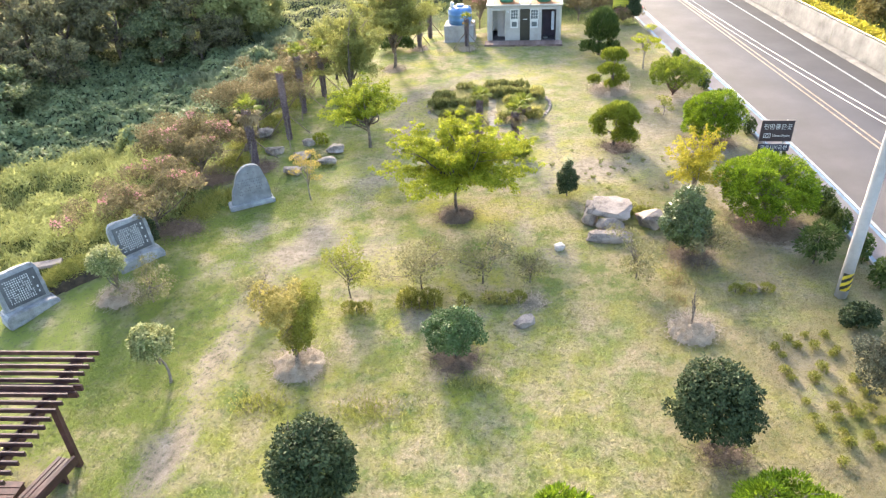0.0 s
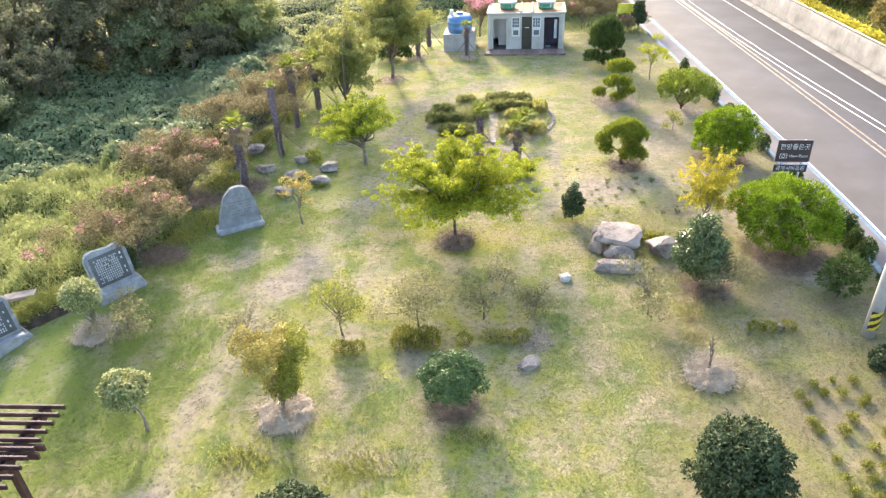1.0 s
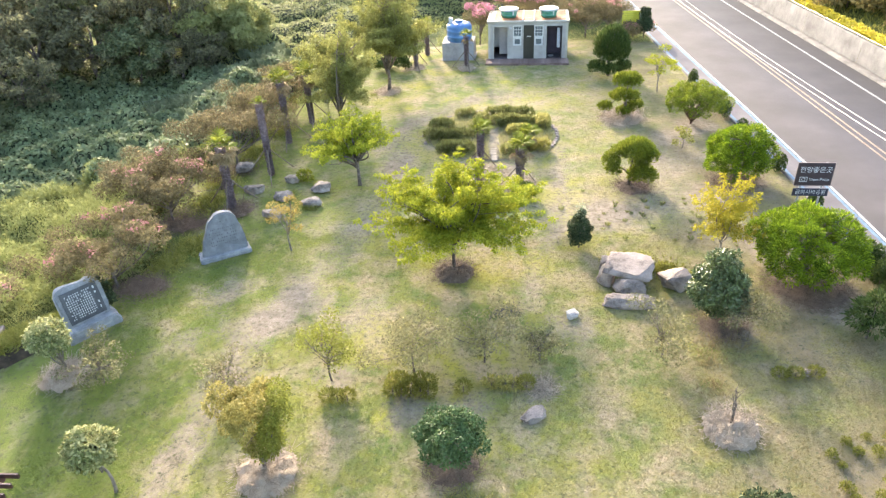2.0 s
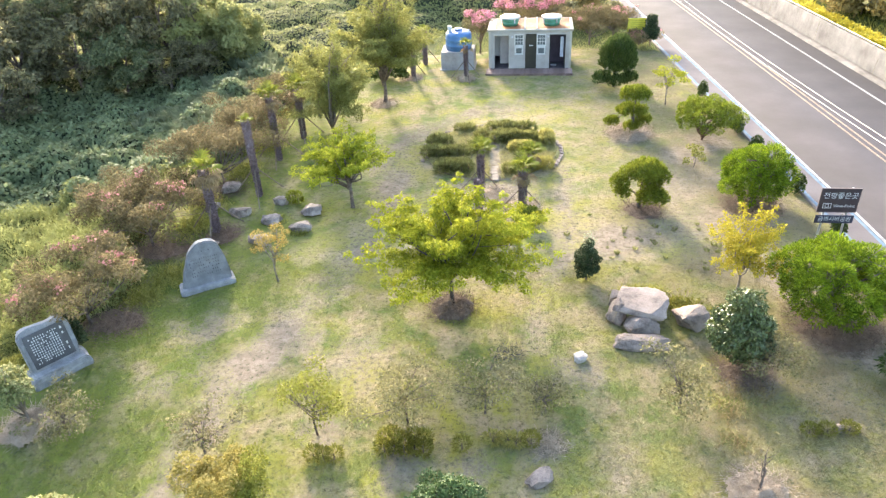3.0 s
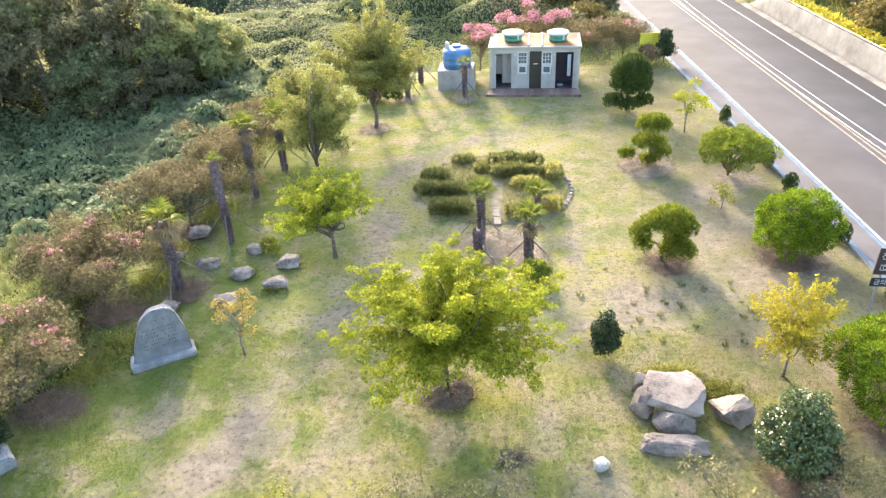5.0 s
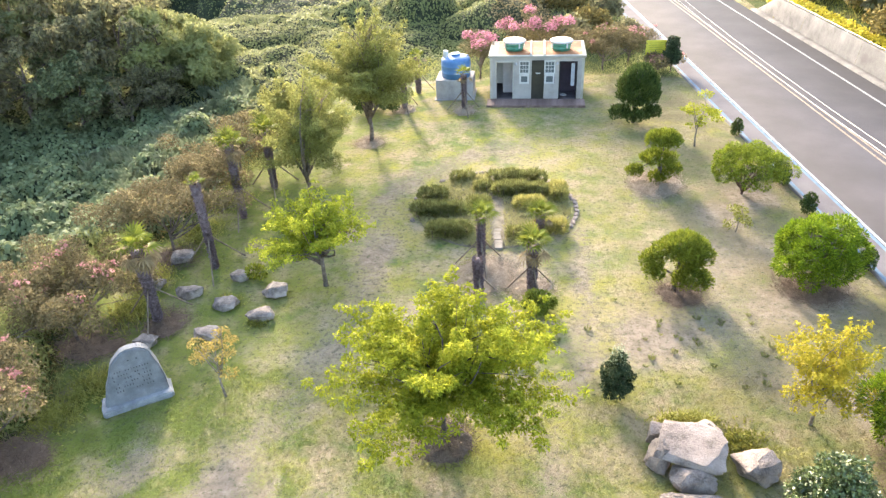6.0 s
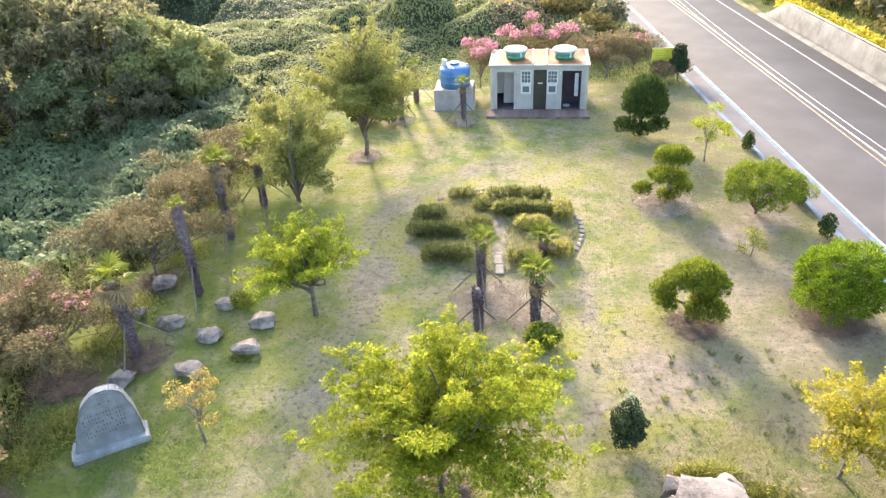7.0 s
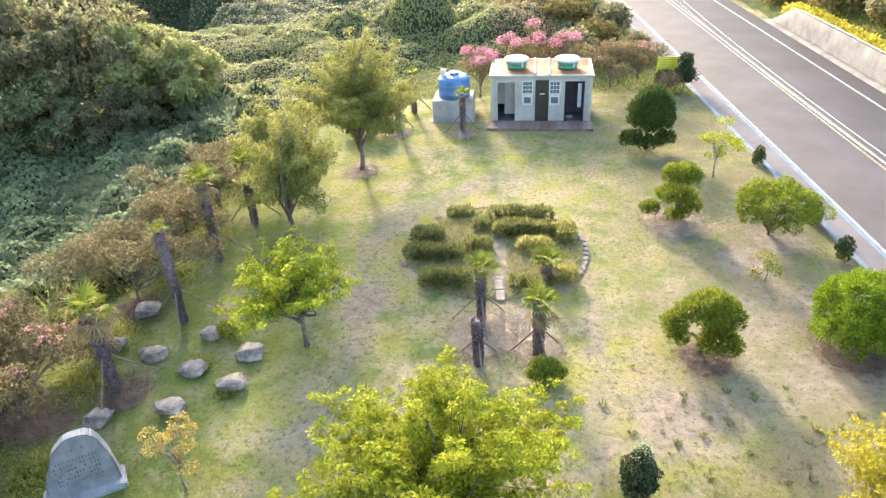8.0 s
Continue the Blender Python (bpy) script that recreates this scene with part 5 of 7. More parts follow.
part("crown", crown("crown", [(q[0] + 0.05, *q[1:]) for q in lobes if q[0] >= 0.12 + 0.25 * (q[2] - 1.4)] + [(0.0, 0.0, 0.75, 0.2, 0.2, 0.3), (0.25, 0, 1.0, 0.24, 0.24, 0.35), (-0.15, -0.05, 1.05, 0.22, 0.2, 0.3)], 0.055, 0.75, np.random.default_rng(6), 0.5, out=0.7), L_OLIVE, gold, "olive green side shoots")

# the sparse young trees in rows
for x, y, h, w, seed, note in ((-4.55, 17.95, 1.9, 0.6, 1, "thin young tree with sparse yellowish leaves"), (-2.3, 18.35, 2.1, 1.1, 2, "thin spreading young tree with sparse dull leaves"), (-0.35, 18.8, 1.75, 0.95, 3, "thin young tree with sparse greyish leaves"),
                               (1.17, 18.9, 0.95, 0.6, 4, "very small young tree with sparse leaves"), (4.62, 19.05, 1.5, 0.75, 5, "thin young tree with sparse dull leaves"), (7.05, 20.35, 1.2, 0.8, 6, "thin low tree with sparse greyish leaves"), (-7.3, 17.4, 1.1, 0.7, 7, "thin low sapling with sparse brownish leaves"), (-11.2, 18.0, 1.2, 0.7, 8, "thin twiggy sapling with sparse leaves")):
    rr = np.random.default_rng(200 + seed)
    lobes = [(w * rr.normal() * 0.5, w * rr.normal() * 0.5, h * (0.38 + 0.62 * rr.random()), 0.26 * w + 0.1, 0.26 * w + 0.1, 0.15 * h) for _ in range(16)]
    bush(x, y, note, lobes, L_THIN if seed != 1 else L_OLIVE, 0.065, 0.24, 210 + seed, h * 0.5, 0.03, name="young_tree", category="tree", group="rows of thin young trees", bark=BARK, most=13, thin=0.6, twigs=5)
stick = thing("bare_sapling", "bare twiggy sapling standing in a straw heap", "tree", (5.72, 16.3, gz(5.7, 16.3)))
woody(stick, 0.9, 0.035, [(0.1, 0, 1.3), (-0.12, 0.05, 1.15), (0.0, 0.15, 1.4)], BARK, np.random.default_rng(4))

# maples
def spread_lobes(seed, n, rad, z0, z1, flat=0.22, core=0.25, size=0.62):
    rr = np.random.default_rng(seed)
    out = []
    for i in range(n):
        a1 = 2.399963 * i + 0.4 * rr.random()
        f = core + (1 - core) * ((i + 0.5) / n) ** 0.6
        h = z1 - (z1 - z0) * (f**1.7) + 0.25 * rr.normal()
        s = size * (0.7 + 0.6 * rr.random())
        out.append((rad * f * math.cos(a1), rad * f * math.sin(a1), h, s, s * (0.8 + 0.4 * rr.random()), s * flat * 1.6))
    return out


def sprays(seed, rad, tips, z0, z1, thick=0.42, layer=0.2, flat=0.5):
    """Shoots that rise outwards from the fork, each a chain of leafy tufts with side shoots, thinning to its tip."""
    rr = np.random.default_rng(seed)
    out, ends = [], []
    for i in range(tips):
        a1 = 2.399963 * i + 0.3 * rr.normal()
        f = ((i + 0.6) / tips) ** 0.55
        end = np.array([rad * f * math.cos(a1), rad * f * math.sin(a1), z1 - (z1 - z0) * f**1.9 + layer * rr.normal()])
        root = np.array([0, 0, z0 * 0.62])
        way = (end - root) / np.linalg.norm(end - root)
        side = np.array([-way[1], way[0], 0.0])
        ends.append(tuple(root + 0.8 * (end - root)))
        for t1 in (0.3, 0.44, 0.58, 0.74, 0.88, 1.02, 1.12):
            p = root + (end - root) * t1 + np.array([0, 0, 0.25 * math.sin(math.pi * min(t1, 1)) - 0.1 * t1])
            s = thick * (1.2 - 0.85 * t1 / 1.12) * (0.8 + 0.4 * rr.random())
            out.append((*(p + 0.06 * rr.normal(size=3)), s, s, s * flat))
            if 0.5 < t1 < 1.0:
                for sg in (-1, 1):
                    q = p + side * sg * (0.3 + 0.35 * rr.random()) + way * 0.2 + np.array([0, 0, 0.08 * rr.normal()])
                    out.append((*q, s * 0.65, s * 0.65, s * 0.65 * flat))
    return out, ends


MAPLE_LOBES, MAPLE_ENDS = sprays(3, 3.1, 30, 1.95, 3.5, 0.36, 0.28, 0.36)
YOUNG_LOBES, YOUNG_ENDS = sprays(15, 2.0, 16, 1.75, 3.2, 0.32, 0.28, 0.45)
MAPLE = [(q[0] + 0.12, q[1] + 0.3, *q[2:]) for q in MAPLE_LOBES]
maple = bush(-1.4, 23.45, "spreading maple with layered bright yellow-green leaves", [q for q in MAPLE if q[0] < 1.3 or q[2] < 2.4], L_MAPLE, 0.08, 1.05, 300, 1.65, 0.07, tips=MAPLE_ENDS, name="maple_tree", category="tree", flat=0.55, most=14, thin=0.6, shape=0.45, twigs=2, droop=0.5, bark=DARK_BARK)
# Upper right lobes greener than the sunlit yellow rest: the light is in the colour.
part("crown", crown("crown", [q for q in MAPLE if q[0] >= 1.3 and q[2] >= 2.4], 0.08, 0.85, np.random.default_rng(55), 0.45, flat=0.55, thin=0.6, droop=0.5), L_MAPLE2, maple, "greener side of the crown, coloured as out of the sun")
bush(-5.75, 30.15, "young maple with layered yellow-green branches", [(q[0] - 0.3, q[1] + 0.2, *q[2:]) for q in YOUNG_LOBES], L_MAPLE2, 0.08, 0.75, 301, 1.3, 0.085, tips=[(q[0] - 0.3, q[1] + 0.2, q[2]) for q in YOUNG_ENDS], name="maple_tree", category="tree", flat=0.55, most=16, thin=0.6, twigs=3)
bush(7.52, 24.1, "slender tree with bright yellow autumn leaves", [(q[0] * 0.9, q[1] * 0.9, q[2], q[3], q[4], q[5]) for q in sprays(7, 1.45, 14, 1.5, 3.0, 0.24, 0.25, 0.4)[0]], L_YELLOW, 0.07, 0.55, 302, 1.0, 0.05, name="yellow_tree", category="tree", most=7, twigs=1, flat=0.5, thin=0.5, bark=PALE_BARK)
bush(-7.42, 24.9, "small sapling with orange-yellow leaves", spread_lobes(8, 12, 0.62, 1.35, 1.7, 0.25, 0.1, 0.2), L_ORANGE, 0.06, 0.45, 303, 1.15, 0.035, name="sapling", category="tree", most=8, thin=0.5, bark=PALE_BARK)
bush(8.87, 41.0, "young sapling with pale yellow-green leaves", spread_lobes(9, 14, 0.85, 1.5, 1.75, 0.2, 0.1, 0.24), L_MAPLE, 0.07, 0.5, 304, 1.0, 0.04, name="sapling", category="tree", most=8, thin=0.5, bark=PALE_BARK)
bush(8.43, 33.4, "tiny sapling with a few yellowish leaves", spread_lobes(10, 8, 0.42, 0.6, 0.95, 0.3, 0.1, 0.2), L_WEED, 0.08, 0.5, 305, 0.6, 0.025, name="sapling", category="tree", most=5, thin=0.5, bark=PALE_BARK)

# round bright pines along the road
bush(9.82, 22.85, "broad rounded bright green clipped pine", ball((0, 0, 1.28), (1.66, 1.55, 1.1), 64, 0.36, 20, -0.55, 0.11), L_PINE, 0.08, 0.9, 310, 0.8, 0.14, 0.34, name="round_pine", category="tree", out=0.85, most=9, group="round clipped pines")
bush(9.85, 30.15, "rounded bright green clipped pine", ball((0, 0, 1.2), (1.34, 1.28, 1.1), 52, 0.33, 21, -0.75, 0.11), L_PINE, 0.08, 0.9, 311, 0.8, 0.13, 0.34, name="round_pine", category="tree", out=0.85, most=9, group="round clipped pines")
bush(5.95, 9.5, "rounded bright green clipped pine", ball((0, 0, 0.6), (1.05, 0.95, 0.6), 40, 0.32, 22, -0.4, 0.1), L_PINE, 0.08, 0.9, 312, 0.4, 0.1, 0.34, name="round_pine", category="tree", out=0.85, group="round clipped pines")
bush(1.4, 9.55, "low bright yellow-green clipped shrub", ball((0, 0, 0.45), (0.62, 0.55, 0.48), 24, 0.2, 23, -0.4), L_PINE, 0.11, 1.6, 313, 0.3, 0.05, 0.3, name="round_pine", category="tree", out=0.85, group="round clipped pines")
umbrella = bush(9.55, 36.35, "umbrella pine with many bare stems below", ball((0.1, 0, 1.3), (1.6, 1.45, 0.85), 56, 0.27, 24, -0.3, 0.12), L_PINE_OLD, 0.08, 0.9, 314, 0.2, 0.08, 0.34, name="umbrella_pine", category="tree", out=0.85, most=60, bark=RED_BARK, tips=[(1.15 * math.cos(2.4 * i) * (0.35 + 0.65 * (i % 3) / 2), 1.1 * math.sin(2.4 * i) * (0.35 + 0.65 * (i % 3) / 2), 1.35) for i in range(18)])
umbrella.scale = (0.9, 0.9, 0.9)
bush(10.5, 19.9, "small irregular young pine", [(-0.1, 0, 1.0, 0.4, 0.4, 0.3), (0.3, 0.1, 0.95, 0.4, 0.35, 0.28), (-0.25, 0.1, 0.65, 0.35, 0.3, 0.22), (0.1, -0.1, 0.5, 0.35, 0.3, 0.2), (0.0, 0.0, 1.3, 0.25, 0.25, 0.25)], L_CONE, 0.12, 1.3, 315, 0.6, 0.04, 0.3, name="young_pine", category="tree", out=0.85)


# clipped junipers
def tier(cx, cy, cz, rx, ry, rz, n, sub, seed):
    return ball((cx, cy, cz), (rx * 0.86, ry * 0.86, rz * 0.82), n, sub * 0.76, seed, -0.6, 0.05)


tiered = bush(6.42, 37.3, "cloud-pruned juniper with stacked rounded tiers", tier(0.1, 0, 2.12, 0.82, 0.75, 0.46, 30, 0.24, 1) + tier(-0.05, -0.05, 1.27, 0.86, 0.75, 0.36, 28, 0.22, 2) + tier(0.58, -0.1, 0.76, 0.42, 0.4, 0.26, 14, 0.18, 3) + tier(-0.98, -0.1, 0.7, 0.36, 0.35, 0.28, 14, 0.18, 4) + tier(0.05, -0.25, 0.48, 0.5, 0.4, 0.24, 14, 0.18, 5),
     L_CLOUD, 0.11, 1.2, 320, 1.4, 0.1, 0.24, droop=-0.7, name="cloud_juniper", category="tree", out=0.8, group="clipped junipers", tips=[(0.1, 0, 2.0), (-0.05, -0.05, 1.2), (0.58, -0.1, 0.7), (-0.98, -0.1, 0.65), (0.05, -0.25, 0.4)])
gapped = bush(5.5, 29.75, "cloud-pruned juniper with an open gap beneath its top", tier(0.1, 0, 1.82, 0.92, 0.9, 0.5, 34, 0.26, 7) + tier(-0.95, 0, 1.25, 0.42, 0.45, 0.45, 14, 0.2, 8) + tier(-0.6, 0, 1.62, 0.5, 0.5, 0.4, 12, 0.2, 15) + tier(0.7, 0.05, 1.5, 0.48, 0.6, 0.5, 18, 0.22, 9) + tier(0.5, -0.15, 0.62, 0.78, 0.65, 0.5, 28, 0.22, 10) + tier(-0.78, -0.05, 0.85, 0.36, 0.4, 0.32, 14, 0.18, 16) + tier(0.35, 0.1, 1.15, 0.5, 0.5, 0.3, 14, 0.2, 17),
     L_CLOUD, 0.1, 1.2, 321, 0.9, 0.1, 0.26, droop=-0.5, name="cloud_juniper", category="tree", out=0.8, group="clipped junipers", tips=[(0.1, 0, 1.6), (-0.85, 0, 1.1), (0.7, 0, 1.4)])
tiered.scale, gapped.scale = (0.95, 0.95, 0.9), (0.9, 0.9, 0.88)
bush(6.65, 44.0, "tall dark egg-shaped clipped juniper with skirt lobes", tier(0.12, 0, 1.6, 1.1, 1.0, 1.55, 60, 0.32, 11) + tier(-0.75, -0.2, 0.55, 0.55, 0.5, 0.45, 14, 0.22, 12) + tier(0.75, -0.2, 0.5, 0.5, 0.45, 0.4, 12, 0.22, 13) + tier(0.0, -0.5, 0.45, 0.6, 0.4, 0.4, 12, 0.22, 14),
     L_CONE, 0.15, 1.3, 322, 0.9, 0.1, 0.2, droop=-1.1, name="cloud_juniper", category="tree", out=0.8, group="clipped junipers")
mini = bush(12.15, 23.5, "small dark egg-shaped clipped juniper by the kerb", ball((0, 0, 0.48), (0.36, 0.36, 0.5), 18, 0.16, 30, -0.8), L_CONE, 0.1, 1.2, 330, 0.25, 0.03, 0.4, name="kerb_juniper", category="shrub", out=0.8, group="row of kerb junipers", most=2)
for i, (x, y, s) in enumerate(((12.12, 22.65, 1.05), (12.15, 21.9, 1.1), (12.1, 20.2, 1.15), (11.98, 18.6, 1.2), (11.95, 17.2, 1.1), (12.0, 27.6, 0.95), (11.85, 31.0, 0.95), (11.42, 34.75, 1.0), (11.35, 37.2, 1.05), (11.2, 39.2, 0.9), (11.06, 42.3, 0.95))):
    kk = copy_thing(mini, pose(x, y, gz(x, y), 0, 0, 73 * i))
    kk.scale = (0.64 * s, 0.64 * s, 0.88 * s)
bush(10.1, 51.75, "small dark upright evergreen at the road edge", ball((0, 0, 0.95), (0.5, 0.5, 0.55), 24, 0.18, 31, -0.8) + ball((0, 0, 1.55), (0.32, 0.32, 0.55), 16, 0.14, 32, -0.6), L_DARK, 0.1, 1.5, 331, 0.35, 0.04)

# tall trees on the far left
bush(-7.65, 36.2, "dark-stemmed tree with feathery olive foliage", [(q[0] + 0.35, q[1], q[2], q[3], q[4], q[5]) for q in sprays(31, 2.0, 26, 2.5, 4.7, 0.42, 0.4, 0.55)[0]], L_WILLOWY, 0.1, 0.5, 340, 1.2, 0.1, name="tall_tree", category="tree", most=16, thin=0.6, shape=0.3)
bush(-6.0, 42.1, "tall spreading tree with feathery olive foliage", [(q[0] + 0.3, q[1], q[2], q[3], q[4], q[5]) for q in sprays(32, 3.0, 40, 3.1, 5.5, 0.46, 0.4, 0.5)[0]], L_WILLOWY, 0.11, 0.5, 341, 1.7, 0.12, name="tall_tree", category="tree", most=18, thin=0.6, shape=0.3)
bush(-9.3, 40.4, "young tree with feathery olive foliage", sprays(33, 1.5, 15, 1.7, 3.6, 0.48, 0.35, 0.5)[0], L_WILLOWY, 0.12, 0.46, 342, 1.3, 0.08, name="tall_tree", category="tree", most=12, thin=0.6, shape=0.3)


# crape myrtles along the wild border
def myrtle(x, y, w, h, seed, pink, label, dens=0.8):
    rr = np.random.default_rng(400 + seed)
    lobes = [(w * 0.5 * rr.normal() * 0.8, w * 0.5 * rr.normal() * 0.7, h * (0.58 + 0.37 * rr.random()), 0.48, 0.45, 0.32) for _ in range(int(10 * w))]
    top = sorted(lobes, key=lambda q: -q[2])[: int(len(lobes) * 0.55)]
    big = 0.36 if pink > 0.8 else 0.15
    bl = [(q[0] + 0.25 * rr.normal(), q[1] + 0.25 * rr.normal(), q[2] + 0.2 + 0.06 * rr.normal(), big, big, 0.7 * big) for q in top for _ in range(1 if pink > 0.8 else 3) if rr.random() < pink]
    return bush(x, y, label, lobes, L_MYRTLE, 0.085, dens * 0.62, 410 + seed, h * 0.35, 0.06, shape=0.5, name="crape_myrtle", category="tree", most=10, thin=0.5, blossom=bl or None, rich=0.5 if pink > 0.8 else 0.32, petal=L_BLOSSOM if pink > 0.8 else L_FADED, group="crape myrtles", bark=BARK)


myrtle(-12.9, 22.6, 2.9, 2.3, 1, 0.45, "spreading crape myrtle covered with pink blossom")
myrtle(-14.2, 28.4, 2.2, 2.1, 2, 0.35, "crape myrtle with fading pink blossom")
myrtle(-12.75, 27.2, 2.5, 2.2, 8, 0.25, "brownish crape myrtle with little blossom")
myrtle(-11.7, 32.1, 3.0, 2.8, 3, 0.0, "brownish green crape myrtle without blossom")
myrtle(-12.0, 35.6, 2.3, 2.4, 4, 0.0, "brownish green crape myrtle without blossom")
myrtle(-11.4, 39.0, 2.2, 2.3, 5, 0.0, "brownish green crape myrtle without blossom")
myrtle(2.6, 52.2, 2.3, 3.2, 6, 1.0, "tall crape myrtle with deep pink blossom behind the cabin", 0.7)
myrtle(-0.9, 51.4, 1.9, 2.6, 7, 0.9, "crape myrtle with pink blossom behind the cabin", 0.7)
myrtle(6.3, 52.3, 2.2, 2.5, 9, 0.3, "crape myrtle with fading blossom behind the cabin")
myrtle(8.0, 53.6, 1.4, 1.9, 10, 0.6, "small crape myrtle with pink blossom")
myrtle(9.4, 51.9, 1.2, 0.9, 11, 0.5, "low crape myrtle with pale pink blossom")


# ---------------------------------------------------------------- palms
def fan_mesh(name, seed, n=15, length=0.62):
    """A fan leaf on a stalk, along +x, slightly drooping at the segment tips."""
    rr = np.random.default_rng(seed)
    v, f = [], []
    stalk = 0.5
    s = 0.014
    v += [(0, -s, 0), (0, s, 0), (stalk, s * 0.7, 0.06), (stalk, -s * 0.7, 0.06)]
    f.append((0, 1, 2, 3))
    for i in range(n):
        a1 = (i / (n - 1) - 0.5) * 3.9
        ln = length * (0.8 + 0.25 * rr.random()) * (1 - 0.12 * abs(a1))
        c1, s1 = math.cos(a1), math.sin(a1)
        w = 0.034
        o = len(v)
        mid = (stalk + c1 * ln * 0.55, s1 * ln * 0.55, 0.06 + 0.05)
        tip = (stalk + c1 * ln, s1 * ln, 0.06 - 0.16 * ln)
        v += [(stalk, 0, 0.06), (mid[0] - s1 * w, mid[1] + c1 * w, mid[2] + 0.015), tip, (mid[0] + s1 * w, mid[1] - c1 * w, mid[2] - 0.015)]
        f.append((o, o + 1, o + 2, o + 3))
    return np_mesh(name, v, f)


FANS = [fan_mesh("frond", k) for k in range(3)]
DEAD = [fan_mesh("dead_frond", k + 9, 11, 0.5) for k in range(2)]


def palm(x, y, trunk, seed, label, fronds=22, dead=0, wrapped=False, props=3, r0=0.14, scale=1.0, headless=False, lean=(0, 0)):
    rr = np.random.default_rng(500 + seed)
    k = thing("palm_tree", label, "palm tree", (x, y, gz(x, y)), group="fan palms")
    r0 = 0.78 * r0
    pts = [(lean[0] * t, lean[1] * t, -0.1 + (trunk + 0.1) * t) for t in np.linspace(0, 1, 14)]
    prof = [r0 * (0.85 + 0.15 * t - 0.4 * max(t - 0.85, 0) / 0.15) * (1 + 0.08 * rr.normal()) for t in np.linspace(0, 1, 14)]
    part("trunk", Geo().tube(pts, prof, 12).mesh("trunk", True), PALM_BARK, k, "shaggy dark fibrous trunk")
    n = int(900 * trunk)
    a1, z1 = rr.random(n) * 2 * np.pi, trunk * rr.random(n)
    rad = r0 * (0.72 + 0.35 * z1 / trunk)
    d = np.stack([np.cos(a1), np.sin(a1), 0 * a1], 1)
    at = d * rad[:, None] + np.stack([lean[0] * z1 / trunk, lean[1] * z1 / trunk, z1], 1)
    part("fibre", leaves("fibre", at, np.cross(d, [0, 0, 1.0]) + 0.4 * rr.normal(size=(n, 3)), d * 0.6 + np.array([0, 0, 0.9]) + 0.25 * rr.normal(size=(n, 3)), 0.09 + 0.05 * rr.random(n), 0.03), PALM_BARK, k)
    if wrapped:
        part("wrap", Geo().tube([(lean[0] * t, lean[1] * t, trunk * t) for t in np.linspace(0.42, 1.0, 9)], [r0 * q for q in (0.95, 1.15, 1.25, 1.3, 1.3, 1.33, 1.3, 1.2, 0.75)], 14).mesh("wrap", True), WRAP, k, "pinkish grey trunk wrapping")
    if not headless:
        for i in range(fronds + dead):
            old = i >= fronds
            a2 = 2.399963 * i
            lift = (80 - 78 * (i / fronds) ** 0.9) if not old else (-8 - 62 * ((i - fronds + 0.5) / dead) + 10 * rr.normal())
            s = scale * (0.75 + 0.3 * rr.random()) * (0.7 if i < 4 else 1.0)
            m = Matrix.Translation((lean[0], lean[1], trunk + (-0.03 if old else 0.06))) @ Matrix.Rotation(a2, 4, "Z") @ Matrix.Rotation(-radians(lift), 4, "Y") @ Matrix.Diagonal((s, s, s, 1))
            part("dead_frond" if old else "frond", (DEAD[i % 2] if old else FANS[i % 3]), L_DEADPALM if old else L_PALM, k, m=m)
    for i in range(props):
        a2 = 2 * math.pi * i / props + 0.6 + 0.3 * rr.random()
        h = min(trunk * 0.55, 1.25)
        reach_out = h * 0.95
        part("prop", Geo().tube([(reach_out * math.cos(a2), reach_out * math.sin(a2), -0.05), (0.1 * math.cos(a2), 0.1 * math.sin(a2), h)], 0.025, 6), PROP, k, "slim supporting pole")
    return k


palm(-10.65, 28.15, 2.6, 1, "fan palm with a skirt of dead fronds and support poles", 14, 30, scale=0.88, r0=0.17)
palm(-9.85, 31.15, 3.25, 2, "fan palm with a wrapped trunk and few fronds", 9, 0, True, scale=0.5, r0=0.13)
palm(-9.95, 34.75, 3.0, 3, "fan palm with a dark trunk at the border", 17, 14, scale=0.85, r0=0.14)
palm(-9.4, 37.3, 2.5, 4, "fan palm with a dark trunk at the border", 18, 14, scale=0.85, r0=0.15)
palm(-8.6, 43.3, 2.2, 5, "fan palm at the overgrown border", 15, 6, scale=0.8, r0=0.15, props=0)
palm(-0.6, 31.25, 1.85, 6, "young fan palm with support poles", 16, 0, scale=0.72, r0=0.13)
palm(-0.66, 29.3, 1.55, 7, "headless palm trunk with a pale frayed top", 0, 0, scale=0.7, r0=0.15, headless=True)
palm(1.02, 29.65, 1.75, 8, "young fan palm with yellowing lower fronds", 18, 6, scale=0.78, r0=0.16)
palm(1.5, 33.3, 0.75, 9, "low fan palm standing in the planted bed", 18, 3, scale=0.8, r0=0.14, props=0)
palm(-1.64, 45.92, 1.95, 10, "young fan palm beside the water tank", 13, 3, scale=0.62, r0=0.12)
palm(-4.8, 46.4, 1.9, 11, "young fan palm with dark trunk", 13, 5, scale=0.7, r0=0.14)
palm(-4.3, 49.0, 2.0, 12, "young fan palm with dark trunk", 13, 5, scale=0.7, r0=0.15, props=2)

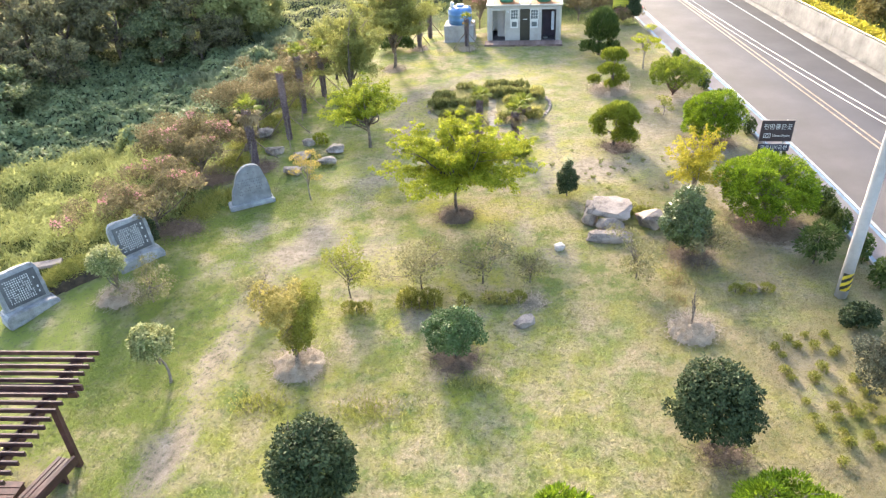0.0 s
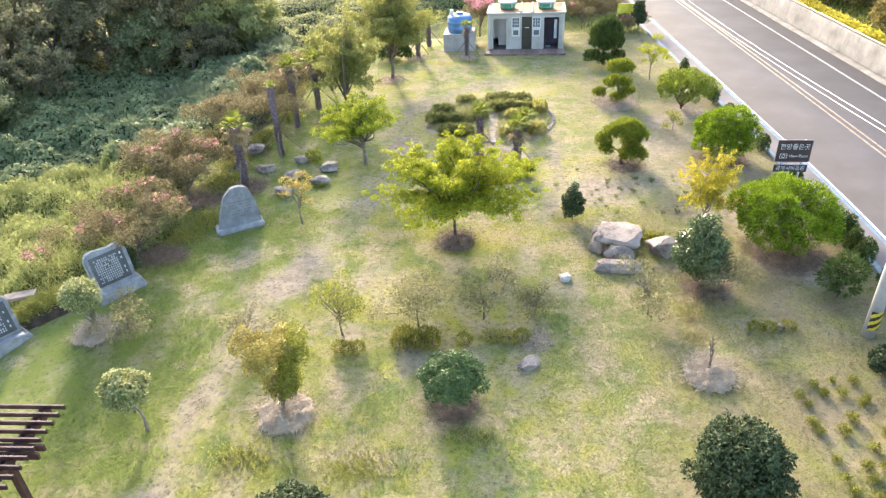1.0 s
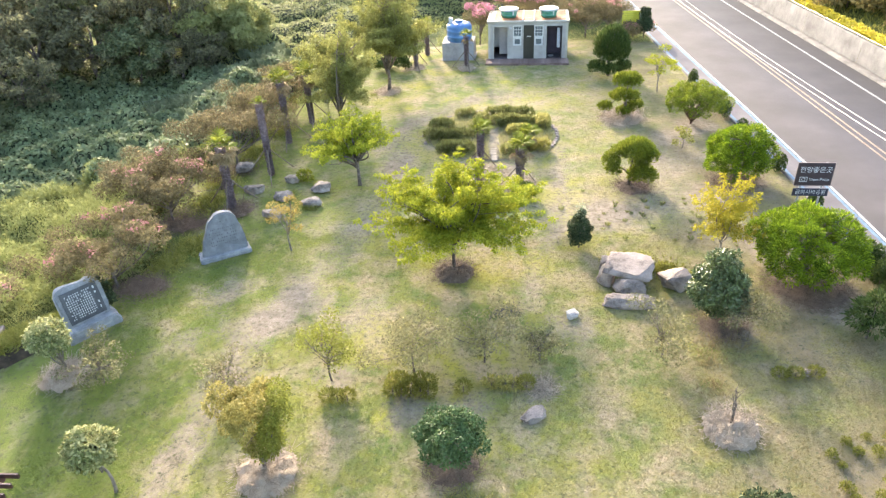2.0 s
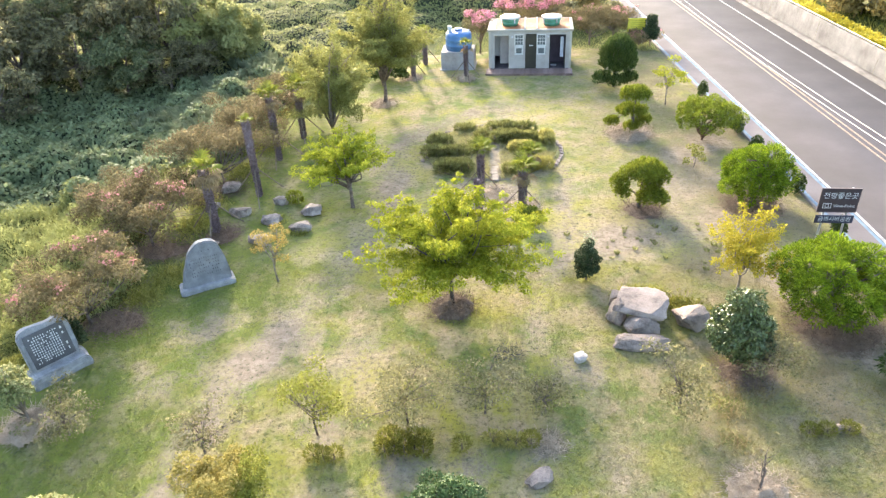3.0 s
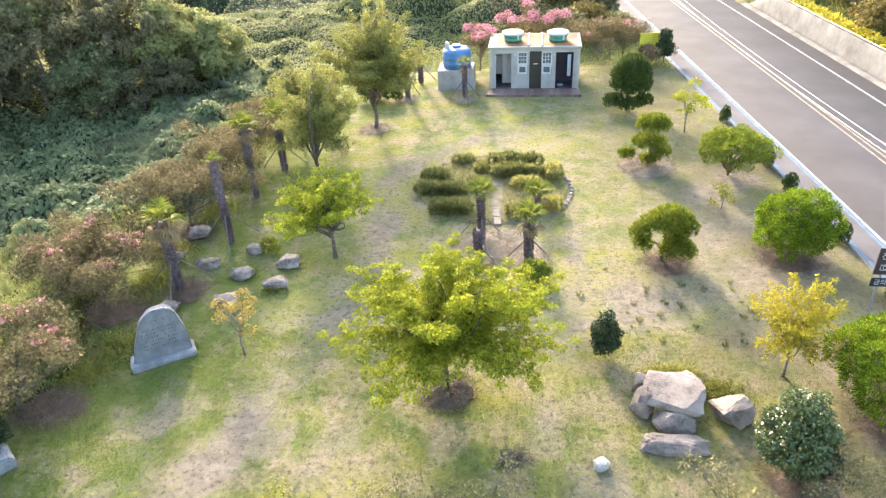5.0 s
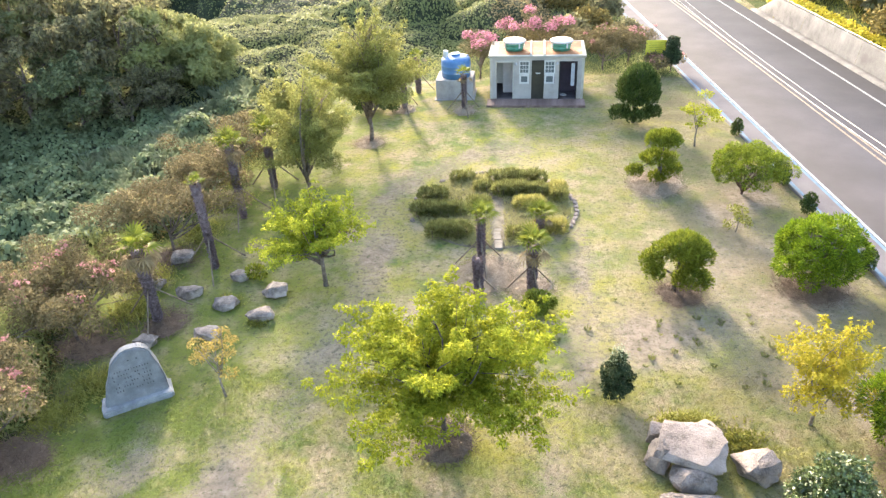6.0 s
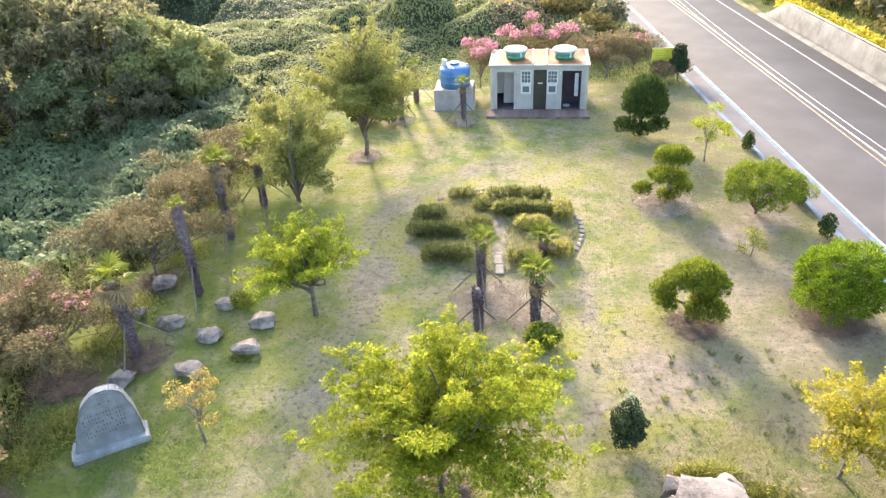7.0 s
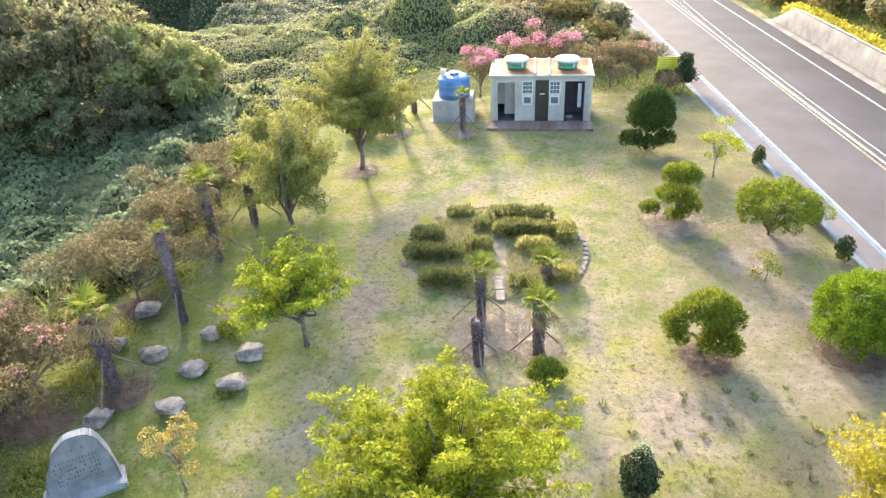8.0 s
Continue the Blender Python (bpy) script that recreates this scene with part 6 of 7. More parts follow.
# ---------------------------------------------------------------- planted bed
BED_SOIL = rough_mat("littered_soil", ((0.0, (0.14, 0.115, 0.075)), (0.5, (0.24, 0.2, 0.135)), (1.0, (0.35, 0.3, 0.21))), 3, 40, 1.0, 1.0, 0.04)
PATH_STONE = rough_mat("dusty_path_stone", ((0.0, (0.17, 0.145, 0.115)), (0.5, (0.26, 0.225, 0.185)), (1.0, (0.33, 0.29, 0.24))), 2.5, 30, 0.95, 0.6, 0.02)
bed = thing("round_bed", "round flower bed edged with pale stones", "flower bed", (BED[0], BED[1], gz(BED[0], BED[1])))
soil = Geo().turned([(BED[2] - 0.12, -0.05), (BED[2] - 0.2, 0.03), (1.5, 0.07), (0.1, 0.09)], 48)
part("soil", soil.mesh("soil", True), BED_SOIL, bed, "dry litter-covered soil")
r = np.random.default_rng(77)
stones = [rock_mesh("edge_stone", (0.32, 0.2, 0.13), 80 + k, 4, fine=0) for k in range(4)]
for i in range(66):
    if (22 < i < 38 and i % 3) or 38 <= i < 60:
        continue
    a1 = 2 * math.pi * i / 66
    part("edge_stone", stones[i % 4], PALE_STONE, bed, m=pose((BED[2] + 0.06) * math.cos(a1), (BED[2] + 0.06) * math.sin(a1), -0.02, 0, 0, math.degrees(a1) + 90 + 12 * r.normal()))
slabs = [Geo().box(-0.14, -0.28, -0.02, 0.14, 0.28, 0.11, bevel=0.02).mesh("path_slab") for _ in range(1)]
for i in range(6):
    part("path_slab", slabs[0], PATH_STONE, bed, m=pose(0.18 + 0.03 * r.normal(), -2.75 + 0.6 * i, -0.045, 0, 0, 3 * r.normal()))


def hedge_block(x, y, lx, ly, h, seed, leaf=None, label="low clipped box hedge block", group="low hedge blocks", turn=0, leaf_size=None):
    rr = np.random.default_rng(600 + seed)
    lobes = []
    for px in np.arange(-lx / 2 + 0.15, lx / 2 - 0.05, 0.24):
        for py in np.arange(-ly / 2 + 0.12, ly / 2, 0.24):
            lobes.append((px + 0.03 * rr.normal(), py + 0.03 * rr.normal(), h * (0.62 + 0.06 * rr.normal()), 0.2, 0.19, h * 0.42))
    k = thing("low_hedge", label, "hedge", (x, y, gz(x, y)), turn, group)
    part("foliage", crown("foliage", lobes, *(leaf_size or (0.085, 1.5)), rr, 0.4 if not leaf_size else 0.2, out=0.85, top_only=-0.9, droop=-0.5 if leaf_size else 0.0), leaf or L_HEDGE, k)
    g = Geo()
    for q in lobes[:: max(1, len(lobes) // 6)]:
        g.tube([(q[0], q[1], -0.05), (q[0], q[1], h * 0.6)], 0.015, 5)
    tagged(part("stems", g, BARK, k), kind="stuff")


hedge_block(-4.2, 17.2, 0.9, 0.35, 0.34, 1, leaf_size=(0.08, 1.1))
hedge_block(-2.25, 17.5, 1.4, 0.42, 0.46, 2, leaf_size=(0.085, 1.1))
hedge_block(-0.85, 17.6, 0.35, 0.3, 0.34, 3, leaf_size=(0.08, 1.1))
hedge_block(0.2, 17.85, 0.9, 0.3, 0.25, 4, L_SEDGE)
hedge_block(0.75, 17.8, 0.3, 0.28, 0.38, 5, leaf_size=(0.08, 1.1))
bx, by, _ = BED
BED_ROWS = ((0.99, 2.1, 2.2, 0.5, 0.5, 0), (1.12, 1.05, 2.1, 0.5, 0.5, 0), (-2.4, 0.75, 1.0, 0.5, 0.45, 0), (-2.1, -0.45, 1.95, 0.55, 0.45, 0), (-1.6, -2.05, 1.5, 0.6, 0.5, 0), (-1.3, 2.5, 0.75, 0.4, 0.3, 0),
            (-0.55, 0.0, 0.8, 0.5, 0.4, 0), (-0.42, 1.5, 0.5, 0.4, 0.35, 0), (1.45, 0.0, 1.0, 0.5, 0.4, 2), (2.55, 0.95, 0.5, 1.0, 0.45, 2), (2.1, -1.85, 1.0, 0.6, 0.45, 2), (0.95, -2.3, 0.7, 0.4, 0.35, 0))
for i, (dx, dy, lx, ly, h, dark) in enumerate(BED_ROWS):
    hedge_block(bx + dx, by + dy, lx, ly, h, 20 + i, (L_ROW, L_ROW, L_SEDGE)[dark], "shaggy grey-green grass row in the round bed", "grass rows in the bed", 0, (0.12, 1.6))
sedge = thing("bed_grass", "dry yellowish grass filling the round bed", "grass", (bx, by, gz(bx, by) + 0.05), kind="stuff")
n = 20000
a1, d1 = r.random(n) * 2 * np.pi, 2.95 * r.random(n) ** 0.5
xy = np.stack([d1 * np.cos(a1), d1 * np.sin(a1)], 1)
xy = xy[(np.abs(xy[:, 0] - 0.18) > 0.25)]
part("blades", blades("blades", xy, 0.15, 0.9, 0.03, r, z=np.full(len(xy), 0.0)), L_DRYGRASS, sedge)
hedge_block(7.5, 18.25, 0.3, 0.28, 0.26, 40, leaf_size=(0.06, 1.1))
hedge_block(7.92, 18.25, 0.28, 0.28, 0.24, 41, leaf_size=(0.06, 1.1))
hedge_block(8.5, 18.3, 0.28, 0.28, 0.22, 42, leaf_size=(0.06, 1.1))
hedge_block(-8.2, 30.5, 0.45, 0.35, 0.5, 43, L_CLOUD, "small dark clipped shrub beside a boulder", "")



def weed_patch(x, y, lx, ly, n, h, seed, leaf, label):
    """A loose patch of tall weeds with a ragged outline."""
    rr = np.random.default_rng(seed)
    xy = np.stack([lx * 0.5 * rr.normal(size=n), ly * 0.5 * rr.normal(size=n)], 1)
    k = thing("weed_patch", label, "weeds", (x, y, gz(x, y)))
    hh = h * (1 - 0.5 * np.minimum(np.hypot(xy[:, 0] / lx, xy[:, 1] / ly), 1))
    tagged(part("weed_growth", blades("weed_growth", xy, hh, 0.8, 0.035, rr, z=np.zeros(n)), leaf, k), kind="stuff")
    if h < 0.18:
        return
    at = np.stack([xy[:, 0], xy[:, 1], hh * rr.random(n)], 1)[: n // 2]
    m = len(at)
    tagged(part("weed_foliage", leaves("weed_foliage", at, rr.normal(size=(m, 3)) + np.array([0, 0, 1.0]), rr.normal(size=(m, 3)), 0.09, 0.05), leaf, k), kind="stuff")


weed_patch(4.55, 24.1, 0.8, 0.25, 500, 0.34, 44, L_WEED, "ragged yellow-green weeds behind the boulders")
weed_patch(5.6, 23.45, 0.7, 0.5, 600, 0.22, 45, L_HEDGE, "ragged olive weeds behind the boulders")
for wx, wy, wl, wn, ws in ((-12.6, 47.4, 1.3, 700, 61), (-11.2, 45.2, 1.0, 500, 62), (-13.0, 43.6, 0.9, 500, 63), (-10.2, 48.2, 1.2, 600, 64), (-12.4, 40.6, 0.8, 400, 65)):
    weed_patch(wx, wy, wl, wl * 0.7, wn, 0.6, ws, L_WEED, "clump of tall yellow-green grass at the wild border")
bush(-6.4, 46.2, "wide low dark shrub behind the tall tree", ball((0, 0, 0.5), (1.3, 0.7, 0.55), 34, 0.22, 71, -0.4), L_CONE, 0.09, 1.2, 371, 0.3, 0.04)
for wx, wy, wl, ws in ((-11.7, 28.6, 0.9, 91), (-11.9, 30.4, 0.9, 92), (-11.5, 25.4, 0.9, 93), (-11.3, 33.6, 1.0, 94), (-10.9, 36.2, 0.9, 95), (-11.9, 24.2, 0.8, 96)):
    weed_patch(wx, wy, wl, wl * 1.1, 650, 0.3, ws, L_WEED, "sunlit yellow-green weeds below the border trees")
for wx, wy, ws in ((6.25, 19.75, 81), (5.95, 18.9, 82), (5.7, 17.8, 83), (6.9, 19.6, 84)):
    weed_patch(wx, wy, 0.55, 0.6, 260, 0.13, ws, L_AUTUMN, "dry rusty weeds in the lawn near the holly")
weed_patch(-7.45, 28.05, 0.4, 0.3, 200, 0.2, 47, L_WEED, "tuft of weeds at the foot of a boulder")
weed_patch(-8.75, 29.2, 0.5, 0.4, 220, 0.22, 48, L_WEED, "tuft of weeds beside a boulder")
weed_patch(-6.1, 13.2, 1.2, 0.6, 700, 0.14, 50, L_WEED, "yellowish patch of taller grass in the lawn")
weed_patch(-3.2, 13.0, 1.4, 0.8, 800, 0.14, 51, L_WEED, "yellowish patch of taller grass in the lawn")
weed_patch(-0.6, 14.0, 1.0, 0.5, 500, 0.14, 52, L_SEDGE, "dry patch of taller grass in the lawn")
bush(-12.5, 21.2, "small dark upright shrub behind the tablet", ball((0, 0, 0.75), (0.24, 0.22, 0.6), 16, 0.13, 67, -0.8), L_DARK, 0.07, 1.3, 367, 0.3, 0.03)
bush(1.2, 28.65, "bright green low rounded shrub beside the palms", ball((0, 0, 0.32), (0.46, 0.36, 0.36), 24, 0.15, 66, -0.4, 0.16), L_PALM, 0.07, 1.3, 366, 0.25, 0.03)

# rows of little planted shrubs by the road
rr = np.random.default_rng(88)
TUFTS = [crown("clump", heap((0, 0, 0.1), (0.12, 0.12, 0.13), 9, 0.06, np.random.default_rng(900 + k), -0.2, 0.15), 0.055, 0.9, np.random.default_rng(910 + k), 0.3, out=0.85) for k in range(3)]
SOIL_TUFTS = [tuft_mesh("clump", 26, 0.25, 0.34, 0.035, np.random.default_rng(950 + k), 0.8) for k in range(3)]
for row in range(4):
    for i in range(10):
        x, y = 7.83 + 0.5 * row + 0.07 * rr.normal() + 0.012 * i, 16.0 - 0.45 * i + 0.1 * rr.normal() - 0.45 * (row == 0)
        if rr.random() < 0.16:
            continue
        k = thing("azalea_clump", "small yellow-green planted clump in loose earth", "shrub", (x, y, gz(x, y)), 360 * rr.random(), "rows of small planted clumps")
        s = 0.62 + 0.4 * rr.random()
        k.scale = (s, s, s)
        part("leaves", TUFTS[(row + i) % 3], L_HEDGE if i < 3 else L_WEED, k)
for i in range(46):
    x, y = (4.4 + 1.5 * rr.normal(), 27.3 + 0.9 * rr.normal()) if i < 28 else (7.6 + 1.0 * rr.normal(), 26.6 + 1.6 * rr.normal())
    k = thing("grass_tuft", "small tuft of grass in bare soil", "grass", (x, y, gz(x, y)), 360 * rr.random(), "tufts in bare soil")
    s = 0.2 + 0.2 * rr.random()
    k.scale = (0.8 * s, 0.8 * s, 1.1 * s)
    part("leaves", SOIL_TUFTS[i % 3], L_FIELD, k)

# ---------------------------------------------------------------- overgrown land
def scatter(n, x0, x1, y0, y1, rand):
    return np.stack([x0 + (x1 - x0) * rand.random(n), y0 + (y1 - y0) * rand.random(n)], 1)


def lumps(x, y):
    return 0.35 + 0.3 * wavy(x, y, 2.3, 8) + 0.22 * wavy(x, y, 0.8, 9)


def carpet(name, label, xy, leaf, size, rand, lift=lumps, shape=0.7):
    """A continuous carpet of leaves that follows lumps over the ground."""
    h = 0.15
    z = ground_z(xy[:, 0], xy[:, 1]) + np.maximum(lift(xy[:, 0], xy[:, 1]), 0.02)
    gx1 = (lift(xy[:, 0] + h, xy[:, 1]) - lift(xy[:, 0] - h, xy[:, 1])) / (2 * h)
    gy1 = (lift(xy[:, 0], xy[:, 1] + h) - lift(xy[:, 0], xy[:, 1] - h)) / (2 * h)
    n = len(xy)
    face = unit(np.stack([-gx1, -gy1, np.ones(n)], 1)) + 0.5 * rand.normal(size=(n, 3))
    at = np.stack([xy[:, 0], xy[:, 1], z + 0.08 * rand.normal(size=n)], 1)
    s = size * (0.6 + 0.8 * rand.random(n))
    ob = single(name, leaves(name, at, face, rand.normal(size=(n, 3)) + np.array([0, -0.3, -0.3]), s, s * shape), leaf, label, "vegetation", kind="stuff")
    return ob


r = np.random.default_rng(99)


class Heaps:
    """A field of overlapping rounded heaps on the ground, kept on a grid and read off between its points."""

    def __init__(self, x0, x1, y0, y1, step, low=0.05):
        self.x, self.y, self.step = np.arange(x0, x1, step), np.arange(y0, y1, step), step
        self.mx, self.my = np.meshgrid(self.x, self.y)
        self.h = np.full(self.mx.shape, low)

    def raise_heap(self, cx, cy, rx, ry, high, power=0.55):
        a, b = np.searchsorted(self.x, (cx - rx, cx + rx))
        c, d = np.searchsorted(self.y, (cy - ry, cy + ry))
        if b > a and d > c:
            sx, sy = self.mx[c:d, a:b], self.my[c:d, a:b]
            rag = 1 + 0.16 * wavy(sx, sy, 0.3 * rx, cx) + 0.1 * wavy(sx, sy, 0.12 * rx, cy)
            q = np.maximum(1 - ((sx - cx) / rx) ** 2 - ((sy - cy) / ry) ** 2, 0) ** power * high * rag
            self.h[c:d, a:b] = np.maximum(self.h[c:d, a:b], q)
        return self

    def strew(self, n, small, large, tall, rand, long=1.0):
        """n heaps of a radius from small to large, tall times as high, long times as wide as deep."""
        for cx, cy, u, v in rand.random((n, 4)):
            rr1 = small + (large - small) * u * u
            self.raise_heap(self.x[0] + cx * (self.x[-1] - self.x[0]), self.y[0] + cy * (self.y[-1] - self.y[0]), rr1 * long, rr1, rr1 * tall * (0.7 + 0.6 * v))
        return self

    def at(self, x, y, grid=None):
        grid = self.h if grid is None else grid
        u = np.clip((np.asarray(x) - self.x[0]) / self.step, 0, len(self.x) - 1.001)
        v = np.clip((np.asarray(y) - self.y[0]) / self.step, 0, len(self.y) - 1.001)
        i, j = u.astype(int), v.astype(int)
        u, v = u - i, v - j
        return (grid[j, i] * (1 - u) + grid[j, i + 1] * u) * (1 - v) + (grid[j + 1, i] * (1 - u) + grid[j + 1, i + 1] * u) * v

    def under(self, name, material, label, keep, sink=0.16):
        """A solid sheet beneath the leaves, coloured as the shade in their gaps, where keep(x, y) holds."""
        z = ground_z(self.mx, self.my) + self.h - sink
        ids = np.arange(self.mx.size).reshape(self.mx.shape)
        f = np.stack([ids[:-1, :-1], ids[:-1, 1:], ids[1:, 1:], ids[1:, :-1]], -1).reshape(-1, 4)
        f = f[keep(self.mx, self.my)[:-1, :-1].ravel()]
        used = np.unique(f)
        back = np.zeros(self.mx.size, int)
        back[used] = np.arange(len(used))
        v = np.stack([self.mx.ravel(), self.my.ravel(), z.ravel()], 1)[used]
        return single(name, np_mesh(name, v, back[f], True), material, label, "vegetation", kind="stuff")


def drape(name, label, field, xy, leaf, size, rand, shape=0.7, loose=0.06, jitter=0.4, fall=0.5, grow=0.0):
    """Leaves that overlap down the sides of a field of heaps. The steeper the side, the more of them; grow: larger leaves far off."""
    gy1, gx1 = np.gradient(field.h, field.step)
    sx, sy = field.at(xy[:, 0], xy[:, 1], gx1), field.at(xy[:, 0], xy[:, 1], gy1)
    steep = np.minimum(np.sqrt(1 + sx * sx + sy * sy), 3.0)
    keep = rand.random(len(xy)) < steep / 3.0
    xy, sx, sy = xy[keep], np.clip(sx[keep], -2.5, 2.5), np.clip(sy[keep], -2.5, 2.5)
    n = len(xy)
    up = unit(np.stack([-sx, -sy, np.ones(n)], 1))
    at = np.stack([xy[:, 0], xy[:, 1], ground_z(xy[:, 0], xy[:, 1]) + field.at(xy[:, 0], xy[:, 1])], 1) + up * (loose * rand.normal(size=(n, 1)))
    down = np.stack([-sx, -sy, 0 * sx - fall], 1) + 0.6 * rand.normal(size=(n, 3))
    s = size * (0.6 + 0.8 * rand.random(n)) * (1 + grow * np.maximum(xy[:, 1] - 58, 0))
    return single(name, leaves(name, at, up + jitter * rand.normal(size=(n, 3)), down, s, s * shape), leaf, label, "vegetation", kind="stuff")


# Dark sheet under the leaves: the shade between them is in its colour.
DARK_UNDERLAY = rough_mat("dark_vine_underlay", ((0.0, (0.022, 0.027, 0.012)), (0.5, (0.05, 0.06, 0.026)), (1.0, (0.09, 0.1, 0.045))), 1.6, 16, 1.0, 1.0, 0.12)


def split_line(x, y):
    """Above nought: kudzu; below: paler weeds."""
    return y - (30 + 0.35 * (x + 22) + 2.0 * wavy(x, y, 3, 1))


# kudzu in the low field beside the park
FIELD = Heaps(-46, -11.5, 17, 47, 0.14).strew(1900, 0.3, 1.05, 1.1, r)
FIELD.h *= ss(0.5, 1.0, wild(FIELD.mx, FIELD.my))
xy = np.concatenate([scatter(210000, -32, -11.6, 24, 46.5, r), scatter(50000, -45, -32, 22, 46, r)])
xy = xy[(wild(xy[:, 0], xy[:, 1]) > 0.6) & (split_line(xy[:, 0], xy[:, 1]) > 0)]
drape("kudzu_field", "dense green kudzu covering the low field", FIELD, xy, L_KUDZU, 0.21, r)
xy = scatter(120000, -30, -11.6, 17, 33, r)
xy = xy[(wild(xy[:, 0], xy[:, 1]) > 0.6) & (split_line(xy[:, 0], xy[:, 1]) <= 0.6)]
drape("weed_field", "yellow-green weeds and vines on the slope", FIELD, xy, L_FIELD, 0.15, r, 0.4, 0.12, 0.7, -0.6)
xy = xy[::3]
single("tall_weeds", blades("tall_weeds", xy, 0.4, 0.5, 0.04, r, ground_z(xy[:, 0], xy[:, 1]) + 0.7 * FIELD.at(xy[:, 0], xy[:, 1])), L_FIELD, "tall pale green weeds standing in the field", "grass", kind="stuff")
FIELD.under("field_underlay", DARK_UNDERLAY, "dark sheet under the kudzu, coloured as shaded gaps", lambda x, y: (wild(x, y) > 0.75) & (split_line(x, y) > 0.3))

# vines over the land behind: near heaps, two smothered trees, and the hillside across the valley
HILL = Heaps(-74, 8.2, 43.5, 130, 0.3)
for band, n, small, large, tall, long in (((43.5, 66), 620, 0.6, 1.7, 0.55, 1.35), ((62, 90), 620, 0.9, 2.5, 0.6, 1.6), ((84, 130), 620, 1.3, 3.6, 0.7, 1.9)):
    for cx, cy, u, v in r.random((n, 4)):
        s = small + (large - small) * u * u
        HILL.raise_heap(-74 + 82 * cx, band[0] + (band[1] - band[0]) * cy, s * long, s, s * tall * (0.7 + 0.6 * v))
for cx, cy, rx, ry, high in ((-5.4, 66.0, 2.9, 2.5, 3.6), (-7.6, 66.8, 1.8, 1.6, 2.5), (-10.8, 67.0, 2.4, 2.2, 2.3), (-12.8, 67.5, 1.6, 1.5, 1.6), (-2.0, 68.0, 2.0, 1.8, 1.7), (-3.9, 64.9, 1.3, 1.2, 2.4), (-6.4, 64.6, 1.2, 1.1, 2.3), (-10.0, 65.6, 1.1, 1.0, 1.5)):
    HILL.raise_heap(cx, cy, rx, ry, high, 0.6)
for i in range(26):
    HILL.raise_heap(-70 + 38 * r.random(), 97 + 26 * r.random(), 1.8 + 1.6 * r.random(), 1.8 + 1.2 * r.random(), 3.0 + 4.5 * r.random(), 0.75)


def hill_part(x, y):
    return (wild(x, y) > 0.55) & ~((y < 56.5) & (x > -6)) & ~((x < -15) & (y < 46.5))


HILL.raise_heap(-14.9, 50.4, 0.9, 0.8, 1.6).raise_heap(-13.6, 52.5, 0.9, 0.8, 1.2)
HILL.h *= ss(0.5, 1.0, wild(HILL.mx, HILL.my)) * (1 - ss(59.5, 57, HILL.my) * ss(-8.5, -6, HILL.mx)) * (1 - ss(-13.5, -15, HILL.mx) * ss(48.5, 46.6, HILL.my))
xy = np.concatenate([scatter(210000, -34, 8, 44, 68, r), scatter(110000, -46, 8, 66, 90, r), scatter(80000, -72, 8, 88, 129, r)])
xy = xy[hill_part(xy[:, 0], xy[:, 1])]
edge = xy[:, 0] + 0.8 * wavy(xy[:, 0], xy[:, 1], 1.5, 3)
rusty_side, green_side = xy[(edge > 0.2) & (edge < 4.4) & (xy[:, 1] < 84)], xy[(edge >= 4.4) & (xy[:, 1] < 84)]
xy = xy[(edge <= 0.2) | (xy[:, 1] >= 84)]
drape("rusty_vines", "rusty pink-brown vines on the slope behind the cabin", HILL, rusty_side, L_AUTUMN, 0.16, r)
drape("roadside_weeds", "pale green weeds on the slope beside the road", HILL, green_side, L_FIELD, 0.17, r, 0.3, 0.1, 0.6, -0.8)
drape("vine_hill", "rolling hillside smothered in kudzu vines coloured as sunlit", HILL, xy, L_VINE_SUNLIT, 0.18, r, 0.6, 0.04, 0.32, grow=0.014)
HILL.under("hill_underlay", DARK_UNDERLAY, "dark sheet under the vines, coloured as shaded gaps", hill_part)

# weedy fringe between lawn and wild land, and behind the cabin
xy = np.concatenate([scatter(26000, -15, -10.5, 19, 45, r), scatter(9000, -11, -5, 43, 53, r), scatter(9000, -4, 10.6, 50.3, 57, r), scatter(6000, -17, -12, 18, 24, r), scatter(5000, 7.5, 11.2, 52, 66, r)])
w = wild(xy[:, 0], xy[:, 1])
xy = xy[(w > 0.12) & (xy[:, 0] < kerb_line(xy[:, 1]) - 0.2) & ~((xy[:, 0] > -14.0) & (xy[:, 1] > 21) & (xy[:, 1] < 34) & (xy[:, 0] < -10) & (r.random(len(xy)) < 0.6))]
single("border_weeds", blades("border_weeds", xy, 0.2, 0.9, 0.024, r), L_FIELD, "yellow-green weeds along the border of the lawn", "grass", kind="stuff")
xy = scatter(9000, -15, -11, 24, 42, r)
xy = xy[wild(xy[:, 0], xy[:, 1]) > 0.3]
carpet("rusty_undergrowth", "rusty brown undergrowth below the border trees", xy, L_RUSTY, 0.12, r, lambda x, y: 0.12 + 0.1 * wavy(x, y, 1, 2), 0.5)

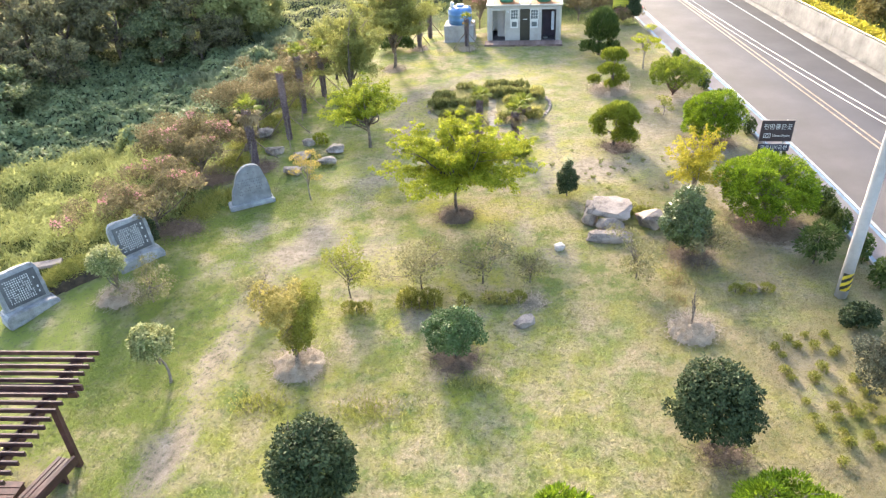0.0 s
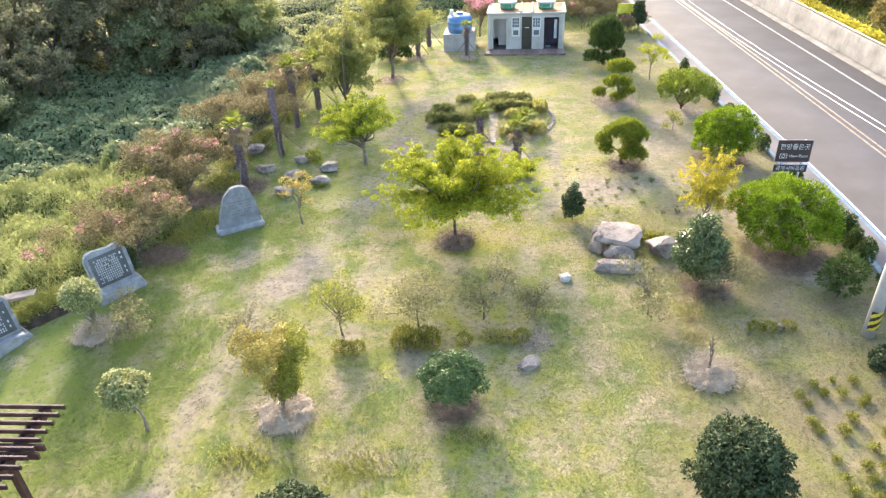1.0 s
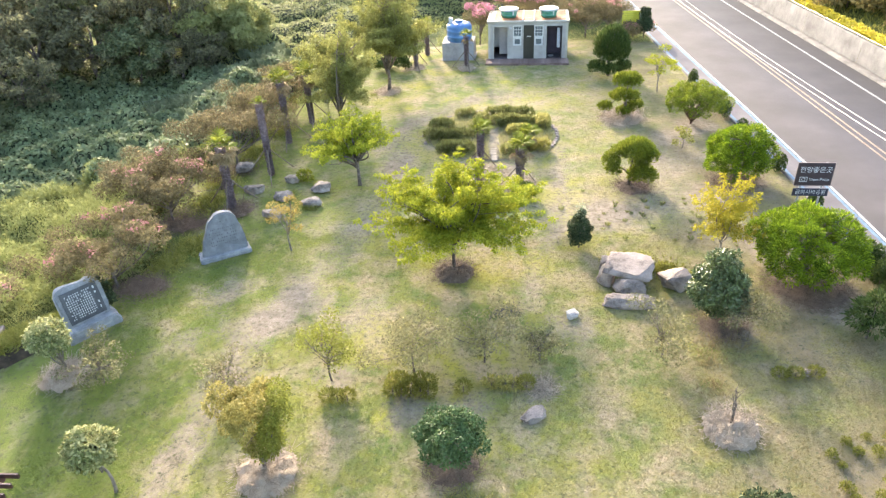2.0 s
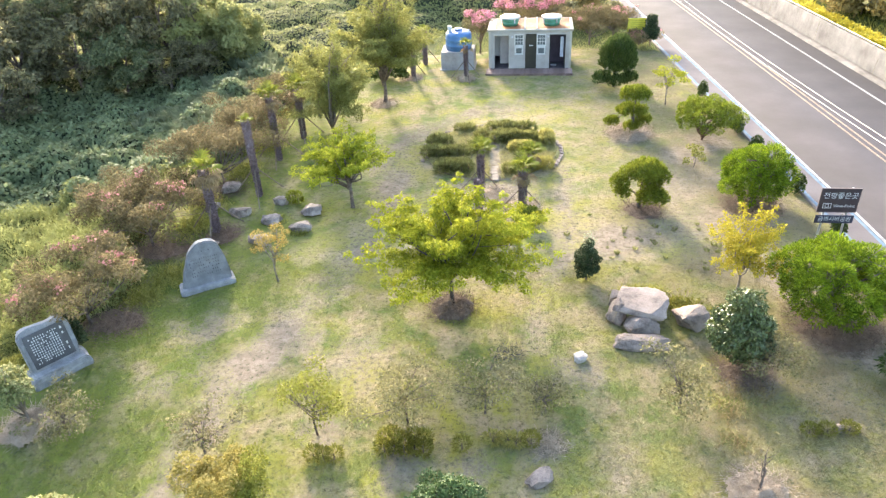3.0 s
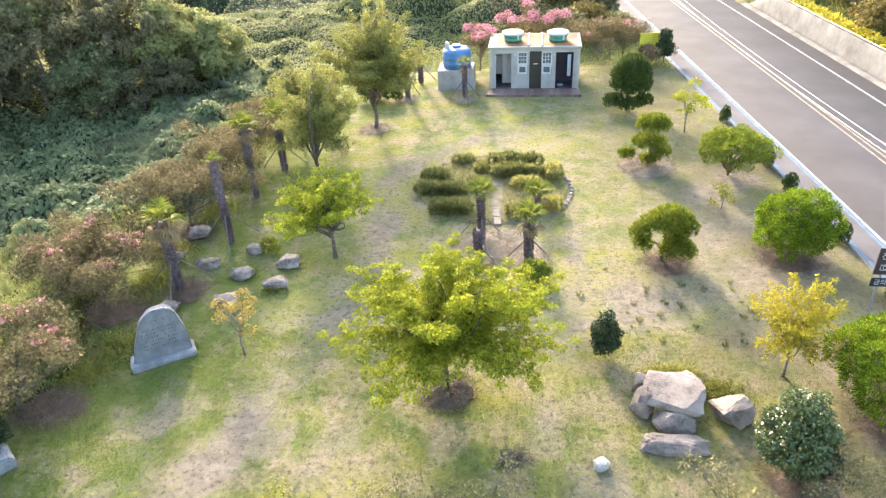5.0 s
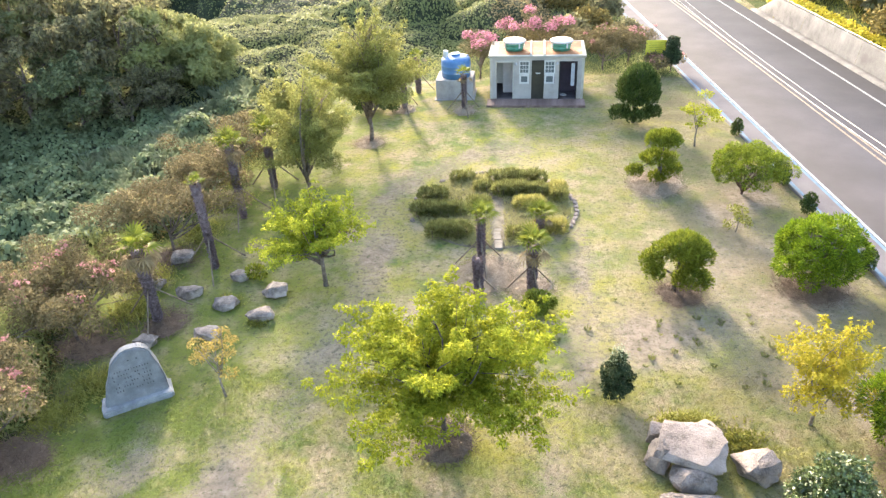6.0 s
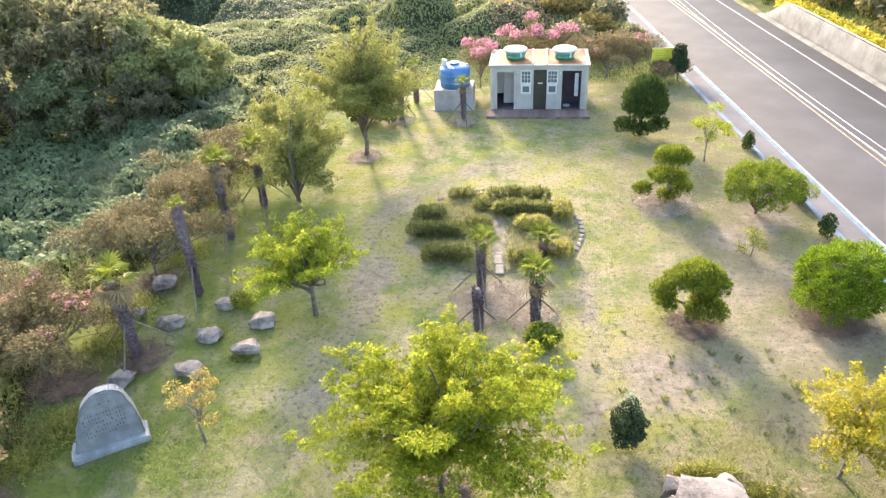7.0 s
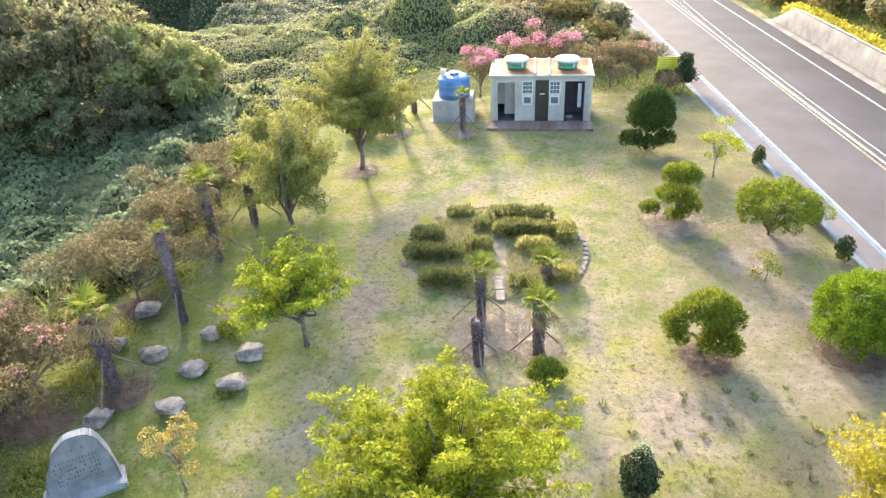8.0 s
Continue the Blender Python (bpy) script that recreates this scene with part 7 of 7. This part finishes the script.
# silvery reeds at the foot of the wood: clumps of long arching blades
reed = []
for cx, cy, sx1, sy1, clumps in ((-17.0, 41.0, 1.4, 0.9, 60), (-15.4, 44.6, 0.7, 1.4, 50), (-15.2, 38.8, 0.6, 1.1, 34), (-14.2, 48.0, 0.6, 1.2, 24)):
    for _ in range(clumps):
        c = np.array([cx + sx1 * r.normal(), cy + sy1 * r.normal()])
        if wild(c[0], c[1]) < 0.5:
            continue
        n = 60
        a1 = r.random(n) * 2 * np.pi
        d = np.stack([np.cos(a1), np.sin(a1), 0 * a1], 1)
        b0 = np.array([c[0], c[1], gz(c[0], c[1]) + 0.25 + 0.2 * r.random()]) + d * (0.3 * r.random(n))[:, None]
        h, ln = (0.4 + 0.4 * r.random(n))[:, None], (0.1 + 0.45 * r.random(n))[:, None]
        sd = np.cross(d, [0, 0, 1.0]) * 0.012
        up = np.array([0, 0, 1.0])
        mid, tip = b0 + up * h * 0.75 + d * h * ln * 0.3, b0 + up * h * (1.05 - 0.35 * ln) + d * h * ln
        reed.append(np.stack([b0 - sd, b0 + sd, mid + sd, tip, mid - sd], 1).reshape(-1, 3))
reed = np.concatenate(reed)
single("reeds", np_mesh("reeds", reed, np.arange(len(reed)).reshape(-1, 5)), L_REED, "silvery green reeds at the edge of the wood", "grass", kind="stuff")


# the wood on the left
def wood_tree(seed, leaf, label, lumpy=0.3, size=0.2, fill=1.0):
    """A tree about 5 m high and 4.6 m wide, leafy to the ground, its crown broken into clumps."""
    rr = np.random.default_rng(700 + seed)
    lobes = []
    for q in heap((0, 0, 2.6), (2.3, 2.3, 2.4), 15, 0.95, rr, -0.8, 0.2):
        lobes += heap(q[:3], (q[3], q[4], q[5]), 5, lumpy, rr, -0.1, 0.25)
    k = thing("woodland_tree", label, "tree", (0, 0, 0), group="trees of the wood")
    woody(k, 2.2, 0.16, [tuple(np.array(q[:3]) * np.array((0.55, 0.55, 0.8))) for q in lobes[::9]], BARK, rr, most=8, twigs=0)
    part("crown", crown("crown", lobes, size, fill, rr, 0.6, flat=0.4, thin=0.35, droop=0.4), leaf, k)
    return k


# The last two wear the shaded and the sunlit copy of the vine colour.
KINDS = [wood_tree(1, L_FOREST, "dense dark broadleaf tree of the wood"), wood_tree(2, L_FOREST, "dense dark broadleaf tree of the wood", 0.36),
         wood_tree(3, L_VINE_SHADED, "tree of the wood draped in green vines coloured as shaded", 0.42, 0.23, 1.15),
         wood_tree(4, L_VINE_SUNLIT, "small tree smothered in vines coloured as sunlit", 0.46, 0.22, 1.2)]
# place, width and height, kind
SPOTS = [(-20.9, 49.4, 1.05, 1.22, 0), (-23.6, 50.6, 1.1, 1.36, 1), (-22.6, 46.3, 0.85, 0.78, 2), (-16.6, 49.8, 0.72, 0.7, 3), (-18.7, 49.2, 0.85, 0.9, 3), (-20.0, 46.4, 0.7, 0.6, 0), (-18.3, 47.3, 0.56, 0.6, 1), (-25.6, 46.8, 1.0, 1.0, 0),
         (-28.6, 45.6, 1.1, 1.15, 1), (-27.2, 41.0, 0.85, 0.78, 0), (-27.8, 36.8, 0.85, 0.66, 2), (-31.6, 41.0, 1.0, 1.0, 1), (-32.0, 36.0, 0.9, 0.8, 0), (-32.5, 47.5, 1.2, 1.3, 0), (-27.4, 51.0, 1.2, 1.4, 2),
         (-37.0, 45.0, 1.2, 1.3, 1), (-31.6, 53.0, 1.2, 1.4, 1), (-36.5, 52.0, 1.2, 1.4, 0), (-18.0, 52.0, 0.8, 0.75, 3), (-21.2, 53.0, 0.95, 0.9, 3), (-41.5, 48.0, 1.2, 1.3, 1), (-37.5, 39.0, 1.1, 1.1, 0)]
for i, (x, y, sw, sh, kind_no) in enumerate(SPOTS):
    m = pose(x, y, gz(x, y) - 0.1, 0, 0, 77 * i)
    if i < 4:
        kk = KINDS[kind_no]
        kk.matrix_basis = m
    else:
        kk = copy_thing(KINDS[kind_no], m)
    kk.scale = (sw, sw, sh)
# far wood on the other side of the valley
for i, (x, y) in enumerate(((-60, 92), (-53, 98), (-66, 100), (-47, 104), (-58, 108), (-41, 112), (-50, 116))):
    kk = copy_thing(KINDS[i % 3], pose(x, y, gz(x, y) - 0.3, 0, 0, 50 * i))
    kk.scale = (1.7, 1.7, 1.6)
# shrubs on the bank across the road
bank_bush = bush(24.5, 44.0, "dark tangled shrub on the bank of the overgrown banks", ball((0, 0, 1.1), (1.7, 1.7, 1.2), 34, 0.5, 61, -0.4, 0.15), L_FOREST, 0.32, 0.75, 360, 0.6, 0.08, name="bank_shrub", category="shrub", group="shrubs on the bank")
for i in range(26):
    y = 30 + 2.2 * i + random.random()
    x = float(left_line(y)) + 11.6 + 3.2 * (i % 3) + 1.2 * random.random()
    kk = copy_thing(bank_bush, pose(x, y, gz(x, y) - 0.1, 0, 0, 91 * i))
    kk.scale = (0.8 + 0.4 * random.random(),) * 3
rusty = bush(23.0, 52.0, "rusty yellow tangled vines of the overgrown banks", ball((0, 0, 0.7), (1.8, 1.6, 0.8), 26, 0.45, 62, -0.3, 0.15), L_RUSTY, 0.24, 0.75, 361, 0.4, 0.06, name="bank_vines", category="shrub", group="vines on the bank")
for i in range(9):
    y = 36 + 4.3 * i
    x = float(left_line(y)) + 11.2 + 0.9 * (i % 2)
    copy_thing(rusty, pose(x, y, gz(x, y) - 0.1, 0, 0, 57 * i))
for i, (x, y, s, kind_no) in enumerate(((4.8, 57.5, 0.8, 0), (7.2, 57.0, 0.7, 1), (8.6, 58.6, 0.6, 0), (6.6, 61.0, 0.9, 1), (8.0, 64.0, 0.8, 0), (5.0, 65.0, 1.0, 1), (1.8, 57.0, 0.7, 1))):
    kk = copy_thing((bank_bush, rusty)[kind_no], pose(x, y, gz(x, y) - 0.05, 0, 0, 40 * i))
    kk.scale = (s, s, s)
xy = scatter(26000, 18, 34, 28, 80, r)
side = xy[:, 0] - left_line(xy[:, 1])
xy = xy[side > 9.7]
single("bank_grass", blades("bank_grass", xy, 0.35, 0.8, 0.05, r), L_HEDGE, "rough yellow-green grass on the bank across the road", "grass", kind="stuff")

# ---------------------------------------------------------------- the lawn's blades
xy = np.concatenate([scatter(240000, -12.5, 12.4, 7.5, 26, r), scatter(100000, -12, 12, 26, 51, r)])
back_lawn = scatter(50000, -12.5, 12.4, 0.5, 7.5, r)
xy = np.concatenate([xy, back_lawn[r.random(len(back_lawn)) < (back_lawn[:, 1] - 0.5) / 7.0]])
wv = worn(xy[:, 0], xy[:, 1])
keep = (xy[:, 0] < kerb_line(xy[:, 1]) - 0.12) & (wild(xy[:, 0], xy[:, 1]) < 0.7) & (r.random(len(xy)) > 1.9 * wv) & (np.hypot(xy[:, 0] - bx, xy[:, 1] - by) > BED[2] + 0.1)
xy = xy[keep]
single("lawn_grass", blades("lawn_grass", xy, 0.042, 1.7, 0.03, r), BLADE, "short uneven lawn grass, green to straw coloured", "grass", kind="stuff")
